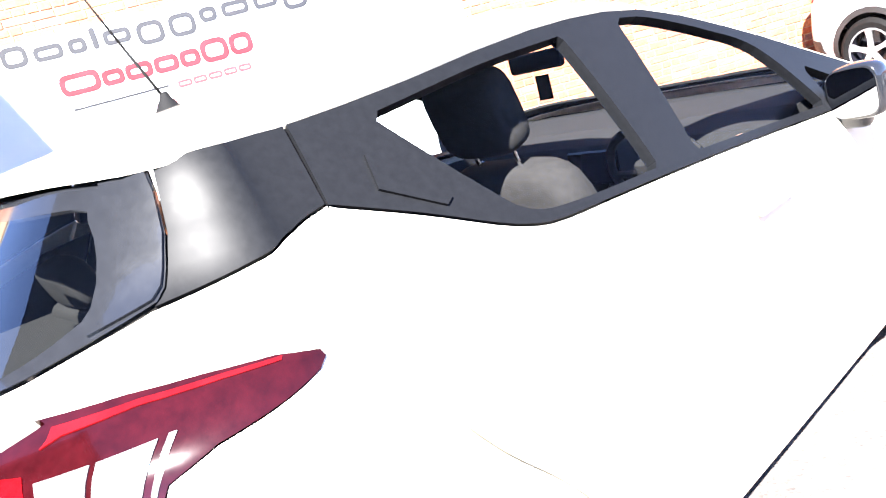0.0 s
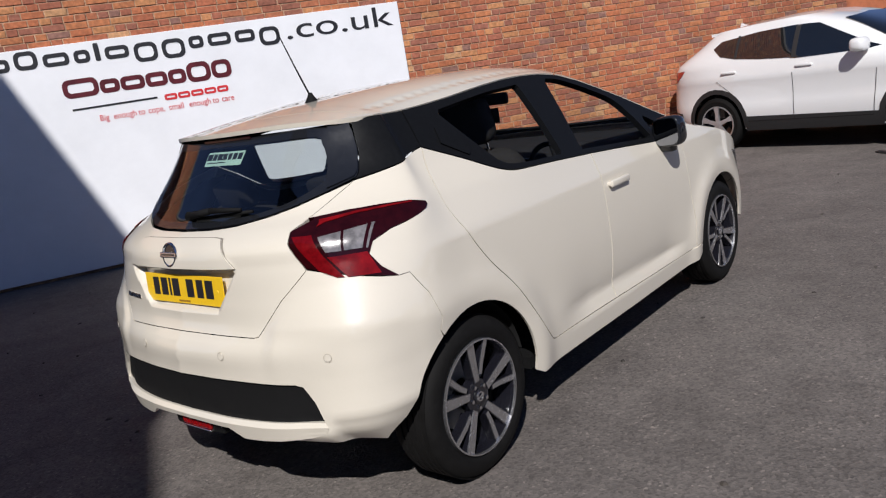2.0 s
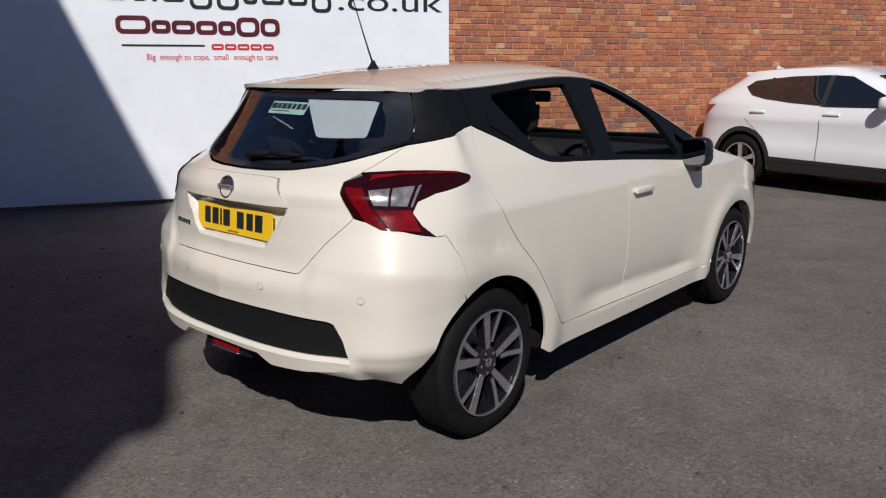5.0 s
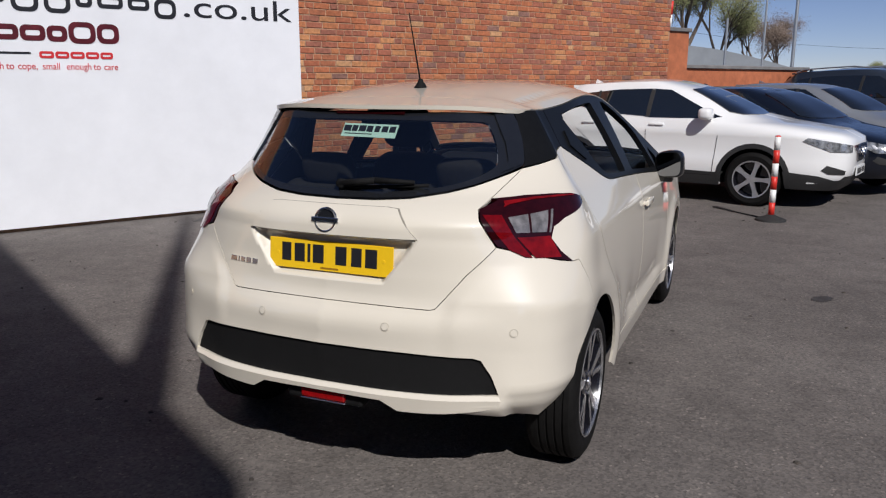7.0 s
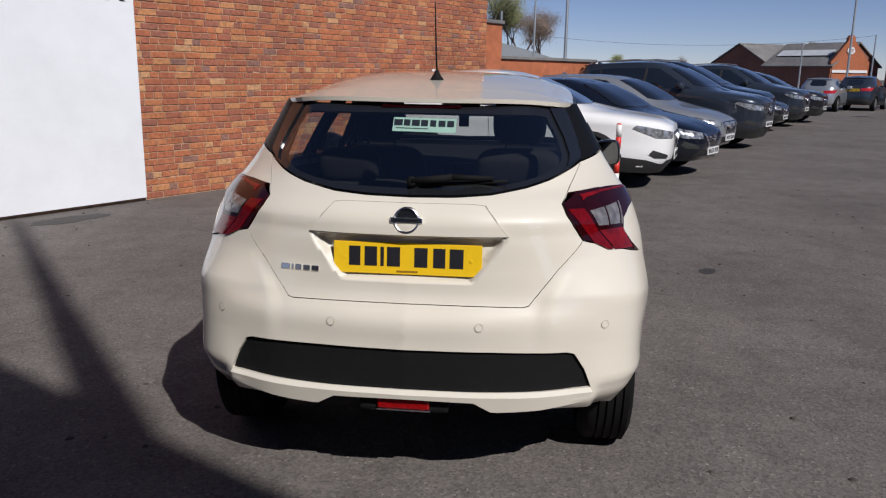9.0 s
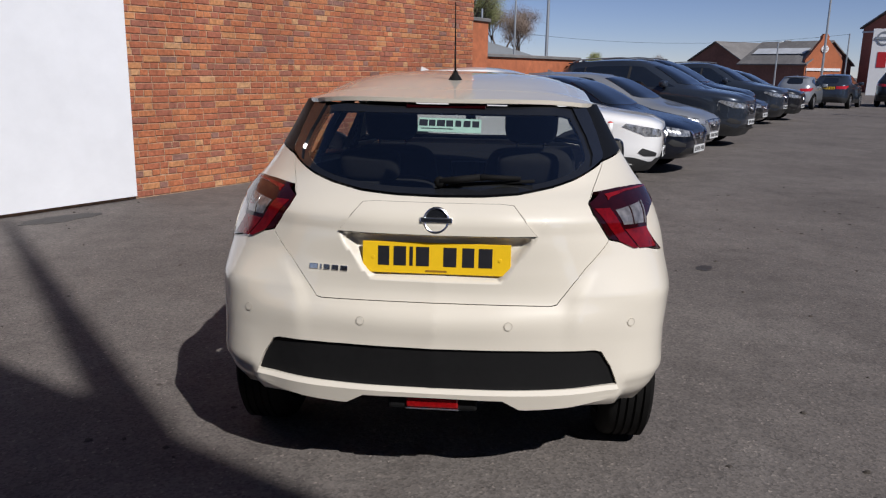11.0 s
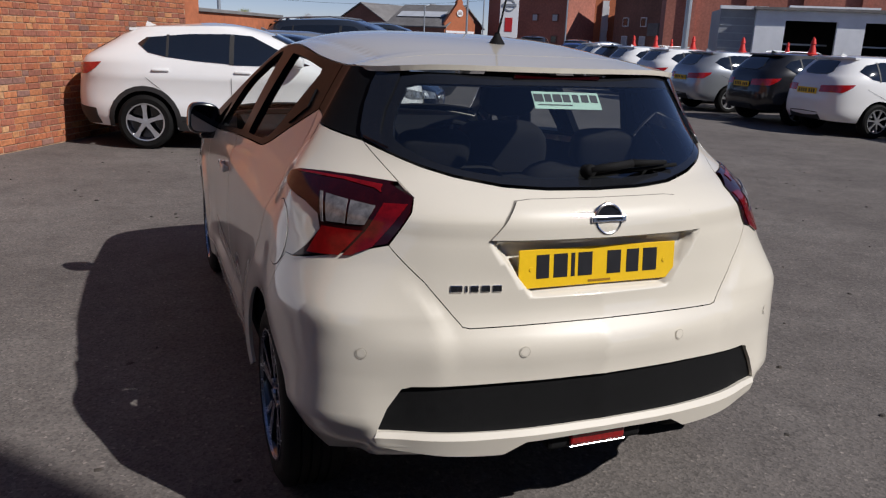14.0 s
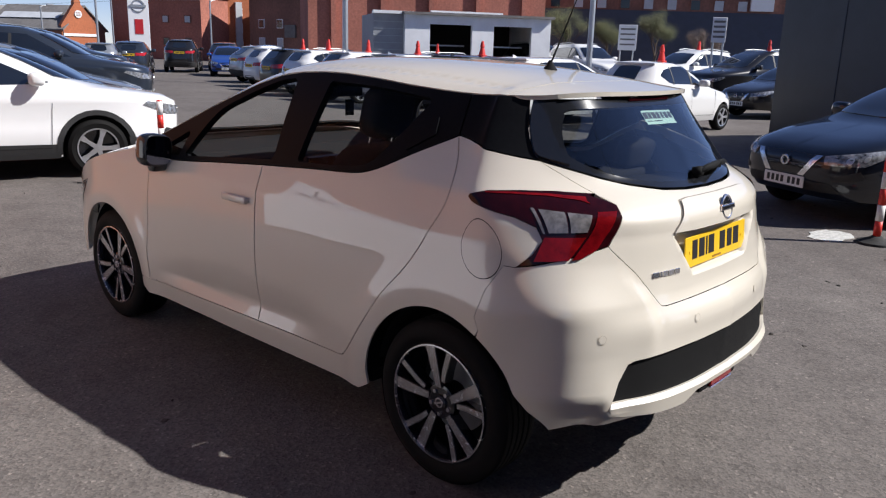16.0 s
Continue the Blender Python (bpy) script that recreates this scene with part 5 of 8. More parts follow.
# wheels
def hero_wheel(parent, m, flat=0.0):
    """A 17 inch wheel facing +x: tyre with tread, black rim with machined double spokes, nuts and cap."""
    w = new("wheel")
    w.empty_display_size = 0.1
    w.parent, w.matrix_basis = parent, m
    R, W = 0.3125, 0.205
    h = W / 2
    prof = [(-h + 0.012, 0.222), (-h - 0.004, 0.245), (-h + 0.001, 0.278), (-h + 0.014, 0.300), (-h + 0.03, R - 0.003)]
    for k in range(5):
        x = -h + 0.04 + k * 0.031
        prof += [(x, R), (x + 0.020, R), (x + 0.0225, R - 0.007), (x + 0.0285, R - 0.007)]
    prof = prof[:-2]
    prof += [(h - 0.03, R - 0.003), (h - 0.014, 0.300), (h - 0.001, 0.278), (h + 0.004, 0.245), (h - 0.012, 0.222)]
    part("tyre", lathe(prof, 64, "x"), TYRE, w, smooth=True, angle=50)
    part("barrel", lathe([(h - 0.008, 0.224), (h - 0.004, 0.217), (h - 0.03, 0.207), (-0.02, 0.195), (-h, 0.21)], 56, "x"), RIM_BLACK, w, smooth=True)
    part("rim_lip", lathe([(h - 0.012, 0.2235), (h + 0.001, 0.2225), (h + 0.002, 0.2165), (h - 0.008, 0.2145)], 64, "x"), BRUSHED, w, "machined rim lip", smooth=True)
    part("brake_disc", lathe([(0.0, 0.06), (0.0, 0.14), (-0.02, 0.14), (-0.02, 0.06)], 40, "x"), STEEL, w)
    part("brake_drum_back", lathe([(-0.06, 0.0), (-0.06, 0.19)], 32, "x"), LINER, w)
    face = h - 0.006
    bm = bmesh.new()
    add_lathe(bm, [(face - 0.05, 0.07), (face - 0.018, 0.066), (face - 0.012, 0.05), (face - 0.014, 0.03), (face - 0.008, 0.029), (face - 0.008, 0.0)], 40, "x")
    bmesh.ops.recalc_face_normals(bm, faces=bm.faces)
    part("hub", bm, RIM_BLACK, w, smooth=True)
    for k in range(5):
        a = 72 * k
        for lean, root, w0, w1, start in ((9.0, 3.5, 0.026, 0.042, 0.058), (-16.5, -13.0, 0.017, 0.022, 0.085)):
            pts = []
            for r, half, ang in ((start, w0 / 2, root), (0.13, (w0 + w1) / 4, (lean + root) / 2 + 1.5), (0.216, w1 / 2, lean)):
                ca, sa = math.cos(radians(ang)), math.sin(radians(ang))
                pts.append(((r * ca - half * sa, r * sa + half * ca), (r * ca + half * sa, r * sa - half * ca)))
            outline = [p[1] for p in pts] + [p[0] for p in pts[::-1]]
            turn = Matrix.Translation((face, 0, 0)) @ Matrix.Rotation(radians(a), 4, "X") @ Matrix(((0, 0, 1, 0), (1, 0, 0, 0), (0, 1, 0, 0), (0, 0, 0, 1)))
            bm = bmesh.new()
            add_prism(bm, [(x, y) for x, y in outline], 0.002, turn @ Matrix.Translation((0, 0, -0.003)))
            for v in bm.verts:
                r = math.hypot(v.co.y, v.co.z)
                v.co.x -= 0.012 * (1 - min(1, r / 0.216))
            spoke = part("spoke", bm, BRUSHED, w, "machined spoke face")
            bm = bmesh.new()
            add_prism(bm, [(x * 1.0, y) for x, y in inset(outline, -0.0035)], 0.04, turn @ Matrix.Translation((0, 0, -0.0435)))
            for v in bm.verts:
                r = math.hypot(v.co.y, v.co.z)
                v.co.x -= 0.012 * (1 - min(1, r / 0.216))
            part("spoke_side", bm, RIM_BLACK, spoke)
        c, s = math.cos(radians(a + 30)), math.sin(radians(a + 30))
        part("wheel_nut", tube((face - 0.02, 0.045 * c, 0.045 * s), (face - 0.006, 0.045 * c, 0.045 * s), 0.0095, 0.008, 6), CHROME, w)
    part("cap_ring", lathe([(face - 0.008, 0.020), (face - 0.004, 0.019), (face - 0.004, 0.014), (face - 0.008, 0.013)], 28, "x"), CHROME, w, smooth=True)
    part("cap_bar", box((face - 0.005, 0, 0), (0.003, 0.046, 0.007)), CHROME, w)
    return w


first = hero_wheel(hatchback, pose(0.754, 0.0, 0.3125, 14, 0, 0))
for x, y, turn, rot in ((0.752, 2.525, 0, 50), (-0.754, 0.0, 180, 22), (-0.752, 2.525, 180, 61)):
    copy_thing(first, pose(x, y, 0.3125, 0, 0, turn) @ pose(0, 0, 0, rot, 0, 0))
for side in (1, -1):
    for hub in (0.0, 2.525):
        bm = bmesh.new()
        rows = []
        for x in (0.50, 0.80):
            rows.append([bm.verts.new((side * x, hub + 0.372 * math.cos(radians(a)), 0.312 + 0.372 * math.sin(radians(a)))) for a in range(8, 173, 8)])
        for k in range(len(rows[0]) - 1):
            bm.faces.new((rows[0][k], rows[0][k + 1], rows[1][k + 1], rows[1][k]))
        bm.faces.new(rows[0][::-1])
        part("arch_liner", bm, LINER, hatchback)

# floor, door cards, seats, dashboard: the dark cabin
part("floor_pan", add_box(bmesh.new(), (0, 1.30, 0.37), (1.0, 3.35, 0.16)), LINER, hatchback)
part("sill_floor", add_box(bmesh.new(), (0, 1.26, 0.275), (1.60, 1.70, 0.05)), ROUGH_BLACK, hatchback)
card = smooth_poly(flank([(0.12, 1.24), (0.05, 1.05), (0.2, 0.78), (0.42, 0.5), (0.55, 0.33), (2.02, 0.33), (2.06, 0.7), (2.04, 0.97), (1.75, 0.985), (1.1, 1.035), (0.55, 1.07), (0.42, 1.10)]), 0.05, True, range(99))
both("door_card", sheet("door_card", card, set_in(0.055), 0.08, 0, 0.0), DASH, "black inner door card")
rear_wall = smooth_poly([*flank([(0.12, 1.24), (0.05, 1.05), (0.2, 0.75), (0.0, 0.70)]), *flank([(-0.30, 0.70)]), *tail([(0.5, 0.75), (0.52, 1.06), (0.585, 1.18)]), *flank([(-0.06, 1.21)])], 0.05, True, range(99))
both("boot_trim", sheet("boot_trim", rear_wall, set_in(0.05), 0.06, 0, 0.0), DASH)
placed("gate_trim", sheet("gate_trim", smooth_poly(symmetric(tail([(0, 0.75), (0.42, 0.75), (0.50, 1.04), (0.0, 1.06)])), 0.06, True, range(99)), set_in(0.05), 0.08, 0, 0.0), DASH, hatchback)
part("parcel_shelf", add_box(bmesh.new(), (0, -0.17, 1.035), (1.16, 0.44, 0.022), None, 0.008), FABRIC, hatchback, "black parcel shelf")


def headliner(uv):
    p, n = top(uv)
    return p - n * 0.028, -n


placed("headliner", sheet("headliner", smooth_poly(plan([(0.0, -0.12), (0.42, -0.05), *[(rx(y, -0.025), y) for y in np.arange(0.05, 1.2, 0.1)], (0.4, 1.36), (0.0, 1.41)]), 0.06, True, range(99)), headliner, 0.09, 0, 0.0), material("grey_headliner", (0.30, 0.29, 0.28), 0.95, spread=0.05, scale=80), hatchback, "grey headliner")


def cushion(name, centre, size, m, parent, power=0.35):
    """A padded block: a sphere drawn out towards a box."""
    bm = bmesh.new()
    bmesh.ops.create_uvsphere(bm, u_segments=20, v_segments=14, radius=1.0)
    for v in bm.verts:
        v.co = Vector([math.copysign(abs(c) ** power, c) * s / 2 for c, s in zip(v.co, size)])
    bmesh.ops.transform(bm, matrix=m @ Matrix.Translation(centre), verts=bm.verts)
    return part(name, bm, FABRIC, parent, smooth=True, angle=70)


for x in (-0.36, 0.36):
    seat = new("front_seat")
    seat.parent = hatchback
    cushion("seat_base", (x, 1.25, 0.50), (0.50, 0.52, 0.20), Matrix(), seat)
    cushion("backrest", (0, 0, 0.33), (0.48, 0.15, 0.66), Matrix.Translation((x, 1.02, 0.50)) @ pose(0, 0, 0, 16, 0, 0), seat, 0.42)
    cushion("headrest", (0, 0, 0.815), (0.27, 0.105, 0.23), Matrix.Translation((x, 1.02, 0.50)) @ pose(0, 0, 0, 16, 0, 0), seat, 0.5)
    for d in (-0.07, 0.07):
        a = Matrix.Translation((x, 1.02, 0.50)) @ pose(0, 0, 0, 16, 0, 0)
        part("headrest_post", tube(a @ Vector((d, 0, 0.62)), a @ Vector((d, 0, 0.74)), 0.006, None, 8), CHROME, seat, "chrome headrest post")
bench = new("rear_seat")
bench.parent = hatchback
cushion("seat_base", (0, 0.36, 0.50), (1.22, 0.46, 0.18), Matrix(), bench)
for x in (-0.38, 0.38):
    cushion("backrest", (0, 0, 0.30), (0.58, 0.13, 0.60), Matrix.Translation((x * 0.82, 0.14, 0.52)) @ pose(0, 0, 0, 18, 0, 0), bench, 0.35)
    cushion("headrest", (0, 0, 0.66), (0.25, 0.09, 0.13), Matrix.Translation((x * 0.85, 0.14, 0.52)) @ pose(0, 0, 0, 18, 0, 0), bench, 0.5)
bm = bmesh.new()
add_prism(bm, [(1.72, 0.60), (1.70, 0.86), (1.78, 0.965), (1.90, 1.005), (2.15, 1.03), (2.30, 1.02), (2.30, 0.55)], 1.36, Matrix.Translation((-0.68, 0, 0)) @ Matrix(((0, 0, 1, 0), (1, 0, 0, 0), (0, 1, 0, 0), (0, 0, 0, 1))))
dashboard = part("dashboard", bm, DASH, hatchback, "black dashboard")
part("centre_screen", box((0.0, 1.69, 0.90), (0.22, 0.02, 0.13), None, 0.006), SCREEN, dashboard)
for x in (-0.58, 0.58, -0.08, 0.08):
    part("air_vent", lathe([(0, 0.045), (-0.012, 0.043), (-0.012, 0.034), (0, 0.032)], 20, "x", (0, 0, 0)), BRUSHED, dashboard).matrix_basis = Matrix.Translation((x, 1.70, 0.925 if abs(x) > 0.3 else 0.80)) @ pose(0, 0, 0, 0, 0, 90)
wheel_m = Matrix.Translation((0.36, 1.56, 0.90)) @ pose(0, 0, 0, -66, 0, 0)
bm = bmesh.new()
for k in range(28):
    a, b = 2 * math.pi * k / 28, 2 * math.pi * (k + 1) / 28
    add_tube(bm, (0.18 * math.cos(a), 0.18 * math.sin(a), 0), (0.18 * math.cos(b), 0.18 * math.sin(b), 0), 0.015, None, 8, False)
add_box(bm, (0, 0, -0.01), (0.15, 0.12, 0.05), None, 0.02, 2)
for a in (0, 180, 270):
    add_tube(bm, (0, 0, -0.005), (0.18 * math.cos(radians(a)), 0.18 * math.sin(radians(a)), 0), 0.016, 0.012, 8)
bmesh.ops.transform(bm, matrix=wheel_m, verts=bm.verts)
part("steering_wheel", bm, DASH, hatchback, "black steering wheel", smooth=True)
part("steering_badge", box((0, -0.01, 0.018), (0.05, 0.035, 0.006), wheel_m, 0.004), CHROME, hatchback)
part("column", tube((0.36, 1.56, 0.90), (0.36, 1.80, 0.80), 0.04, 0.06, 10), DASH, hatchback)
part("rear_view_mirror", box((0, 1.50, 1.335), (0.23, 0.03, 0.065), None, 0.012, 2), DASH, hatchback, smooth=True)
part("hanging_freshener", box((0.02, 1.49, 1.245), (0.06, 0.004, 0.085), None, 0.001), ROUGH_BLACK, hatchback, "black air freshener")
for ob in hatchback.children:
    if ob.name.split(".")[0] in ("rear_door_pane", "front_door_pane", "quarter_pane", "windscreen", "rear_window_pane"):
        ob.visible_shadow = False

# ---- buildings and yard furniture ----
def frame_at(corner, az):
    """A building's frame: x runs along its front (azimuth az, degrees from +y to +x), y goes back from the front, z up."""
    a = radians(az)
    along, back = Vector((math.sin(a), math.cos(a), 0)), Vector((-math.cos(a), math.sin(a), 0))
    return Matrix.LocRotScale(Vector(corner), Matrix((along, back, Vector((0, 0, 1)))).transposed().to_quaternion(), None)


def polar(az, far, z=0.0):
    """A place by azimuth and distance from the middle of the walk."""
    return Vector((-1.6 + far * math.sin(radians(az)), -2.3 + far * math.cos(radians(az)), z))


def spanning(az0, far0, az1, far1, size=1.0):
    """The frame and the width of a front between two bearings (x from left to right as seen, y back from the front)."""
    p, q = polar(az1, far1), polar(az0, far0)
    d = q - p
    along = d.normalized()
    back = Vector((-along.y, along.x, 0))
    return Matrix.LocRotScale(p, Matrix((along, back, Vector((0, 0, 1)))).transposed().to_quaternion(), (size, size, 0.33 + 0.67 * size)), d.length / size


def window_unit(parent, x, z, w, h, y=0.0, pane=None, frame_mat=None):
    win = part("window", add_box(bmesh.new(), (x, y - 0.03, z), (w + 0.14, 0.10, h + 0.14)), frame_mat or SIGN_WHITE, parent)
    part("pane", box((x, y - 0.085, z), (w, 0.02, h)), pane or WINDOW_DARK, win)
    return win


# the wing behind the walk: dark cladding, high flat roof edge and a flagstaff at its edge
ROOF = 9.0
LEAN_L = ROOF / math.tan(SUN_EL)
sun_flat = Vector((math.sin(SUN_AZ), math.cos(SUN_AZ), 0))
shade_corner = Vector((-0.43, -0.80, 0)) + sun_flat * LEAN_L
wing_m = Matrix.LocRotScale(shade_corner, Matrix((-OUT, -WALL_DIR, Vector((0, 0, 1)))).transposed().to_quaternion(), None)   # x to the brick wall, y away from the yard
dealership = thing("showroom", "charcoal clad showroom with a flat roof beside the yard", "building", wing_m)
part("wall", box((4.9, 3.2, ROOF / 2), (9.8, 6.4, ROOF)), CLADDING, dealership)
part("roof_edge", box((4.9, 3.15, ROOF - 0.1), (9.9, 6.5, 0.2)), CLADDING, dealership)
for k in range(2):
    part("shop_window", box((2.4 + 4.4 * k, -0.01, 1.6), (3.2, 0.04, 2.6)), WINDOW_DARK, dealership)
staff_foot = Vector((-1.39, -0.155, 0)) + sun_flat * LEAN_L
mast = thing("lighting_mast", "tall grey steel lighting mast behind the showroom edge", "mast", Matrix.Translation((staff_foot.x, staff_foot.y, 0)))
part("pole", tube((0, 0, 0), (0, 0, ROOF + 4.6), 0.29, 0.05, 12), STEEL, mast)
part("cap", tube((0, 0, ROOF + 4.6), (0, 0, ROOF + 4.65), 0.06, 0.03, 10), STEEL, mast)

# dark clad kiosk wall beside the parked cars
kiosk_m = Matrix.LocRotScale(yard(9.6, 9.2), Matrix((-WALL_DIR, OUT, Vector((0, 0, 1)))).transposed().to_quaternion(), None)
kiosk = thing("clad_building", "dark charcoal clad flat-roofed building", "building", kiosk_m)
part("wall", box((6.5, 3.0, 1.36), (13.0, 6.0, 2.72)), CLADDING, kiosk)
part("roof_edge", box((6.5, 2.98, 2.74), (13.06, 6.1, 0.12)), CLADDING, kiosk)
for k in range(1, 9):
    part("cladding_joint", box((1.5 * k, -0.004, 1.34), (0.012, 0.012, 2.64)), NAVY_CLADDING, kiosk)

# low brick wall and pier past the tall wall's end
end_pier = thing("boundary_wall", "lower orange-red brick boundary wall with dark coping", "wall", WALL_M)
part("pier", box((10.30, 1.20, -0.32), (0.62, 2.40, 0.5)), ORANGE_BRICK, end_pier)
part("wall_length", box((12.95, 0.88, -0.42), (4.7, 1.76, 0.30)), ORANGE_BRICK, end_pier)
part("coping", box((12.95, 1.795, -0.42), (4.7, 0.07, 0.40), None, 0.01), SLATE, end_pier)
part("pier_cap", box((10.30, 2.43, -0.32), (0.70, 0.07, 0.58), None, 0.01), SLATE, end_pier)

# far shed roof behind the boundary wall
m, w = spanning(5.2, 46, -9.0, 46)
shed = thing("far_shed", "low industrial shed with a pale grey curved roof", "building", m)
arc = [(0, 0)] + [(w * k / 12, 2.05 + 1.50 * math.sin(math.pi * (0.25 + 0.75 * k / 12))) for k in range(13)] + [(w, 0)]
part("shell", prism(arc, 9.0, Matrix(((1, 0, 0, 0), (0, 0, 1, 0), (0, 1, 0, 0), (0, 0, 0, 1)))), SHED_ROOF, shed)


def gabled(name, label, m, w, depth, eaves, ridge, wall_mat, roof_mat, ridge_along=True):
    """A house block: walls, two roof slopes with thickness; the ridge runs along the front or back from it."""
    t = thing(name, label, "building", m)
    if ridge_along:
        prof = [(0, 0), (depth, 0), (depth, eaves), (depth / 2, ridge), (0, eaves)]
        part("wall", prism(prof, w, Matrix(((0, 0, 1, 0), (1, 0, 0, 0), (0, 1, 0, 0), (0, 0, 0, 1)))), wall_mat, t)
        for y0, y1 in ((-0.25, depth / 2), (depth + 0.25, depth / 2)):
            z0 = eaves - (ridge - eaves) * 0.25 / (depth / 2)
            bm = bmesh.new()
            vs = [bm.verts.new(p) for p in ((-0.2, y0, z0 + 0.06), (w + 0.2, y0, z0 + 0.06), (w + 0.2, y1, ridge + 0.06), (-0.2, y1, ridge + 0.06))]
            f = bm.faces.new(vs)
            up = bmesh.ops.extrude_face_region(bm, geom=[f])["geom"]
            bmesh.ops.translate(bm, vec=(0, 0, 0.12), verts=[v for v in up if isinstance(v, bmesh.types.BMVert)])
            bmesh.ops.recalc_face_normals(bm, faces=bm.faces)
            part("roof", bm, roof_mat, t)
    else:
        prof = [(0, 0), (w, 0), (w, eaves), (w / 2, ridge), (0, eaves)]
        part("wall", prism(prof, depth, Matrix(((1, 0, 0, 0), (0, 0, 1, 0), (0, 1, 0, 0), (0, 0, 0, 1)))), wall_mat, t)
        for x0, x1 in ((-0.2, w / 2), (w + 0.2, w / 2)):
            z0 = eaves - (ridge - eaves) * 0.2 / (w / 2)
            bm = bmesh.new()
            vs = [bm.verts.new(p) for p in ((x0, -0.2, z0 + 0.06), (x0, depth, z0 + 0.06), (x1, depth, ridge + 0.06), (x1, -0.2, ridge + 0.06))]
            f = bm.faces.new(vs)
            up = bmesh.ops.extrude_face_region(bm, geom=[f])["geom"]
            bmesh.ops.translate(bm, vec=(0, 0, 0.12), verts=[v for v in up if isinstance(v, bmesh.types.BMVert)])
            bmesh.ops.recalc_face_normals(bm, faces=bm.faces)
            part("roof", bm, roof_mat, t)
    return t


# brown gable
m, w = spanning(17.1, 97, 13.7, 102)
gabled("brown_gabled_house", "dark brown brick gabled works building with a grey roof", m, w, 14, 2.85, 4.95, DARK_BRICK, SLATE, False)
# slate-roofed hall with a skylight band
m, w = spanning(21.4, 79, 17.2, 84)
hall = gabled("slate_roofed_hall", "old brick hall with a slate roof and pale skylight band", m, w, 6, 2.4, 4.4, DARK_BRICK, SLATE, True)
bm = bmesh.new()
slope = (4.4 - 2.4) / 3.0
vs = [bm.verts.new((x, y, 2.4 + slope * y + 0.3)) for x, y in ((0.5, 1.0), (w - 1.2, 1.0), (w - 1.2, 1.8), (0.5, 1.8))]
bm.faces.new(vs)
part("skylight_band", bm, PALE_CLADDING, hall)
# orange gable end with a stepped head
m, w = spanning(23.45, 80.5, 21.3, 79)
gable = thing("orange_gable_house", "bright orange brick gable with a rounded head and a white band", "building", m)
prof = [(0, 0), (w, 0), (w, 2.75), (w * 0.57, 4.6), (w * 0.57, 4.85), (w * 0.52, 5.08), (w * 0.44, 5.08), (w * 0.39, 4.85), (w * 0.39, 4.6), (0, 2.75)]
part("wall", prism(prof, 0.5, Matrix(((1, 0, 0, 0), (0, 0, 1, 0), (0, 1, 0, 0), (0, 0, 0, 1)))), ORANGE_BRICK, gable)
part("white_band", box((w / 2, -0.04, 1.95), (w * 0.92, 0.08, 0.24)), SIGN_WHITE, gable)
part("plaque", lathe([(-0.06, 0.0), (-0.06, 0.33), (0.0, 0.33)], 20, "x"), SIGN_WHITE, gable).matrix_basis = Matrix.Translation((w * 0.48, -0.02, 3.75)) @ pose(0, 0, 0, 0, 0, 90)
for k in range(3):
    part("plaque_bar", box((w * 0.48, -0.09, 3.63 + 0.12 * k), (0.42, 0.02, 0.04)), DARK_BRICK, gable)
part("chimney", box((w + 0.25, 2.0, 1.8), (0.4, 0.5, 3.6), None, 0.02), FAR_BRICK, gable)
# sign pylon
m, w = spanning(26.5, 70, 25.2, 70)
pylon = thing("sign_pylon", "white dealership sign pylon with a dark ring and a red panel", "sign", m)
part("slab", box((w / 2, 0, 2.5), (w, 0.35, 5.0), None, 0.02), SIGN_WHITE, pylon)
part("ring_emblem", lathe([(-0.02, 0.52), (-0.06, 0.50), (-0.06, 0.42), (-0.02, 0.40)], 28, "x"), STEEL, pylon).matrix_basis = Matrix.Translation((w / 2, -0.165, 4.3)) @ pose(0, 0, 0, 0, 0, 90)
part("emblem_bar", box((w / 2, -0.215, 4.3), (1.2, 0.05, 0.2)), STEEL, pylon)
part("red_panel", box((w / 2, -0.19, 2.7), (w * 0.4, 0.03, 1.15)), SIGN_RED, pylon)
# big brick works with gables
m, w = spanning(29.9, 77, 24.35, 84, 1.15)
works = gabled("brick_works", "tall dark red brick works building with a gabled roof", m, w, 18, 5.2, 7.6, FAR_BRICK, SLATE, False)
for x, z in ((0.3, 1.5), (0.62, 1.5), (0.62, 3.3), (0.86, 3.3), (0.86, 1.5)):
    window_unit(works, w * x, z, 0.5, 0.5, 0.0, WINDOW_PALE if z > 2 else WINDOW_DARK, DARK_BRICK)
part("stone_band", box((w / 2, -0.05, 4.9), (w, 0.1, 0.14)), PALE_CLADDING, works)
# brick towers: orange brick paints in the sunlit faces, red brick the darker recess
m, w = spanning(33.1, 81, 29.9, 80, 1.2)
towers = thing("brick_tower_block", "red brick towers with small windows, sunlit faces painted in orange brick", "building", m)
for k, (x0, x1, h) in enumerate(((0.0, 0.32, 6.5), (0.37, 0.52, 7.2), (0.55, 1.0, 6.8))):
    part("tower", box((w * (x0 + x1) / 2, 1.0, h / 2), (w * (x1 - x0), 2.6, h)), ORANGE_BRICK if k != 1 else FAR_BRICK, towers)
    for z in (1.4, 2.7, 4.0):
        window_unit(towers, w * (x0 + x1) / 2, z, 0.4, 0.6, -0.3)
for x in (0.33, 0.76):
    part("bay_window", box((w * x, -0.42, 2.6), (0.5, 0.3, 4.4)), PALE_CLADDING, towers)
part("rear_wall", box((w / 2, 3.5, 3.0), (w, 4, 6.0)), FAR_BRICK, towers)
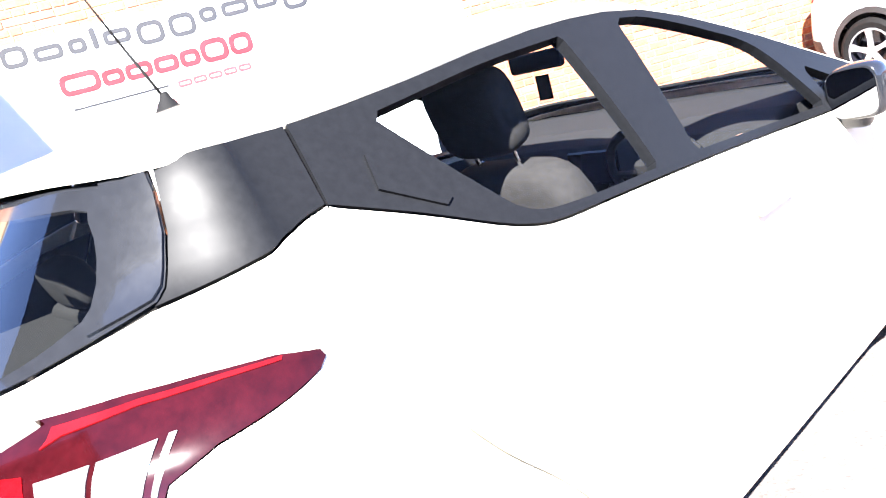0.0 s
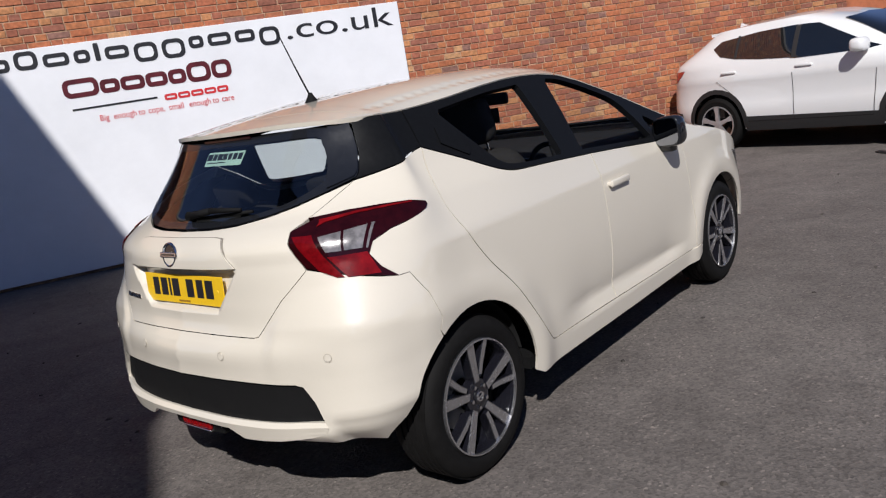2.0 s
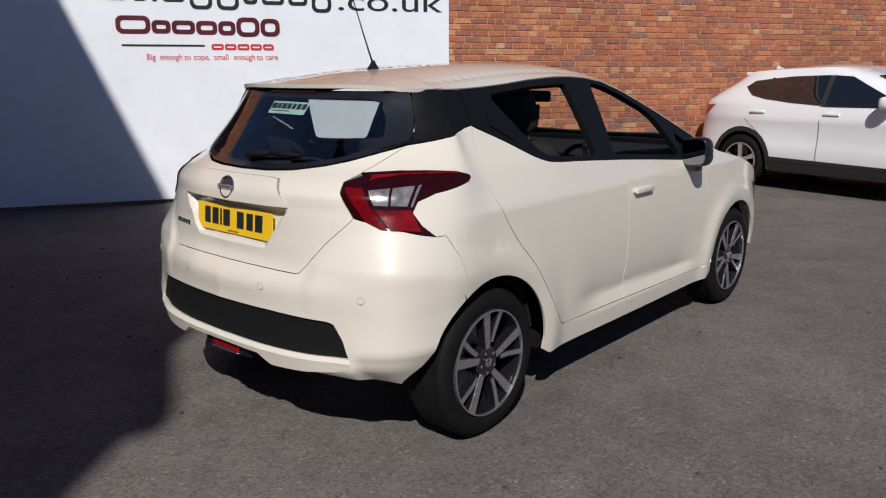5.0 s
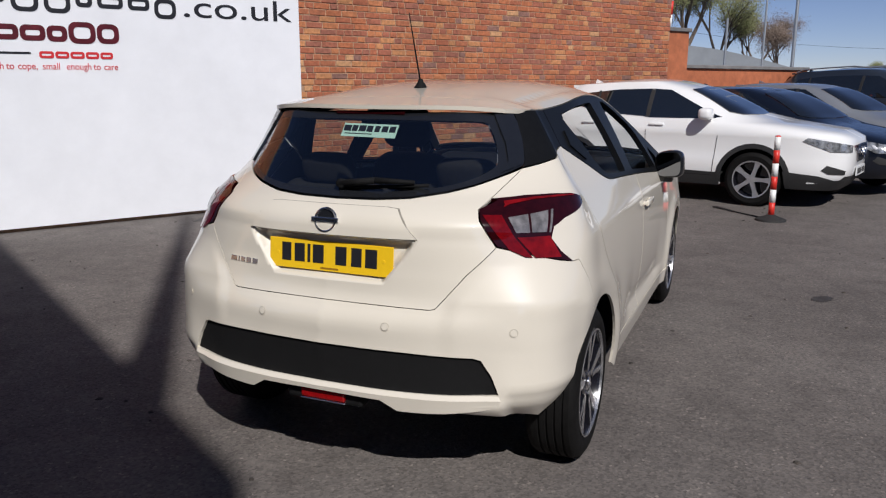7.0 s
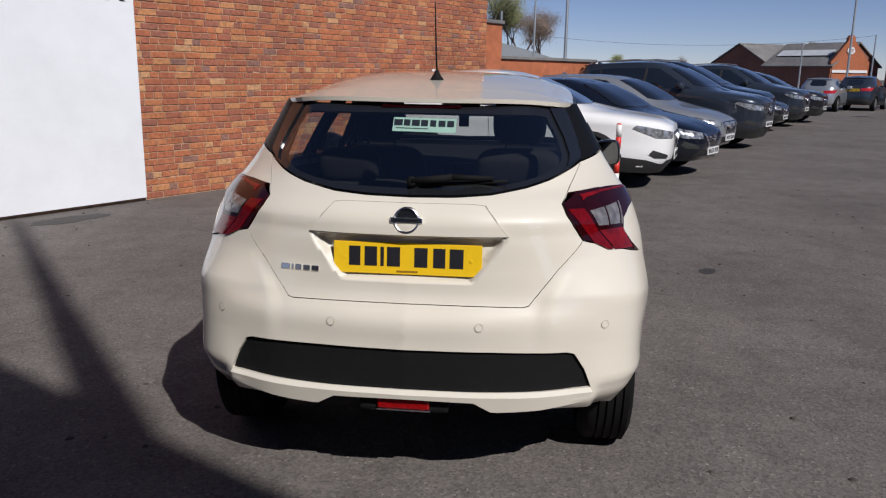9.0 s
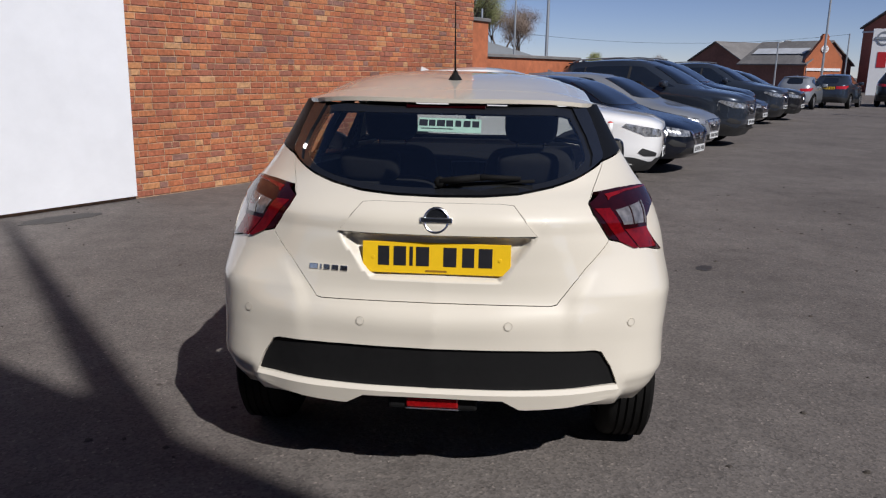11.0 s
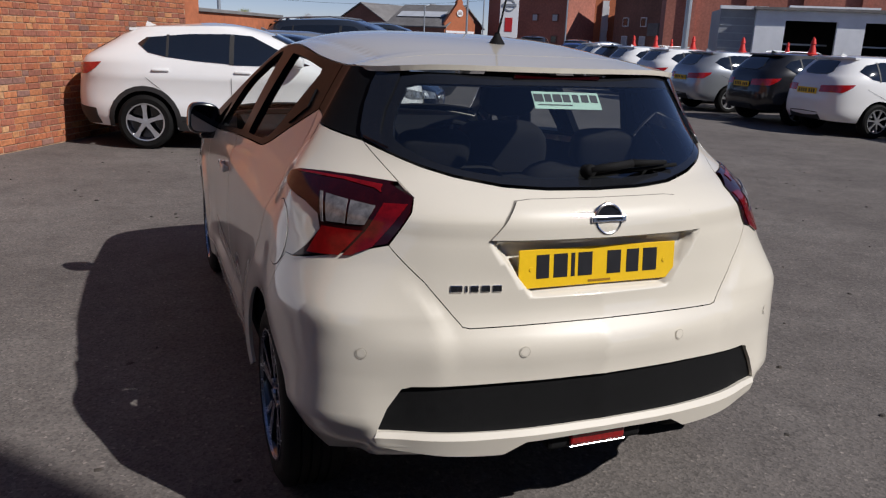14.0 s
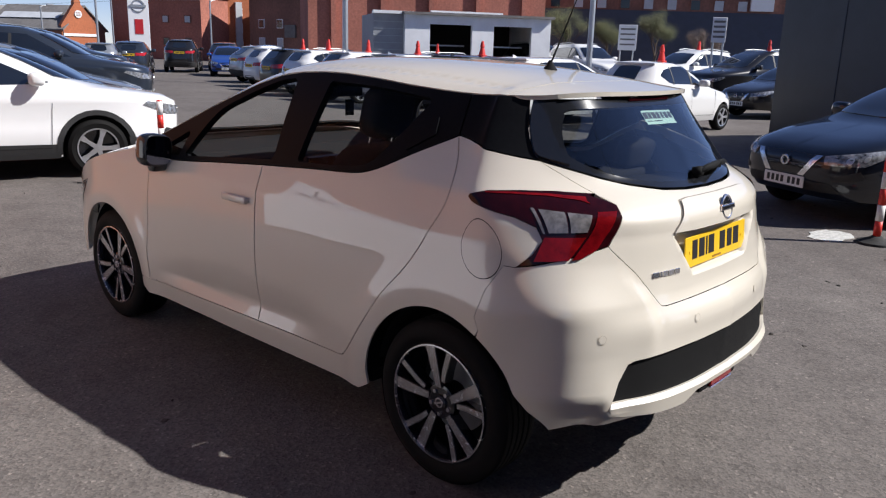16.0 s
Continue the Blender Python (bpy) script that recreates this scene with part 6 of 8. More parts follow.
# shaded works front: the shade is put into the dark brick colour
m, w = spanning(36.6, 71, 33.1, 77, 1.1)
shaded = thing("shaded_works", "brick works front with small windows, its shade put into dark brick", "building", m)
part("wall", box((w / 2, 4, 3.5), (w, 8, 7.0)), DARK_BRICK, shaded)
for x in (w * 0.25, w * 0.6):
    for z in (1.7, 3.2):
        window_unit(shaded, x, z, 0.6, 0.6, 0.0, WINDOW_PALE if z < 2 else WINDOW_DARK, SIGN_WHITE)
part("shop_sign", box((w * 0.8, -0.1, 2.6), (1.3, 0.15, 1.0)), SLATE, shaded)
# long red works behind the garage
m, w = spanning(53.4, 54, 36.6, 51, 0.88)
red_works = thing("red_works", "long tall plain red brick works wall", "building", m)
part("wall", box((w / 2, 4.5, 3.6), (w, 9, 7.2)), FAR_BRICK, red_works)
for k in range(5):
    part("buttress", box((w * (0.1 + 0.2 * k), -0.15, 3.6), (0.35, 0.3, 7.2)), FAR_BRICK, red_works)
# pale garage with two dark doorways
m, w = spanning(53.2, 34.4, 42.65, 32.8)
garage = thing("valeting_garage", "pale grey clad garage with two open dark doorways", "building", m)
h = 2.95
d0, d1, d2, d3 = w * 0.166, w * 0.45, w * 0.60, w * 0.865
for x0, x1 in ((0, d0), (d1, d2), (d3, w)):
    part("wall", box(((x0 + x1) / 2, 0.1, h / 2), (x1 - x0, 0.2, h)), WHITE_CLADDING, garage)
for x0, x1 in ((d0, d1), (d2, d3)):
    part("door_head", box(((x0 + x1) / 2, 0.1, h - 0.18), (x1 - x0, 0.2, 0.36)), WHITE_CLADDING, garage)
    part("door_rail", box(((x0 + x1) / 2, 1.2, 1.75), (x1 - x0, 0.06, 0.06)), STEEL, garage)
# near-black back wall: the garage's inner shade is put into its colour
part("back_wall", box((w / 2, 5.0, h / 2), (w, 0.2, h)), INTERIOR_SHADE, garage)
for x in (0.1, w - 0.1):
    part("side_wall", box((x, 2.55, h / 2), (0.2, 4.7, h)), WHITE_CLADDING, garage)
part("roof", box((w / 2, 2.5, h + 0.05), (w + 0.2, 5.4, 0.10)), SLATE, garage)
part("side_bay", box((-0.63, 1.9, h / 2), (1.26, 3.2, h)), material("grey_shutter", (0.30, 0.31, 0.33), 0.6, spread=0.1, scale=3), garage, "grey shuttered bay")
part("bay_fascia", box((-0.45, 0.25, h + 0.06), (1.7, 0.3, 0.12)), WHITE_CLADDING, garage)
part("fascia", box((w * 0.45, 0.9, h + 0.16), (w * 0.5, 0.2, 0.12)), WHITE_CLADDING, garage)
for k in range(9):
    part("shutter_rib", box((-0.63, 0.29, 0.4 + 0.28 * k), (1.2, 0.03, 0.03)), STEEL, garage)
# navy office with an upper brick storey and a row of windows
m, w = spanning(75.0, 66, 53.4, 60, 0.86)
office = thing("navy_office", "long navy-clad office with a dark brick upper storey and windows", "building", m)
part("lower_wall", box((w / 2, 4, 2.65), (w, 8, 5.3)), NAVY_CLADDING, office)
part("upper_wall", box((w / 2, 4.05, 6.6), (w, 8, 2.6)), DARK_BRICK, office)
part("parapet", box((w / 2, 4, 8.0), (w + 0.3, 8.3, 0.25)), SLATE, office)
for k in range(14):
    window_unit(office, w * (0.035 + 0.07 * k), 5.8, 0.75, 0.75, 0.05, WINDOW_PALE if k % 3 else WINDOW_DARK, DARK_BRICK)


# poles, lamp posts, signs
def lamp_post(az, far, height, radius=0.09, label="grey steel lamp post", head=True):
    p = polar(az, far)
    t = thing("lamp_post", label, "lamp post", Matrix.Translation(p), "yard lamp posts")
    part("pole", tube((0, 0, 0), (0, 0, height), radius, radius * 0.7, 12), STEEL, t)
    if head:
        part("arm", tube((0, 0, height - 0.05), (0.5, 0, height + 0.1), radius * 0.4, None, 8), STEEL, t)
        part("lamp_head", box((0.65, 0, height + 0.12), (0.45, 0.18, 0.08), None, 0.02), STEEL, t)
    return t


lamp_post(6.2, 31.4, 6.5, 0.07)
lamp_post(3.2, 39.2, 8.0, 0.055)
lamp_post(0.8, 39.1, 4.4, 0.07, "short grey steel post", False)
lamp_post(23.0, 55, 11.0, 0.075)
lamp_post(19.95, 62, 3.7, 0.07)
lamp_post(24.1, 62, 4.3, 0.06, "thin grey steel post", False)
lamp_post(30.0, 50, 4.0, 0.06)
lamp_post(38.35, 32, 7.5, 0.125, "thick grey steel lamp post")
lamp_post(55.25, 24, 7.0, 0.095, "thick grey steel lamp post")
for az, far, w2, h2, z2 in ((58.7, 36, 0.80, 1.1, 2.33), (64.35, 28, 0.46, 0.82, 2.48)):
    m, w = spanning(az + 0.6, far, az - 0.6, far)
    board = thing("notice_board", "white notice board on two thin posts", "sign", m)
    part("panel", box((w / 2, 0, z2), (w2, 0.05, h2), None, 0.01), SIGN_WHITE, board)
    for d in (-0.35 * w2, 0.35 * w2):
        part("post", tube((w / 2 + d, 0.04, 0), (w / 2 + d, 0.04, z2 + h2 / 2), 0.035, None, 8), STEEL, board)
    for k in range(4):
        part("notice_bar", box((w / 2, -0.03, z2 + h2 * (0.33 - 0.2 * k)), (w2 * 0.8, 0.01, 0.07)), SLATE, board)
cable = thing("overhead_cable", "thin black overhead cable", "cable")
ends = polar(-14.0, 64, 8.0), polar(24.1, 62, 4.25)
part("wire", add_path_tube(bmesh.new(), [ends[0].lerp(ends[1], k / 20) - Vector((0, 0, 2.2 * k / 20 * (1 - k / 20) * 4)) for k in range(21)], 0.009, 5), BLACK_RUBBER, cable)
part("wall_sign", box((18.4, -0.2, 6.1), (1.9, 0.3, 1.3)), SIGN_WHITE, office, "blank white sign")


# striped barrier posts
def barrier_post(place, lean=0.0, height=0.93):
    t = thing("barrier_post", "red and white striped barrier post on a black rubber foot", "barrier post", Matrix.Translation(place) @ pose(0, 0, 0, lean, 0, 0), "striped posts")
    part("foot", lathe([(0.0, 0.0), (0.0, 0.165), (0.02, 0.16), (0.05, 0.07), (0.07, 0.04), (0.07, 0.0)], 28, "z"), BLACK_RUBBER, t, smooth=True)
    n = 6
    for k in range(n):
        z0, z1 = 0.06 + (height - 0.06) * k / n, 0.06 + (height - 0.06) * (k + 1) / n
        part("red_band" if k % 2 == 0 else "white_band", tube((0, 0, z0), (0, 0, z1), 0.033, 0.033, 16), RED_CONE if k % 2 == 0 else WHITE_BAND, t, smooth=True)
    part("cap", lathe([(height, 0.033), (height + 0.012, 0.026), (height + 0.018, 0.0)], 16, "z"), RED_CONE, t, smooth=True)
    return t


barrier_post((1.49, 6.33, 0))
barrier_post((4.80, -0.08, 0))
part("chain", add_path_tube(bmesh.new(), [(1.49 - 0.083 * k, 6.33 + 0.086 * k, 0.012) for k in range(9)], 0.008, 6), BLACK_RUBBER, thing("ground_chain", "dark chain lying on the asphalt from the post", "chain"))


# striped pole on the pier
pole_foot = WALL_M @ Vector((10.35, 2.466, -0.32))
striped_pole = thing("striped_pole", "red and white striped pole standing on the brick pier", "pole", Matrix.Translation(pole_foot) @ pose(0, 0, 0, -2, 2, 0))
for k in range(8):
    part("white_band" if k % 2 == 0 else "red_band", tube((0, 0, 0.24 * k), (0, 0, 0.24 * (k + 1)), 0.035, 0.035, 12), WHITE_BAND if k % 2 == 0 else RED_CONE, striped_pole, smooth=True)

# trees beyond the walls
def tree(place, height, spread, seed, leafy, label):
    rnd = random.Random(seed)
    t = thing("tree", label, "tree", Matrix.Translation(place), "background trees")
    bm = bmesh.new()
    tips = []

    def limb(a, d, length, r, depth):
        b = a + d * length
        add_tube(bm, a, b, r, r * 0.6, 6 if depth < 2 else 4, False)
        if depth > 1:
            tips.append(b)
        if depth == 5:
            return
        for _ in range(3 if depth < 3 else 4):
            nd = (d + Vector((rnd.uniform(-1, 1), rnd.uniform(-1, 1), rnd.uniform(-0.1, 0.6))) * 0.75 * spread).normalized()
            limb(a + d * length * rnd.uniform(0.6, 1), nd, length * rnd.uniform(0.55, 0.8), r * 0.55, depth + 1)

    limb(Vector((0, 0, 0)), Vector((0, 0, 1)), height * 0.34, height * 0.022, 0)
    part("trunk", bm, BARK, t)
    P, F = [], []
    for tip in tips:
        for _ in range(46 if leafy else 22):
            c = tip + Vector((rnd.gauss(0, 1), rnd.gauss(0, 1), rnd.gauss(0, 1))) * height * 0.034
            s = height * rnd.uniform(0.0018, 0.0042) if leafy else height * rnd.uniform(0.0010, 0.0022)
            u = Vector((rnd.gauss(0, 1), rnd.gauss(0, 1), rnd.gauss(0, 1))).normalized()
            v = u.orthogonal().normalized()
            k = len(P)
            stretch_u = 1.0 if leafy else 5.0
            P += [tuple(c - u * s * stretch_u), tuple(c + v * s), tuple(c + u * s * stretch_u), tuple(c - v * s)]
            F.append((k, k + 1, k + 2, k + 3))
    me = bpy.data.meshes.new("crown")
    me.from_pydata(P, [], F)
    placed("crown", me, LEAF if leafy else LEAF_DRY, t)
    return t


for k, (az, far, hh, leafy) in enumerate(((-3.0, 52, 12.0, True), (-6.4, 54, 11.5, False), (-1.2, 60, 10.0, True), (1.2, 62, 8.0, False), (2.8, 58, 7.0, False), (-9.0, 56, 12.0, True), (7.2, 95, 4.6, True), (11.8, 100, 4.2, False),
                                       (54.9, 52, 4.6, True), (58.0, 53, 4.6, True), (61.2, 54, 4.8, True), (64.2, 54, 3.8, False))):
    tree(polar(az, far), hh, 1.7 if far > 90 else 1.0, 40 + k, leafy, "leafy spring tree beyond the car park" if leafy else "bare-twigged tree beyond the car park")

# worn white paint on the asphalt by the post
bm = bmesh.new()
rnd = random.Random(8)
add_prism(bm, [(4.80 + (0.30 + rnd.uniform(-0.05, 0.05)) * math.cos(radians(a)), 0.30 + (0.17 + rnd.uniform(-0.03, 0.03)) * math.sin(radians(a))) for a in range(0, 360, 15)], 0.004, Matrix.Translation((0, 0, 0.001)))
part("mark", bm, material("worn_white_paint", (0.5, 0.5, 0.48), 0.8, spread=0.3, scale=25), thing("paint_mark", "worn white paint patch on the asphalt beside the post", "marking"))

# litter of small stones and leaf bits on the asphalt
rnd = random.Random(21)
P, F = [], []
for k in range(260):
    x, y = rnd.uniform(-6.0, 7.0), rnd.uniform(-3.5, 9.0)
    r, base = rnd.uniform(0.006, 0.02), len(P)
    n = rnd.randrange(4, 7)
    for z, q in ((0.0, 1.0), (rnd.uniform(0.004, 0.010), 0.55)):
        P += [(x + r * q * math.cos(6.283 * j / n) * rnd.uniform(0.7, 1.4), y + r * q * math.sin(6.283 * j / n) * rnd.uniform(0.7, 1.4), z) for j in range(n)]
    F.append(tuple(base + n + j for j in range(n)))
    F += [(base + j, base + (j + 1) % n, base + n + (j + 1) % n, base + n + j) for j in range(n)]
me = bpy.data.meshes.new("ground_litter")
me.from_pydata(P, [], F)
tagged(placed("ground_litter", me, material("dark_grit", (0.05, 0.042, 0.036), 0.9, spread=0.5, scale=3)), "small dark stones and leaf bits scattered on the asphalt", "litter", kind="stuff")


def oil_patch(x, y, rx_, ry_, seed):
    rnd_p = random.Random(seed)
    pts = []
    for a in range(0, 360, 12):
        r = 1 + rnd_p.uniform(-0.16, 0.16)
        q = yard(rx_ * r * math.cos(radians(a)), ry_ * r * math.sin(radians(a)))
        pts.append((x + q.x, y + q.y))
    t = thing("oil_stain", "dark oil stain on the asphalt", "stain", group="oil stains")
    part("stain", prism(pts, 0.002, Matrix.Translation((0, 0, 0.001))), OIL, t)


OIL = material("oily_asphalt", (0.042, 0.037, 0.035), 0.7, spread=0.3, scale=20, bump=0.2, bump_scale=150)
oil_patch(1.87, 2.99, 0.10, 0.06, 3)
oil_patch(-4.17, 4.08, 0.42, 0.16, 5)

# ---- parked cars ----
PRIVACY = material("dark_car_glass", (0.008, 0.010, 0.012), 0.04, spec=0.6, coat=1.0, coat_ior=1.9, spread=0.1, scale=3)
SILVER_RIM = material("silver_alloy", (0.58, 0.58, 0.6), 0.3, metal=0.8, spread=0.08, scale=40)
HEADLAMP = material("clear_headlamp", (0.30, 0.31, 0.33), 0.18, metal=0.45, coat=1.0, spread=0.85, scale=14)
TAIL_RED = material("red_tail_lamp", (0.42, 0.012, 0.014), 0.12, coat=1.0, spread=0.25, scale=20)
CLADDING_BLACK = material("unpainted_black_plastic", (0.02, 0.02, 0.021), 0.6, spread=0.15, scale=40, bump=0.15, bump_scale=400)
PAINTS = {}


def paint(name, colour, metal=0.0):
    if name not in PAINTS:
        PAINTS[name] = material(name, colour, 0.3, metal=metal, coat=1.0, spread=0.02, scale=200, spec=0.2, coat_ior=1.55)
    return PAINTS[name]


class Shell:
    """A car's outer skin: at every height a rounded outline, sampled from the middle of the tail (s = 0) round to the nose (s = 1)."""

    def __init__(self, length, width, height, tail_prof, nose_prof, width_prof, power=4.6, fall=0.0, belt=1.0):
        self.n, self.zs = 160, np.linspace(0.2, height - 0.04, 90)
        zt, ot = zip(*tail_prof)
        zn, on = zip(*nose_prof)
        zw, ow = zip(*width_prof)
        p = np.linspace(0, math.pi, 1200)
        c, s = -np.cos(p), np.sin(p)
        ey, ex = np.sign(c) * np.abs(c) ** (2 / power), np.abs(s) ** (2 / power)
        d = np.concatenate([[0], np.cumsum(np.hypot(np.diff(ey) * length / 2, np.diff(ex) * width / 2))])
        pick = np.interp(np.linspace(0, d[-1], self.n), d, p)
        c, s = -np.cos(pick), np.sin(pick)
        ey, ex = np.sign(c) * np.abs(c) ** (2 / power), np.abs(s) ** (2 / power)
        y0, y1 = hermite(zt, ot, self.zs), length - hermite(zn, on, self.zs)
        hw = hermite(zw, ow, self.zs) * width / 2
        self.table = np.zeros((self.n, len(self.zs), 3))
        self.table[:, :, 0] = ex[:, None] * hw[None]
        self.table[:, :, 1] = (y0 + y1)[None] / 2 + ey[:, None] * (y1 - y0)[None] / 2
        self.length, self.fall = length, fall
        share = np.clip((self.zs - belt) / (height - belt), 0, 1)[None]
        self.table[:, :, 2] = self.zs[None] - self.drop(self.table[:, :, 1]) * share
        n = np.cross(np.gradient(self.table, axis=0), np.gradient(self.table, axis=1))
        self.normals = n / np.maximum(np.linalg.norm(n, axis=2), 1e-9)[:, :, None]
        self.length, self.width, self.height = length, width, height

    def drop(self, y):
        """How far the roofline has fallen at y on its way to the tail."""
        return self.fall * np.clip(1 - y / (0.45 * self.length), 0, 1) ** 1.5

    def _at(self, table, s, z):
        i = np.clip(s * (self.n - 1), 0, self.n - 1.001)
        j = np.clip((z - self.zs[0]) / (self.zs[1] - self.zs[0]), 0, len(self.zs) - 1.001)
        i0, j0 = i.astype(int), j.astype(int)
        u, v = (i - i0)[:, None], (j - j0)[:, None]
        return (table[i0, j0] * (1 - u) + table[i0 + 1, j0] * u) * (1 - v) + (table[i0, j0 + 1] * (1 - u) + table[i0 + 1, j0 + 1] * u) * v

    def skin(self, uv):
        uv = np.asarray(uv, float)
        sign = np.where((uv[:, 0] < 0) | (uv[:, 0] > self.length * 3), -1.0, 1.0)[:, None]
        over = uv[:, 0] > self.length * 3
        s = np.where(over, 6 * self.length - uv[:, 0], np.abs(uv[:, 0])) / (3 * self.length)
        flip = np.concatenate([sign, np.ones_like(sign), np.ones_like(sign)], 1)
        p, n = self._at(self.table, s, uv[:, 1]) * flip, self._at(self.normals, s, uv[:, 1]) * flip
        return p, n / np.linalg.norm(n, axis=1)[:, None]

    def col(self, z, axis):
        j = float(np.clip((z - self.zs[0]) / (self.zs[1] - self.zs[0]), 0, len(self.zs) - 1.001))
        return self.table[:, int(j), axis] * (1 - j % 1) + self.table[:, int(j) + 1, axis] * (j % 1)

    def flank(self, pts):
        out = []
        for y, z in pts:
            out.append((float(np.interp(y, np.maximum.accumulate(self.col(z, 1)), np.linspace(0, 3 * self.length, self.n))), z))
        return out

    def tail(self, pts):
        out = []
        for x, z in pts:
            half = self.col(z, 0)[: self.n // 2]
            out.append((math.copysign(float(np.interp(abs(x), np.maximum.accumulate(half), np.linspace(0, 1.5 * self.length, self.n)[: len(half)] * 1.0)), x), z))
        return [(s * ((self.n // 2) / (self.n / 2)), z) for s, z in out]

    def nose(self, pts):
        out = []
        for x, z in pts:
            half = self.col(z, 0)[::-1][: self.n // 2]
            s = float(np.interp(abs(x), np.maximum.accumulate(half), np.linspace(0, 3 * self.length, self.n)[: len(half)]))
            out.append((3 * self.length + math.copysign(s, -x), z))
        return out


def rows(pairs, k):
    return [(z * k, o) for z, o in pairs]


KINDS = {
    "hatch": dict(tail=((0.2, 0.16), (0.33, 0.04), (0.55, 0.0), (0.75, 0.02), (0.95, 0.075), (1.05, 0.12), (1.15, 0.22), (1.3, 0.36), (1.42, 0.50)),
                  nose=((0.2, 0.16), (0.36, 0.03), (0.55, 0.0), (0.68, 0.04), (0.76, 0.16), (0.84, 0.42), (0.90, 0.72), (0.96, 1.05), (1.0, 1.16), (1.1, 1.34), (1.25, 1.64), (1.36, 1.93), (1.42, 2.2)),
                  width=((0.2, 0.92), (0.35, 0.985), (0.6, 1.0), (0.8, 0.99), (0.95, 0.955), (1.02, 0.93), (1.25, 0.80), (1.42, 0.66)), ref=1.46, belt=(1.03, 0.96), top=1.36),
    "suv": dict(tail=((0.2, 0.16), (0.4, 0.03), (0.6, 0.0), (0.85, 0.025), (1.05, 0.06), (1.15, 0.12), (1.26, 0.27), (1.40, 0.47), (1.5, 0.60), (1.56, 0.70)),
                nose=((0.2, 0.18), (0.4, 0.03), (0.6, 0.0), (0.80, 0.01), (0.895, 0.045), (0.95, 0.15), (0.99, 0.36), (1.035, 0.70), (1.075, 1.02), (1.12, 1.18), (1.22, 1.38), (1.38, 1.72), (1.50, 2.04), (1.56, 2.3)),
                width=((0.2, 0.93), (0.4, 0.992), (0.52, 1.0), (0.68, 0.984), (0.84, 0.986), (0.95, 0.99), (1.0, 0.974), (1.12, 0.93), (1.35, 0.81), (1.56, 0.68)), ref=1.60, belt=(1.11, 1.075), top=1.46, fall=0.12),
}


def outline_both(pts, full):
    """A closed outline across the middle from its one half."""
    return [*pts, *[(full - s, z) for s, z in pts[::-1]]]


def car_wheel(radius, rim, width=0.2, spokes=5, dark=False):
    w = new("wheel")
    w.empty_display_size = 0.1
    h = width / 2
    part("tyre", lathe([(-h + 0.01, rim), (-h, radius * 0.86), (-h + 0.02, radius - 0.01), (-h + 0.045, radius), (h - 0.045, radius), (h - 0.02, radius - 0.01), (h, radius * 0.86), (h - 0.01, rim)], 40, "x"), TYRE, w, smooth=True)
    part("rim", lathe([(h - 0.012, rim + 0.004), (h - 0.006, rim - 0.006), (h - 0.03, rim - 0.018), (-0.02, rim - 0.03), (-0.03, 0.0)], 36, "x"), RIM_BLACK, w, smooth=True)
    part("rim_lip", lathe([(h - 0.014, rim + 0.006), (h - 0.001, rim + 0.002), (h - 0.004, rim - 0.012)], 40, "x"), SILVER_RIM, w, smooth=True)
    for k in range(spokes):
        a = 360 / spokes * k
        wide = 0.05 if spokes <= 5 else 0.032
        outline = [(0.03, -wide * 0.55), (rim * 0.6, -wide * 0.42), (rim * 0.985, -wide * 0.75), (rim * 0.985, wide * 0.75), (rim * 0.6, wide * 0.42), (0.03, wide * 0.55)]
        turn = Matrix.Translation((h - 0.035, 0, 0)) @ Matrix.Rotation(radians(a), 4, "X") @ Matrix(((0, 0, 1, 0), (1, 0, 0, 0), (0, 1, 0, 0), (0, 0, 0, 1)))
        part("spoke", prism(outline, 0.026, turn), RIM_BLACK if dark else SILVER_RIM, w)
    part("hub_cap", lathe([(h - 0.03, 0.05), (h - 0.008, 0.042), (h - 0.006, 0.0)], 20, "x"), SILVER_RIM, w, smooth=True)
    return w


def strip(shell, pts, width=0.006, lift=0.0015):
    """A thin dark shut line along points on the flank."""
    pts = np.array([p for p in smooth_poly(pts, 0.06)])
    d = np.gradient(pts, axis=0)
    d /= np.maximum(np.linalg.norm(d, axis=1), 1e-9)[:, None]
    n = np.stack([-d[:, 1], d[:, 0]], 1) * np.array([3.0, 1.0]) ** 0
    sc = np.array([3.0 * shell.length / (shell.length + shell.width), 1.0])
    return np.concatenate([pts + n * width / 2 * sc, (pts - n * width / 2 * sc)[::-1]])


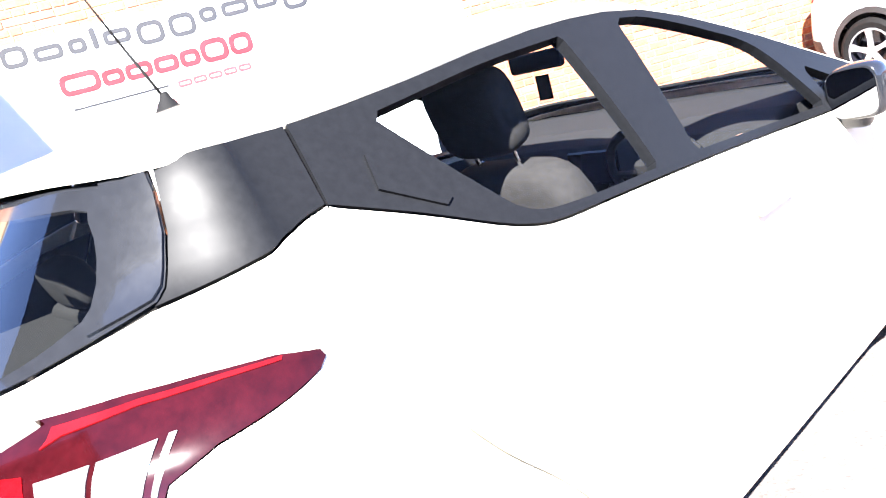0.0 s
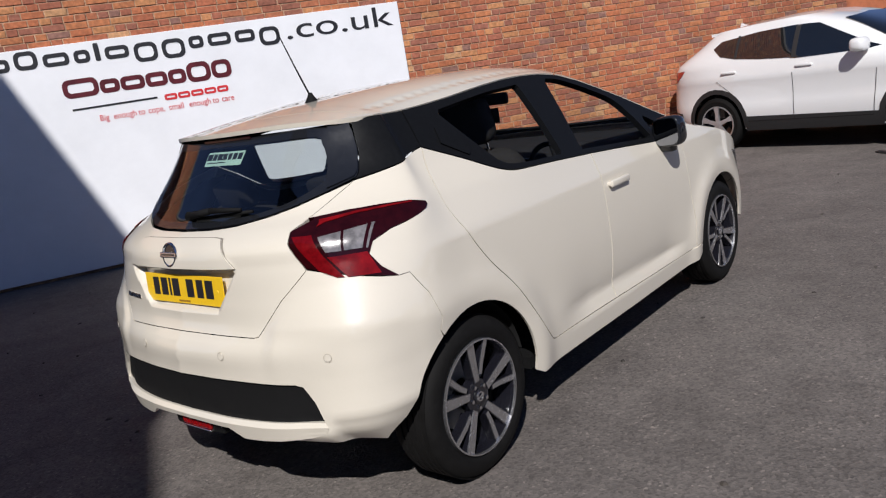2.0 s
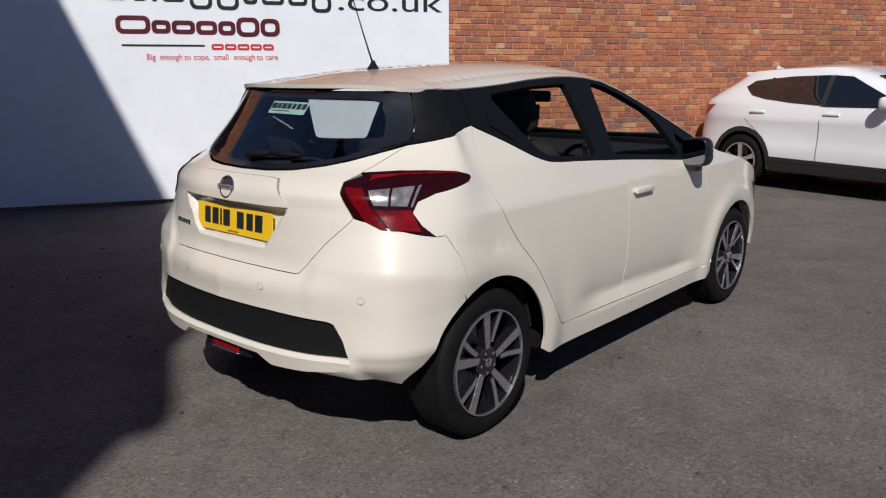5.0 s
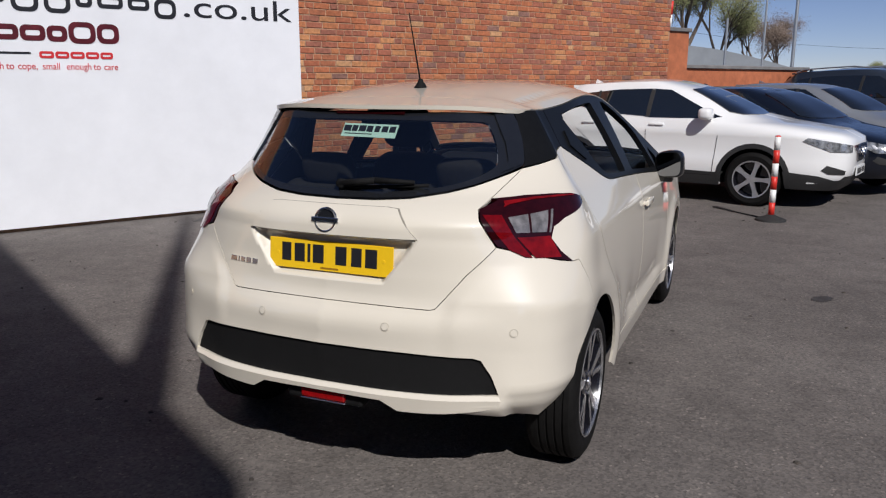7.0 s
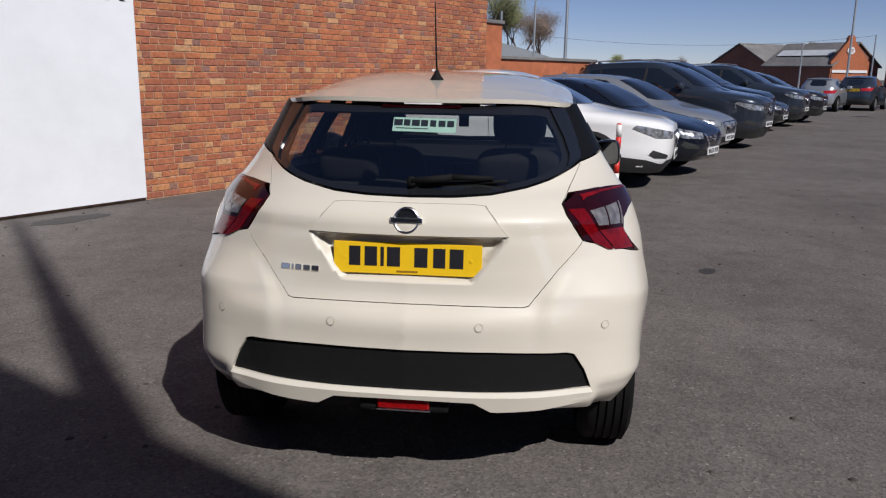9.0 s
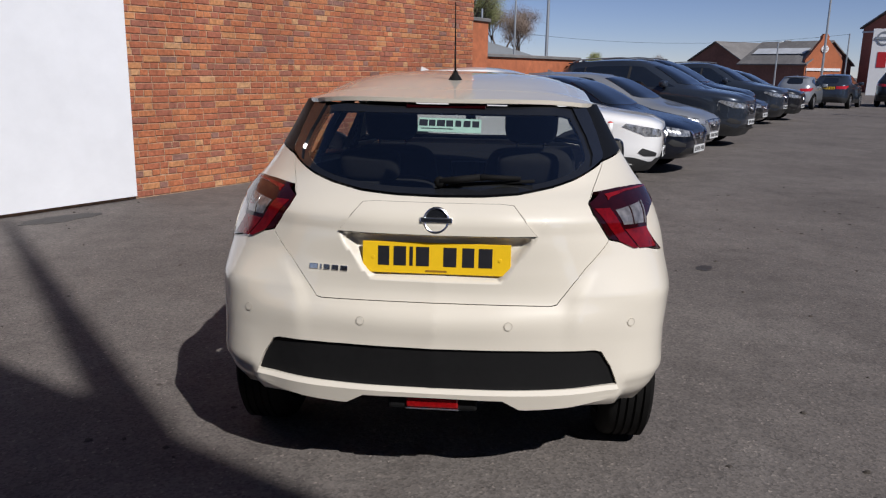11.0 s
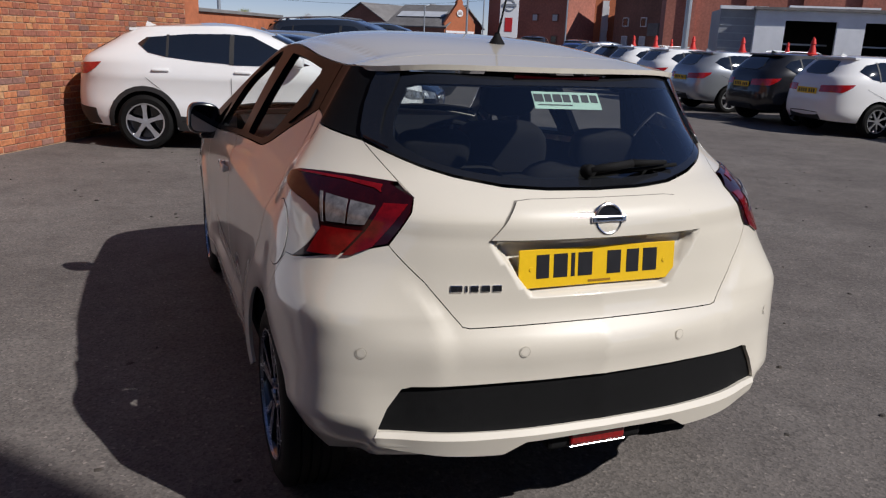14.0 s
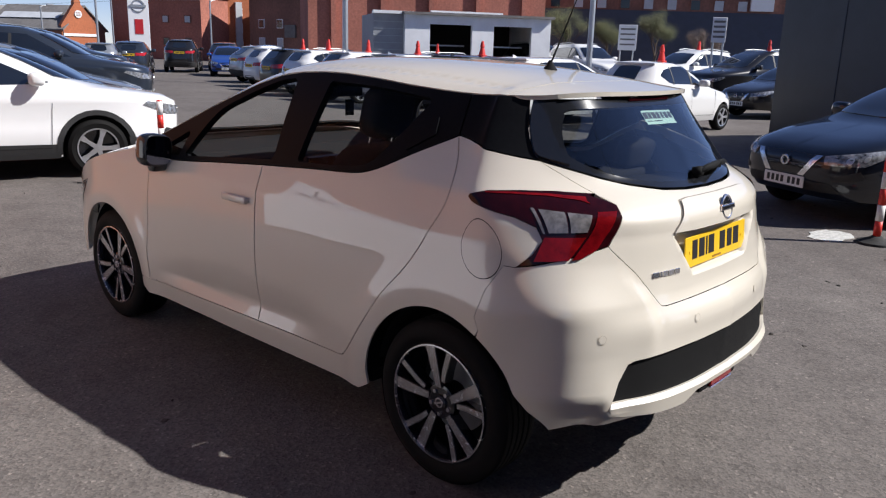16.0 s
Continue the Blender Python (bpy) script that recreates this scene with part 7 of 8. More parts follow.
def parked_car(name, label, place, heading, kind, size, wheelbase, front_hang, tyre, colour, black_sill=False, rails=False, group="", spokes=5, plate_rear=PLATE_YELLOW, dark_rim=False, spoiler=True, roof_marker=False, doors=4):
    """A parked car in its own frame: tail at y = 0, nose at +y, wheels on the ground."""
    L, W, H = size
    kd = KINDS[kind]
    k = H / kd["ref"]
    sh = Shell(L, W, H, rows(kd["tail"], k), rows(kd["nose"], k), rows(kd["width"], k), fall=kd.get("fall", 0.0), belt=kd["belt"][0] * k)
    full = 6 * L
    a = radians(heading)
    fwd = Vector((math.sin(a), math.cos(a), 0))
    right = Vector((math.cos(a), -math.sin(a), 0))
    m = Matrix.LocRotScale(Vector(place), Matrix((right, fwd, Vector((0, 0, 1)))).transposed().to_quaternion(), None)
    t = thing(name, label, "car", m, group)
    fy = L - front_hang
    ry = fy - wheelbase
    R = tyre * 1.16
    top_z = sh.zs[-1]
    sill = 0.24

    def arc(hub, a0, a1):
        return [(hub + R * math.cos(radians(q)), tyre + R * math.sin(radians(q))) for q in np.linspace(a0, a1, 14)]

    low = [*sh.tail([(0.0, 0.30), (W * 0.3, 0.30)]), *sh.flank([(ry - R, 0.27)]), *sh.flank(arc(ry, 184, -12)), *sh.flank([(ry + R + 0.05, sill), (fy - R - 0.05, sill)]), *sh.flank(arc(fy, 192, -4)), *sh.flank([(fy + R, 0.25)]), *sh.nose([(W * 0.3, 0.26), (0.0, 0.26)])]
    up = [*sh.nose([(0.0, top_z), (W * 0.2, top_z)]), *sh.flank([(y, top_z) for y in np.linspace(L * 0.52, L * 0.16, 9)]), *sh.tail([(W * 0.2, top_z), (0.0, top_z)])]
    half = smooth_poly([*low, *up], 0.12, True, range(200))
    me = sheet("body", half, sh.skin, 0.10, 0, 0.0)
    body = placed("body", me, colour, t)
    placed("body", mirrored(me), colour, t)
    # roof skin, crowned over the top outline
    ring = sh.table[:, -1, :]
    ring = np.concatenate([ring, (ring * (-1, 1, 1))[::-1][1:-1]])
    mid_y = (ring[:, 1].min() + ring[:, 1].max()) / 2
    bm = bmesh.new()
    loops = []
    for r in (1.0, 0.9, 0.75, 0.5, 0.25):
        loops.append([bm.verts.new((p[0] * r, mid_y + (p[1] - mid_y) * (0.35 + 0.65 * r), p[2] + (H - top_z) * (1 - r ** 2.2))) for p in ring[::3]])
    for l0, l1 in zip(loops, loops[1:]):
        for q in range(len(l0)):
            bm.faces.new((l0[q], l0[(q + 1) % len(l0)], l1[(q + 1) % len(l0)], l1[q]))
    bm.faces.new(loops[-1])
    bmesh.ops.recalc_face_normals(bm, faces=bm.faces)
    part("roof", bm, colour, t, smooth=True)
    # glass
    b0, b1 = kd["belt"][0] * k, kd["belt"][1] * k
    tz = kd["top"] * k
    ny = lambda z: L - float(hermite(*zip(*rows(kd["nose"], k)), np.array([z]))[0])
    ty = lambda z: float(hermite(*zip(*rows(kd["tail"], k)), np.array([z]))[0])
    split = ry + wheelbase * 0.43
    yb = ty(b0) + (0.42 if kind == "hatch" else 0.58)
    rear_win = [(yb - 0.02, b0 + 0.15), (yb + 0.20, b0 + 0.02), (yb + 0.36, b0 - 0.01), (split - 0.015, b0 - 0.02), (split - 0.015, tz), (yb + 0.45, tz - 0.01), (yb + 0.13, tz - 0.07)]
    if kind == "suv":
        yb = ty(b0) + 0.74
        rear_win = [(yb, b0 + 0.215), (yb + 0.13, b0 + 0.10), (yb + 0.34, b0 + 0.05), (yb + 0.7, b0 + 0.01), (split - 0.015, b0 - 0.015), (split - 0.015, tz), (yb + 0.6, tz - 0.005), (yb + 0.10, tz - 0.045)]
    front_win = [(split + 0.015, b0 - 0.025), (ny(b1) - 0.42, b1 + 0.012), (ny(b1 + 0.1) - 0.32, b1 + 0.08), (ny(tz) - 0.30, tz - 0.015), (ny(tz) - 0.55, tz), (split + 0.015, tz)]
    for nm, poly in (("rear_side_window", rear_win), ("front_side_window", front_win)):
        me = sheet(nm, sh.flank([tuple(p) for p in smooth_poly(poly, 0.06, True, range(9))]), sh.skin, 0.09, 0, 0.008, 0.007)
        placed(nm, me, PRIVACY, t), placed(nm, mirrored(me), PRIVACY, t)
    for y0, y1 in ((split - 0.028, split + 0.028), (yb + 0.34, yb + 0.37)):
        me = sheet("pillar_trim", sh.flank([tuple(p) for p in smooth_poly([(y0, b0 + (0.05 if y0 < split - 0.2 and kind == "suv" else -0.02)), (y1, b0 + (0.05 if y0 < split - 0.2 and kind == "suv" else -0.02)), (y1, tz - 0.012), (y0, tz - 0.012)], 0.06, True, range(9))]), sh.skin, 0.09, 0, 0.008, 0.0095)
        placed("pillar_trim", me, CLADDING_BLACK, t), placed("pillar_trim", mirrored(me), CLADDING_BLACK, t)
    low_glass = -0.16 if doors == 2 else 0.0
    back = [*sh.tail([(0.0, b0 + 0.07 * k + low_glass), (W * 0.30, b0 + 0.08 * k + low_glass), (W * 0.355, b0 + 0.13 * k + low_glass), (W * 0.30, tz - 0.02), (0.0, tz)])]
    placed("rear_window", sheet("rear_window", smooth_poly(outline_both(back, 0), 0.10, True, range(99)), sh.skin, 0.09, 0, 0.012, 0.011), PRIVACY, t)
    ws = [*sh.nose([(0.0, b1 + 0.045), (W * 0.32, b1 + 0.06), (W * 0.37, b1 + 0.09), (W * 0.30, tz - 0.01), (0.0, tz + 0.02)])]
    placed("windscreen", sheet("windscreen", smooth_poly(outline_both(ws, full), 0.12, True, range(99)), sh.skin, 0.09, 0, 0.014, 0.013), PRIVACY, t)
    # lamps, plates, grille, bumpers
    lz = (0.98 if kind == "suv" else 0.86) * k
    tl = [*sh.tail([(W * 0.33, lz + 0.05), (W * 0.34, lz - 0.07)]), *sh.flank([(ty(lz) + 0.16, lz - 0.06), (ty(lz) + 0.30, lz + 0.03), (ty(lz) + 0.36, lz + 0.09)])]
    me = sheet("tail_lamp", smooth_poly(tl, 0.08, True, range(9)), sh.skin, 0.08, 0, 0.008, 0.008)
    placed("tail_lamp", me, TAIL_RED, t, "red tail lamp"), placed("tail_lamp", mirrored(me), TAIL_RED, t, "red tail lamp")
    hz = 0.68 * k if kind == "hatch" else 0.80 * k
    hl = [*sh.nose([(W * 0.25, hz - 0.005), (W * 0.265, hz - 0.085)]), *sh.flank([(ny(hz) - 0.20, hz - 0.075), (ny(hz) - 0.50, hz + 0.045), (ny(hz) - 0.45, hz + 0.085)])]
    hl = smooth_poly(hl[::-1], 0.08, True, range(9))
    me = sheet("headlamp", hl, sh.skin, 0.08, 0, 0.008, 0.008)
    lamps = placed("headlamp", me, HEADLAMP, t, "clear headlamp"), placed("headlamp", mirrored(me), HEADLAMP, t, "clear headlamp")
    for (y, z), r in (((ny(hz) - 0.10, hz - 0.03), 0.034), ((ny(hz) - 0.22, hz - 0.005), 0.028)):
        (s0, z0), = sh.flank([(y, z)])
        me = sheet("lamp_projector", [(s0 + 2.2 * r * math.cos(radians(q)), z0 + r * math.sin(radians(q))) for q in range(0, 360, 30)], sh.skin, 0.08, 0, 0.004, 0.011)
        placed("lamp_projector", me, SILVER_RIM, lamps[0]), placed("lamp_projector", mirrored(me), SILVER_RIM, lamps[1])
    gr = sh.nose([(0.0, hz + 0.005), (W * 0.235, hz - 0.005), (W * 0.15, hz - 0.20), (0.0, hz - 0.21)])
    placed("grille", sheet("grille", smooth_poly(outline_both(gr, full), 0.08, True, range(9)), sh.skin, 0.10, 0, 0.004, 0.005), GLOSS_BLACK, t, "gloss black grille")
    vee = sh.nose([(W * 0.20, hz - 0.005), (W * 0.24, hz - 0.005), (W * 0.145, hz - 0.215), (W * 0.10, hz - 0.215)])
    me = sheet("grille_trim", smooth_poly(vee, 0.08, True, range(9)), sh.skin, 0.08, 0, 0.006, 0.009)
    placed("grille_trim", me, CHROME, t, "chrome grille bar"), placed("grille_trim", mirrored(me), CHROME, t, "chrome grille bar")
    p, n = sh.skin(np.array([(full / 2, hz - 0.09)]))
    part("front_badge", lathe([(0.0, 0.055), (0.012, 0.05), (0.012, 0.035), (0.0, 0.03)], 20, "z"), CHROME, t).matrix_basis = Matrix.Translation(Vector(p[0]) + Vector((0, 0.012, 0))) @ pose(0, 0, 0, -90, 0, 0)
    lowg = sh.nose([(0.0, 0.42 * k), (W * 0.30, 0.42 * k), (W * 0.34, 0.33), (0.0, 0.31)])
    placed("lower_grille", sheet("lower_grille", smooth_poly(outline_both(lowg, full), 0.08, True, range(9)), sh.skin, 0.10, 0, 0.003, 0.004), CLADDING_BLACK, t)
    fog = sh.nose([(W * 0.31, 0.49 * k), (W * 0.41, 0.56 * k), (W * 0.425, 0.50 * k), (W * 0.40, 0.455 * k), (W * 0.31, 0.445 * k)])
    me = sheet("fog_lamp", smooth_poly(fog, 0.08, True, range(9)), sh.skin, 0.08, 0, 0.004, 0.006)
    placed("fog_lamp", me, CLADDING_BLACK, t), placed("fog_lamp", mirrored(me), CLADDING_BLACK, t)
    valance = sh.tail([(0.0, 0.44 * k), (W * 0.38, 0.43 * k), (W * 0.40, 0.30), (0.0, 0.30)])
    placed("rear_valance", sheet("rear_valance", smooth_poly(outline_both(valance, 0), 0.08, True, range(9)), sh.skin, 0.12, 0, 0.004, 0.004), CLADDING_BLACK, t)
    for at, z, mat, turn in ((0.0, (0.80 if kind == "hatch" else 0.95) * k, plate_rear, 0), (full / 2, (0.40 if kind == "hatch" else 0.47) * k, PLATE_WHITE, 180)):
        p, n = sh.skin(np.array([(at, z)]))
        mm = Matrix.Translation(Vector(p[0]) + Vector(n[0]) * 0.015) @ pose(0, 0, 0, 90, 0, turn)
        pl = part("number_plate", box((0, 0, 0), (0.52, 0.111, 0.012), mm), mat, t, "number plate with plain bars")
        for q in range(7):
            part("plate_bar", box((-0.20 + 0.062 * q + (0.03 if q > 3 else 0), 0, 0.0075), (0.036, 0.066, 0.003), mm), INK, pl)
    # shut lines, handles, sill, arches
    lines = [[(split, 0.90), (split, 0.36)], [(fy - R - 0.06, 0.86), (fy - R - 0.10, 0.38)], [(ry + R + 0.03, 0.36), (fy - R - 0.10, 0.36)]]
    if doors == 4:
        lines.append([(yb + 0.1, 0.88), (ry + R * 0.75, tyre + R * 0.85)])
    for ln in lines:
        me = sheet("shut_line", strip(sh, sh.flank([tuple(p) for p in smooth_poly(ln, 0.06, False, range(9))])), sh.skin, 0.2, 0, 0.0, 0.0065)
        placed("shut_line", me, LINER, t), placed("shut_line", mirrored(me), LINER, t)
    for y in ((split - (0.84 if kind == "suv" else 0.62), split + 0.14) if doors == 4 else (split + 0.1,)):
        p, n = sh.skin(np.array(sh.flank([(y, b0 - 0.11)])))
        for sgn in (1, -1):
            hd = part("door_handle", box((sgn * (p[0, 0] + 0.012), y, b0 - 0.11), (0.03, 0.20, 0.03), None, 0.01, 2), colour, t, smooth=True)
    if black_sill:
        pol = [(ry + R + 0.01, 0.24), (fy - R - 0.01, 0.24), (fy - R - 0.03, 0.40), (ry + R + 0.03, 0.42)]
        me = sheet("sill_cladding", smooth_poly(sh.flank(pol), 0.1, True, range(9)), sh.skin, 0.15, 0, 0.008, 0.009)
        placed("sill_cladding", me, CLADDING_BLACK, t, "black sill cladding"), placed("sill_cladding", mirrored(me), CLADDING_BLACK, t, "black sill cladding")
        for hub in (ry, fy):
            pol = [(hub + (R + 0.055) * math.cos(radians(q)), tyre + (R + 0.055) * math.sin(radians(q))) for q in range(-8, 189, 14)] + [(hub + R * 0.99 * math.cos(radians(q)), tyre + R * 0.99 * math.sin(radians(q))) for q in range(188, -9, -14)]
            me = sheet("arch_trim", sh.flank(pol), sh.skin, 0.12, 0, 0.008, 0.009)
            placed("arch_trim", me, CLADDING_BLACK, t, "black arch trim"), placed("arch_trim", mirrored(me), CLADDING_BLACK, t, "black arch trim")
        lowr = sh.tail([(0.0, 0.55 * k), (W * 0.40, 0.54 * k)]) + sh.flank([(0.30, 0.50 * k), (0.36, 0.30)]) + sh.tail([(W * 0.3, 0.28), (0.0, 0.28)])
        lowf = sh.nose([(0.0, 0.37 * k), (W * 0.36, 0.375 * k)]) + sh.flank([(L - 0.32, 0.43 * k), (fy + R * 0.9, 0.47 * k), (fy + R * 0.99, 0.25)]) + sh.nose([(W * 0.3, 0.235), (0.0, 0.235)])
        placed("front_skirt", sheet("front_skirt", smooth_poly(outline_both(lowf, full), 0.1, True, range(99)), sh.skin, 0.15, 0, 0.005, 0.0075), CLADDING_BLACK, t, "black front skirt")
        placed("rear_cladding", sheet("rear_cladding", smooth_poly(outline_both(lowr, 0), 0.1, True, range(99)), sh.skin, 0.15, 0, 0.005, 0.007), CLADDING_BLACK, t)
    # mirrors
    my = ny(b1) - 0.62
    p, n = sh.skin(np.array(sh.flank([(my, b1 + 0.02)])))
    for sgn in (1, -1):
        bm = bmesh.new()
        bmesh.ops.create_uvsphere(bm, u_segments=14, v_segments=9, radius=1.0)
        for v in bm.verts:
            v.co = Vector([math.copysign(abs(c) ** 0.6, c) * q for c, q in zip(v.co, (0.115, 0.085, 0.075))])
        bmesh.ops.translate(bm, vec=(sgn * (p[0, 0] + 0.13), my, b1 + 0.075), verts=bm.verts)
        add_box(bm, (sgn * (p[0, 0] + 0.03), my, b1 + 0.03), (0.10, 0.05, 0.04))
        part("door_mirror", bm, colour, t, smooth=True)
    if rails:
        for sgn in (1, -1):
            xs = float(sh.table[:, -1, 0].max()) * 0.93
            part("roof_rail", add_path_tube(bmesh.new(), [(sgn * xs, L * 0.17, top_z - sh.drop(L * 0.17)), (sgn * xs, L * 0.20, H + 0.015 - sh.drop(L * 0.20)), (sgn * xs, L * 0.30, H + 0.02 - sh.drop(L * 0.30)), (sgn * xs, L * 0.42, H + 0.025), (sgn * xs * 0.98, L * 0.49, top_z + 0.03)], 0.014, 8), STEEL, t, "silver roof rail")
    if spoiler:
        y0 = float(sh.table[:, -1, 1].min())
        bm = bmesh.new()
        add_prism(bm, [(-W * 0.30, y0 + 0.14), (-W * 0.31, y0 + 0.0), (-W * 0.22, y0 - 0.09), (W * 0.22, y0 - 0.09), (W * 0.31, y0 + 0.0), (W * 0.30, y0 + 0.14)], 0.035, Matrix.Translation((0, 0, top_z - 0.03 - sh.drop(y0))))
        part("roof_spoiler", bm, colour, t)
    fin = bmesh.new()
    add_prism(fin, [(0, 0), (0.17, 0), (0.02, 0.062)], 0.03, Matrix.Translation((0.015, ty(tz) + 0.22, H - 0.022 - sh.drop(ty(tz) + 0.30))) @ Matrix(((0, 0, -1, 0), (1, 0, 0, 0), (0, 1, 0, 0), (0, 0, 0, 1))))
    part("aerial_fin", fin, colour, t)
    # wheels, dark underside
    wheel = car_wheel(tyre, tyre * 0.68, 0.2, spokes, dark_rim)
    wheel.parent, wheel.matrix_basis = t, pose(W / 2 - 0.115, ry, tyre, 20, 0, 0)
    for x, y, turn in ((W / 2 - 0.115, fy, 0), (-(W / 2 - 0.115), ry, 180), (-(W / 2 - 0.115), fy, 180)):
        copy_thing(wheel, pose(x, y, tyre, 0, 0, turn))
    part("underside", add_box(bmesh.new(), (0, L / 2, 0.40), (W * 0.62, L * 0.88, 0.26)), LINER, t)
    part("cross_floor", add_box(bmesh.new(), (0, (ry + fy) / 2, 0.32), (W * 0.9, wheelbase - 2 * R - 0.05, 0.14)), LINER, t)
    for hub in (ry, fy):
        part("arch_liner", add_box(bmesh.new(), (0, hub, tyre + R * 0.55), (W * 0.80, R * 1.7, R * 0.8)), LINER, t)
    if roof_marker:
        cone = thing("roof_marker", "red plastic sale marker standing on a car roof", "marker", m @ Matrix.Translation((0.15, L * 0.36, H - 0.015 - sh.drop(L * 0.36))), "red roof markers")
        part("cone", lathe([(0.0, 0.115), (0.02, 0.115), (0.03, 0.085), (0.20, 0.045), (0.22, 0.06), (0.34, 0.03), (0.36, 0.0)], 14, "z"), RED_CONE, cone, smooth=True)
    return t


WHITE = paint("white_car_paint", (0.78, 0.78, 0.78))
BLACKP = paint("black_car_paint", (0.012, 0.012, 0.014))
NAVY = paint("dark_navy_paint", (0.006, 0.009, 0.018), 0.2)
GREY = paint("gunmetal_paint", (0.034, 0.043, 0.060), 0.4)
SILVERP = paint("silver_paint", (0.38, 0.40, 0.43), 0.6)
BLUE = paint("bright_blue_paint", (0.02, 0.07, 0.32), 0.2)

ROW_AZ = math.degrees(math.atan2(OUT.x, OUT.y))


def nose_at(nose_place, heading, length):
    a = radians(heading)
    return Vector((nose_place[0], nose_place[1], 0)) - Vector((math.sin(a), math.cos(a), 0)) * length


# the row with its tails to the brick wall
qash = (4.40, 1.81, 1.56)
q_az = 104.0
qf = Vector((1.242, 7.377, 0))
q_dir = Vector((math.sin(radians(q_az)), math.cos(radians(q_az)), 0))
q_right = Vector((q_dir.y, -q_dir.x, 0))
q_tail = qf + q_dir * (1.05 - qash[0]) - q_right * 0.82
parked_car("crossover_car", "white crossover with black sill cladding, parked tail to the brick wall", q_tail, q_az, "suv", qash, 2.45, 1.05, 0.335, WHITE, True, False, "cars along the brick wall")
start = Vector((2.338, 6.548, 0))
for n_, (name, label, kind, size, wb, hang, tyre, col, sill_b, rl, k_, s_) in enumerate((
        ("hatchback_car", "dark navy small hatchback parked in the row", "hatch", (4.06, 1.73, 1.45), 2.59, 0.85, 0.31, NAVY, False, False, 2.75, 0.50),
        ("estate_car", "silver compact car parked in the row", "hatch", (4.15, 1.75, 1.50), 2.6, 0.88, 0.315, SILVERP, False, False, 5.4, 1.0),
        ("crossover_car", "gunmetal grey large crossover with roof rails", "suv", (4.75, 1.84, 1.80), 2.705, 0.95, 0.36, GREY, True, True, 8.1, 0.97),
        ("crossover_car", "dark navy large crossover in the row", "suv", (4.75, 1.83, 1.86), 2.705, 0.95, 0.36, NAVY, True, True, 11.2, 1.68),
        ("hatchback_car", "black hatchback in the row", "hatch", (4.2, 1.78, 1.50), 2.6, 0.85, 0.32, BLACKP, False, False, 13.8, 1.88),
        ("crossover_car", "gunmetal grey crossover further down the row", "suv", (4.6, 1.83, 1.84), 2.68, 0.92, 0.355, GREY, True, True, 16.6, 1.90),
        ("crossover_car", "black crossover at the row's end", "suv", (4.39, 1.81, 1.66), 2.646, 0.9, 0.345, BLACKP, True, False, 19.4, 1.88))):
    nose = start + WALL_DIR * k_ - OUT * s_
    parked_car(name, label, nose_at(nose, ROW_AZ, size[0]), ROW_AZ, kind, size, wb, hang, tyre, col, sill_b, rl, "cars along the brick wall")

# cars at the far end of the lane
for place, hd, kind, size, col, label in (((15.0, 34.5), 32, "suv", (4.13, 1.77, 1.57), GREY, "dark grey small crossover seen from behind"), ((19.0, 37.0), 35, "suv", (4.4, 1.8, 1.75), BLACKP, "black tall crossover at the lane's end"),
                                          ((12.9, 33.0), 30, "hatch", (4.0, 1.7, 1.45), SILVERP, "silver hatchback at the lane's end"), ((22.5, 38.5), 40, "suv", (4.4, 1.8, 1.65), GREY, "grey crossover at the lane's end"),
                                          ((20.8, 35.0), 215, "hatch", (4.0, 1.7, 1.45), BLUE, "bright blue hatchback at the lane's end")):
    parked_car("far_parked_car", label, (*place, 0), hd, kind, size, 2.55, 0.85, 0.33, col, kind == "suv", False, "cars at the lane's end")

# the row across the lane, tails towards the cream car
R_AZ = 97.0
for k_, (label, kind, size, col, y_, wb, rear_x, marker, doors_) in enumerate((
        ("white three-door city car", "hatch", (3.47, 1.62, 1.46), WHITE, 6.6, 2.34, 11.65, True, 2),
        ("white sporty hatchback", "hatch", (4.36, 1.82, 1.47), WHITE, 9.1, 2.65, 10.6, False, 4),
        ("black hatchback", "hatch", (4.26, 1.80, 1.46), BLACKP, 11.1, 2.63, 10.8, True, 4),
        ("silver sporty hatchback", "hatch", (4.3, 1.77, 1.44), SILVERP, 13.7, 2.6, 11.2, True, 4),
        ("white five-door hatchback", "hatch", (4.0, 1.74, 1.45), WHITE, 16.2, 2.5, 11.8, True, 4),
        ("white small hatchback", "hatch", (3.9, 1.7, 1.46), WHITE, 18.7, 2.45, 12.4, True, 4),
        ("dark red-striped small hatchback", "hatch", (3.9, 1.7, 1.46), BLACKP, 21.2, 2.45, 13.3, True, 4),
        ("white supermini", "hatch", (3.95, 1.7, 1.46), WHITE, 23.7, 2.45, 14.3, False, 4),
        ("silver small crossover", "suv", (4.13, 1.77, 1.57), SILVERP, 27.0, 2.53, 15.8, False, 4))):
    parked_car("parked_car", label + " in the row across the lane", (rear_x, y_, 0), R_AZ, kind, size, wb, 0.62 if size[0] < 3.6 else 0.8, 0.315 if size[0] > 3.6 else 0.29, col, kind == "suv", False, "cars across the lane", 7 if k_ == 1 else 5, roof_marker=marker, doors=doors_)

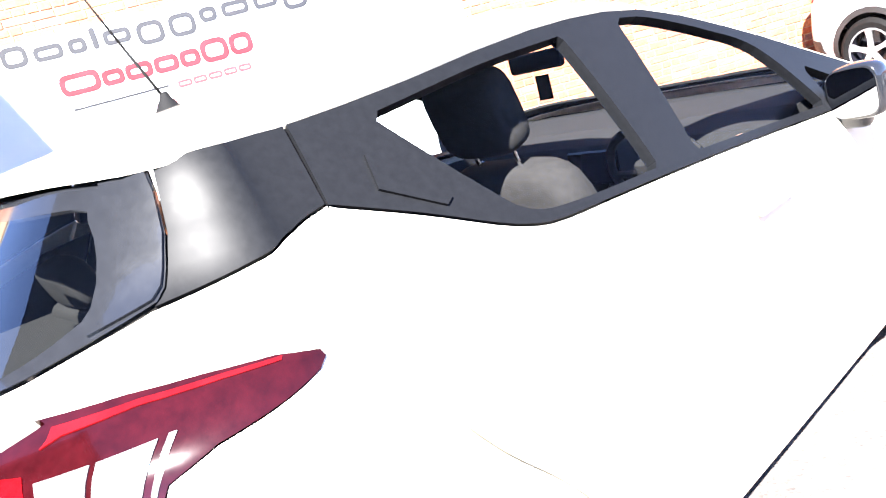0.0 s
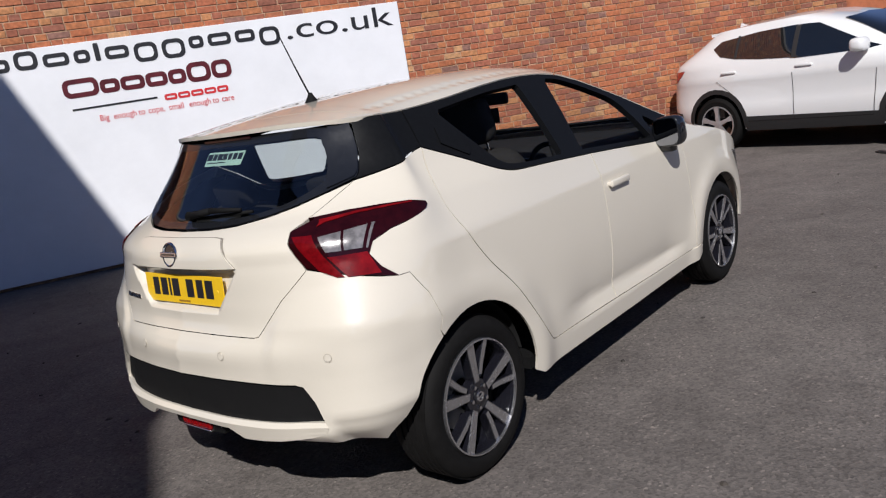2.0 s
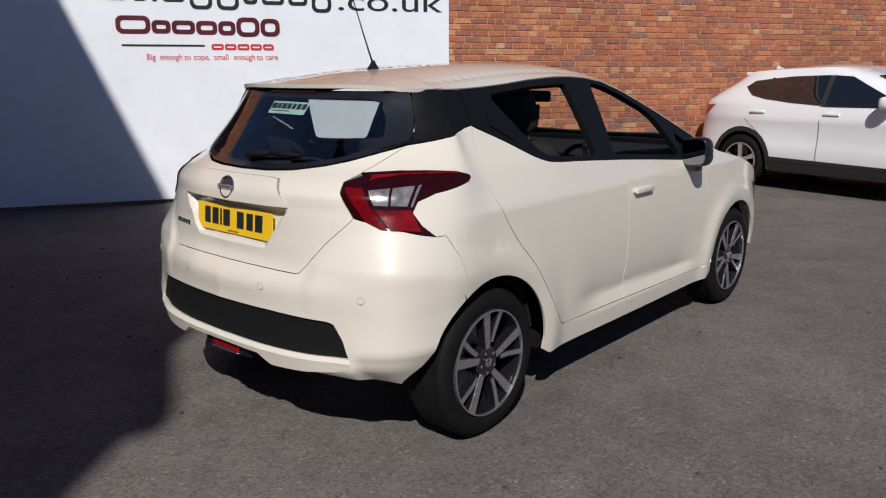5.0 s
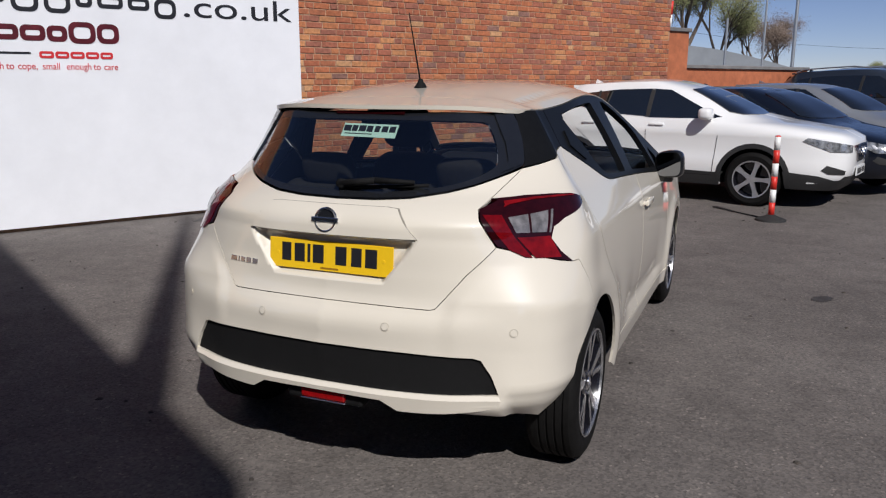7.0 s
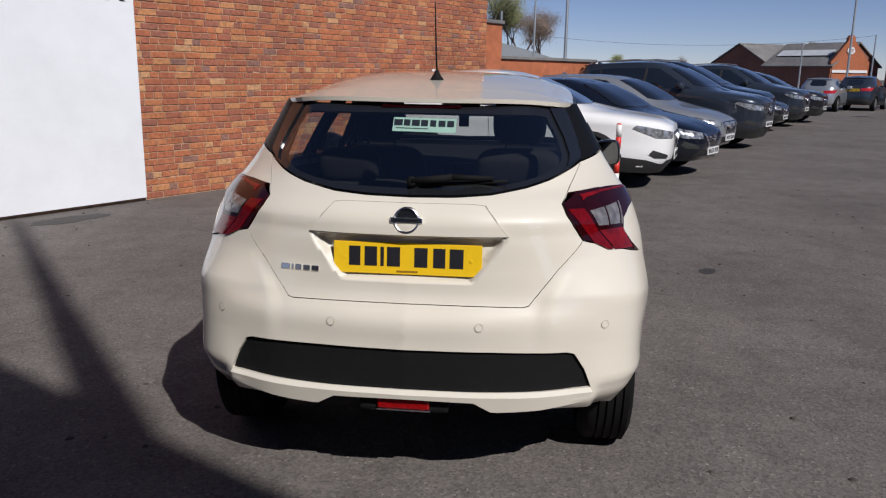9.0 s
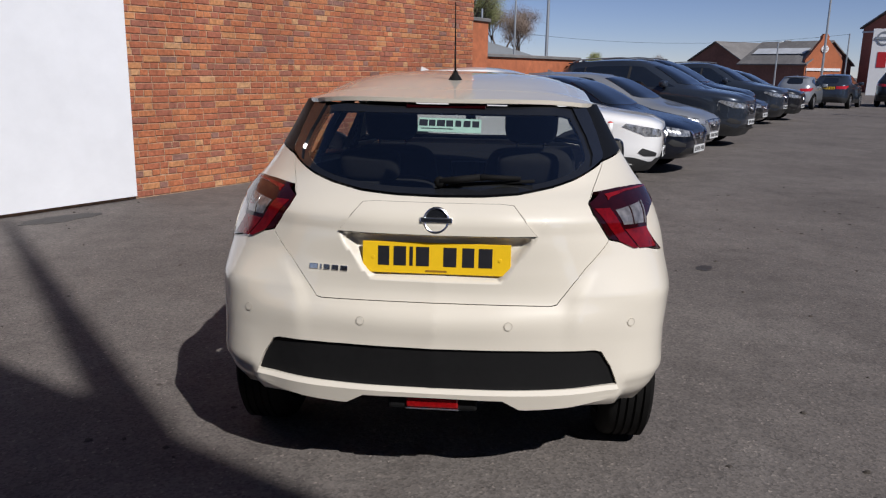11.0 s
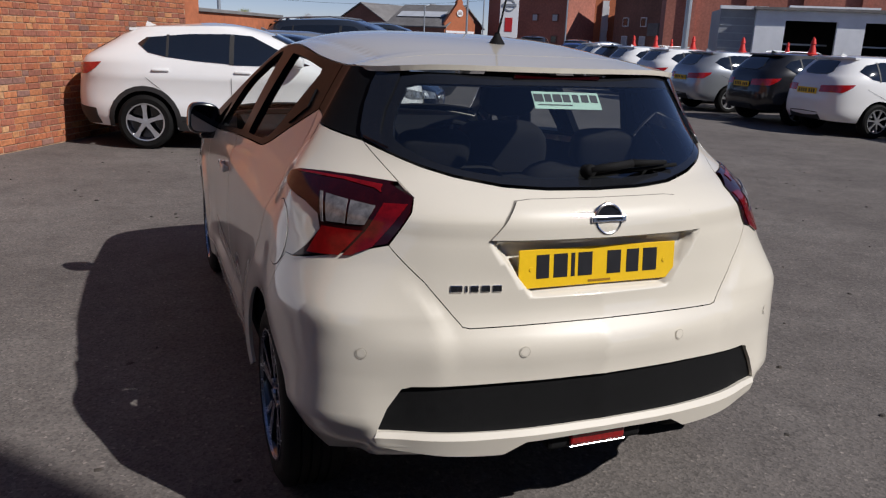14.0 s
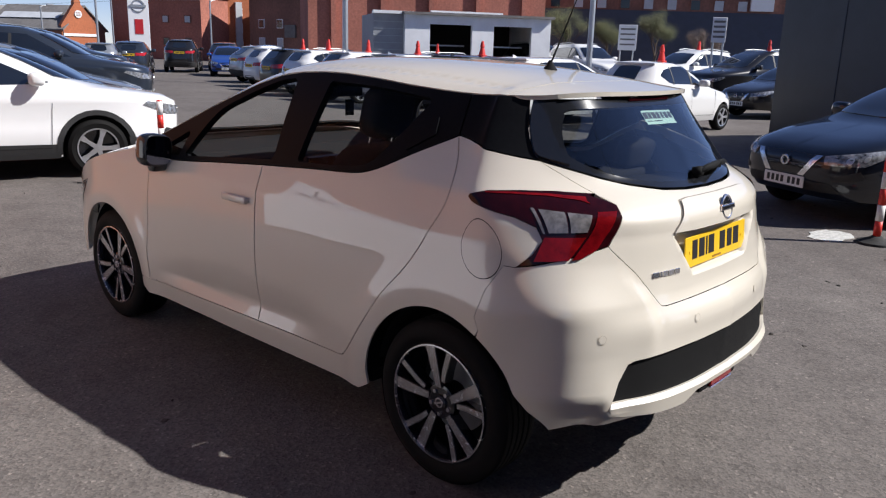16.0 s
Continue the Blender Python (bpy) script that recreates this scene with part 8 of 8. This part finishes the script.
# second row behind
for label, kind, size, col, place, marker, hd in (
        ("black large crossover with roof rails", "suv", (4.7, 1.85, 1.85), BLACKP, (25.21, 7.23), True, 296), ("black hatchback beside a clad wall", "hatch", (4.2, 1.78, 1.46), BLACKP, (22.16, 5.23), False, 292),
        ("white large crossover", "suv", (4.6, 1.84, 1.85), WHITE, (28.2, 11.24), True, 287), ("white people carrier", "suv", (4.8, 1.9, 2.0), WHITE, (27.83, 19.29), False, 203),
        ("dark grey people carrier", "suv", (4.8, 1.9, 2.0), GREY, (28.38, 22.15), True, 203),
        ("dark saloon behind the first row", "hatch", (4.4, 1.8, 1.45), NAVY, (21.5, 19.0), True, 277), ("white hatchback behind the first row", "hatch", (4.1, 1.75, 1.46), WHITE, (22.5, 27.0), True, 277)):
    parked_car("distant_car", label + " parked further back", (*place, 0), hd, kind, size, 2.6, 0.9, 0.34, col, False, True, "cars parked further back", roof_marker=marker)

# the dark hatchback that faces the yard beside the clad building
d_az = 297.0
dn = Vector((5.36, 0.97, 0))
parked_car("facing_car", "dark navy hatchback facing the yard beside the clad building", nose_at(dn, d_az, 4.0), d_az, "hatch", (4.0, 1.745, 1.455), 2.525, 0.83, 0.31, NAVY)

# ---- the tall brick wall: core, mortar and bricks ----
brick_wall = thing("wall_brick", "old multicoloured red brick wall with pale mortar", "wall", WALL_M, kind="structure")
part("core", box((-2.0, 2.6, -0.186), (23.9, 5.2, 0.36)), MORTAR, brick_wall)
part("coping", box((-2.0, 5.24, -0.19), (24.0, 0.1, 0.46), None, 0.01), SLATE, brick_wall)


def brick_points(w, h, d, rnd):
    """Corners of a worn brick: back face, front rim and a front face set in by the worn arris."""
    e = 0.003
    j = lambda s=0.0028: rnd.uniform(-s, s)
    back = [(-w / 2, -h / 2, -0.03), (w / 2, -h / 2, -0.03), (w / 2, h / 2, -0.03), (-w / 2, h / 2, -0.03)]
    rim = [(x + j(), y + j(), d - e) for x, y, _ in back]
    front = [(x * (1 - 2.4 * e / w) + j(), y * (1 - 2.4 * e / h) + j(), d + j(0.001)) for x, y, _ in back]
    return back + rim + front


BRICK_FACES = [(0, 1, 5, 4), (1, 2, 6, 5), (2, 3, 7, 6), (3, 0, 4, 7), (4, 5, 9, 8), (5, 6, 10, 9), (6, 7, 11, 10), (7, 4, 8, 11), (8, 9, 10, 11)]
COURSE, LONG, SHORT, HIGH = 0.0765, 0.214, 0.102, 0.0635
rnd = random.Random(11)
kinds = {}
for nm, w in (("long", LONG), ("short", SHORT)):
    for v in range(4):
        me = bpy.data.meshes.new("brick")
        me.from_pydata(brick_points(w, HIGH, 0.0025, rnd), [], BRICK_FACES)
        me.materials.append(BRICK)
        kinds[nm, v] = me
P, F, singles = [], [], 0
for row in range(67):
    z = 0.01 + COURSE * (row + 0.5)
    a = -7.2 + (row * 0.37 % 1.0) * 0.2
    run = row % 4
    count = 0
    while a < 9.93:
        # three courses mostly of stretchers to one of headers, with odd pieces in between
        short = rnd.random() < (0.75 if run == 3 else 0.3)
        w = SHORT if short else LONG
        if 9.95 - a < w:
            w = 9.95 - a
            if w < 0.03:
                break
        c = a + w / 2
        behind_board = c < BOARD_R - 0.05 and z < BOARD_TOP - 0.1
        if not behind_board and c + w / 2 < 9.96:
            proud = rnd.uniform(-0.0015, 0.003)
            if singles < 300 and w in (SHORT, LONG) and 2.7 < c < 5.3 and z < 2.3:
                ob = new("brick", kinds["short" if short else "long", rnd.randrange(4)])
                ob.parent = brick_wall
                ob.location = (c, z + rnd.uniform(-0.002, 0.002), proud)
                singles += 1
            else:
                k = len(P)
                P += [(x + c, y + z, q + proud) for x, y, q in brick_points(w, HIGH + rnd.uniform(-0.003, 0.003), 0.0025, rnd)]
                F += [tuple(i + k for i in f) for f in BRICK_FACES]
        a += w + 0.0135
        count += 1
me = bpy.data.meshes.new("brickwork")
me.from_pydata(P, [], F)
tagged(placed("brickwork", me, BRICK, brick_wall), kind="stuff")
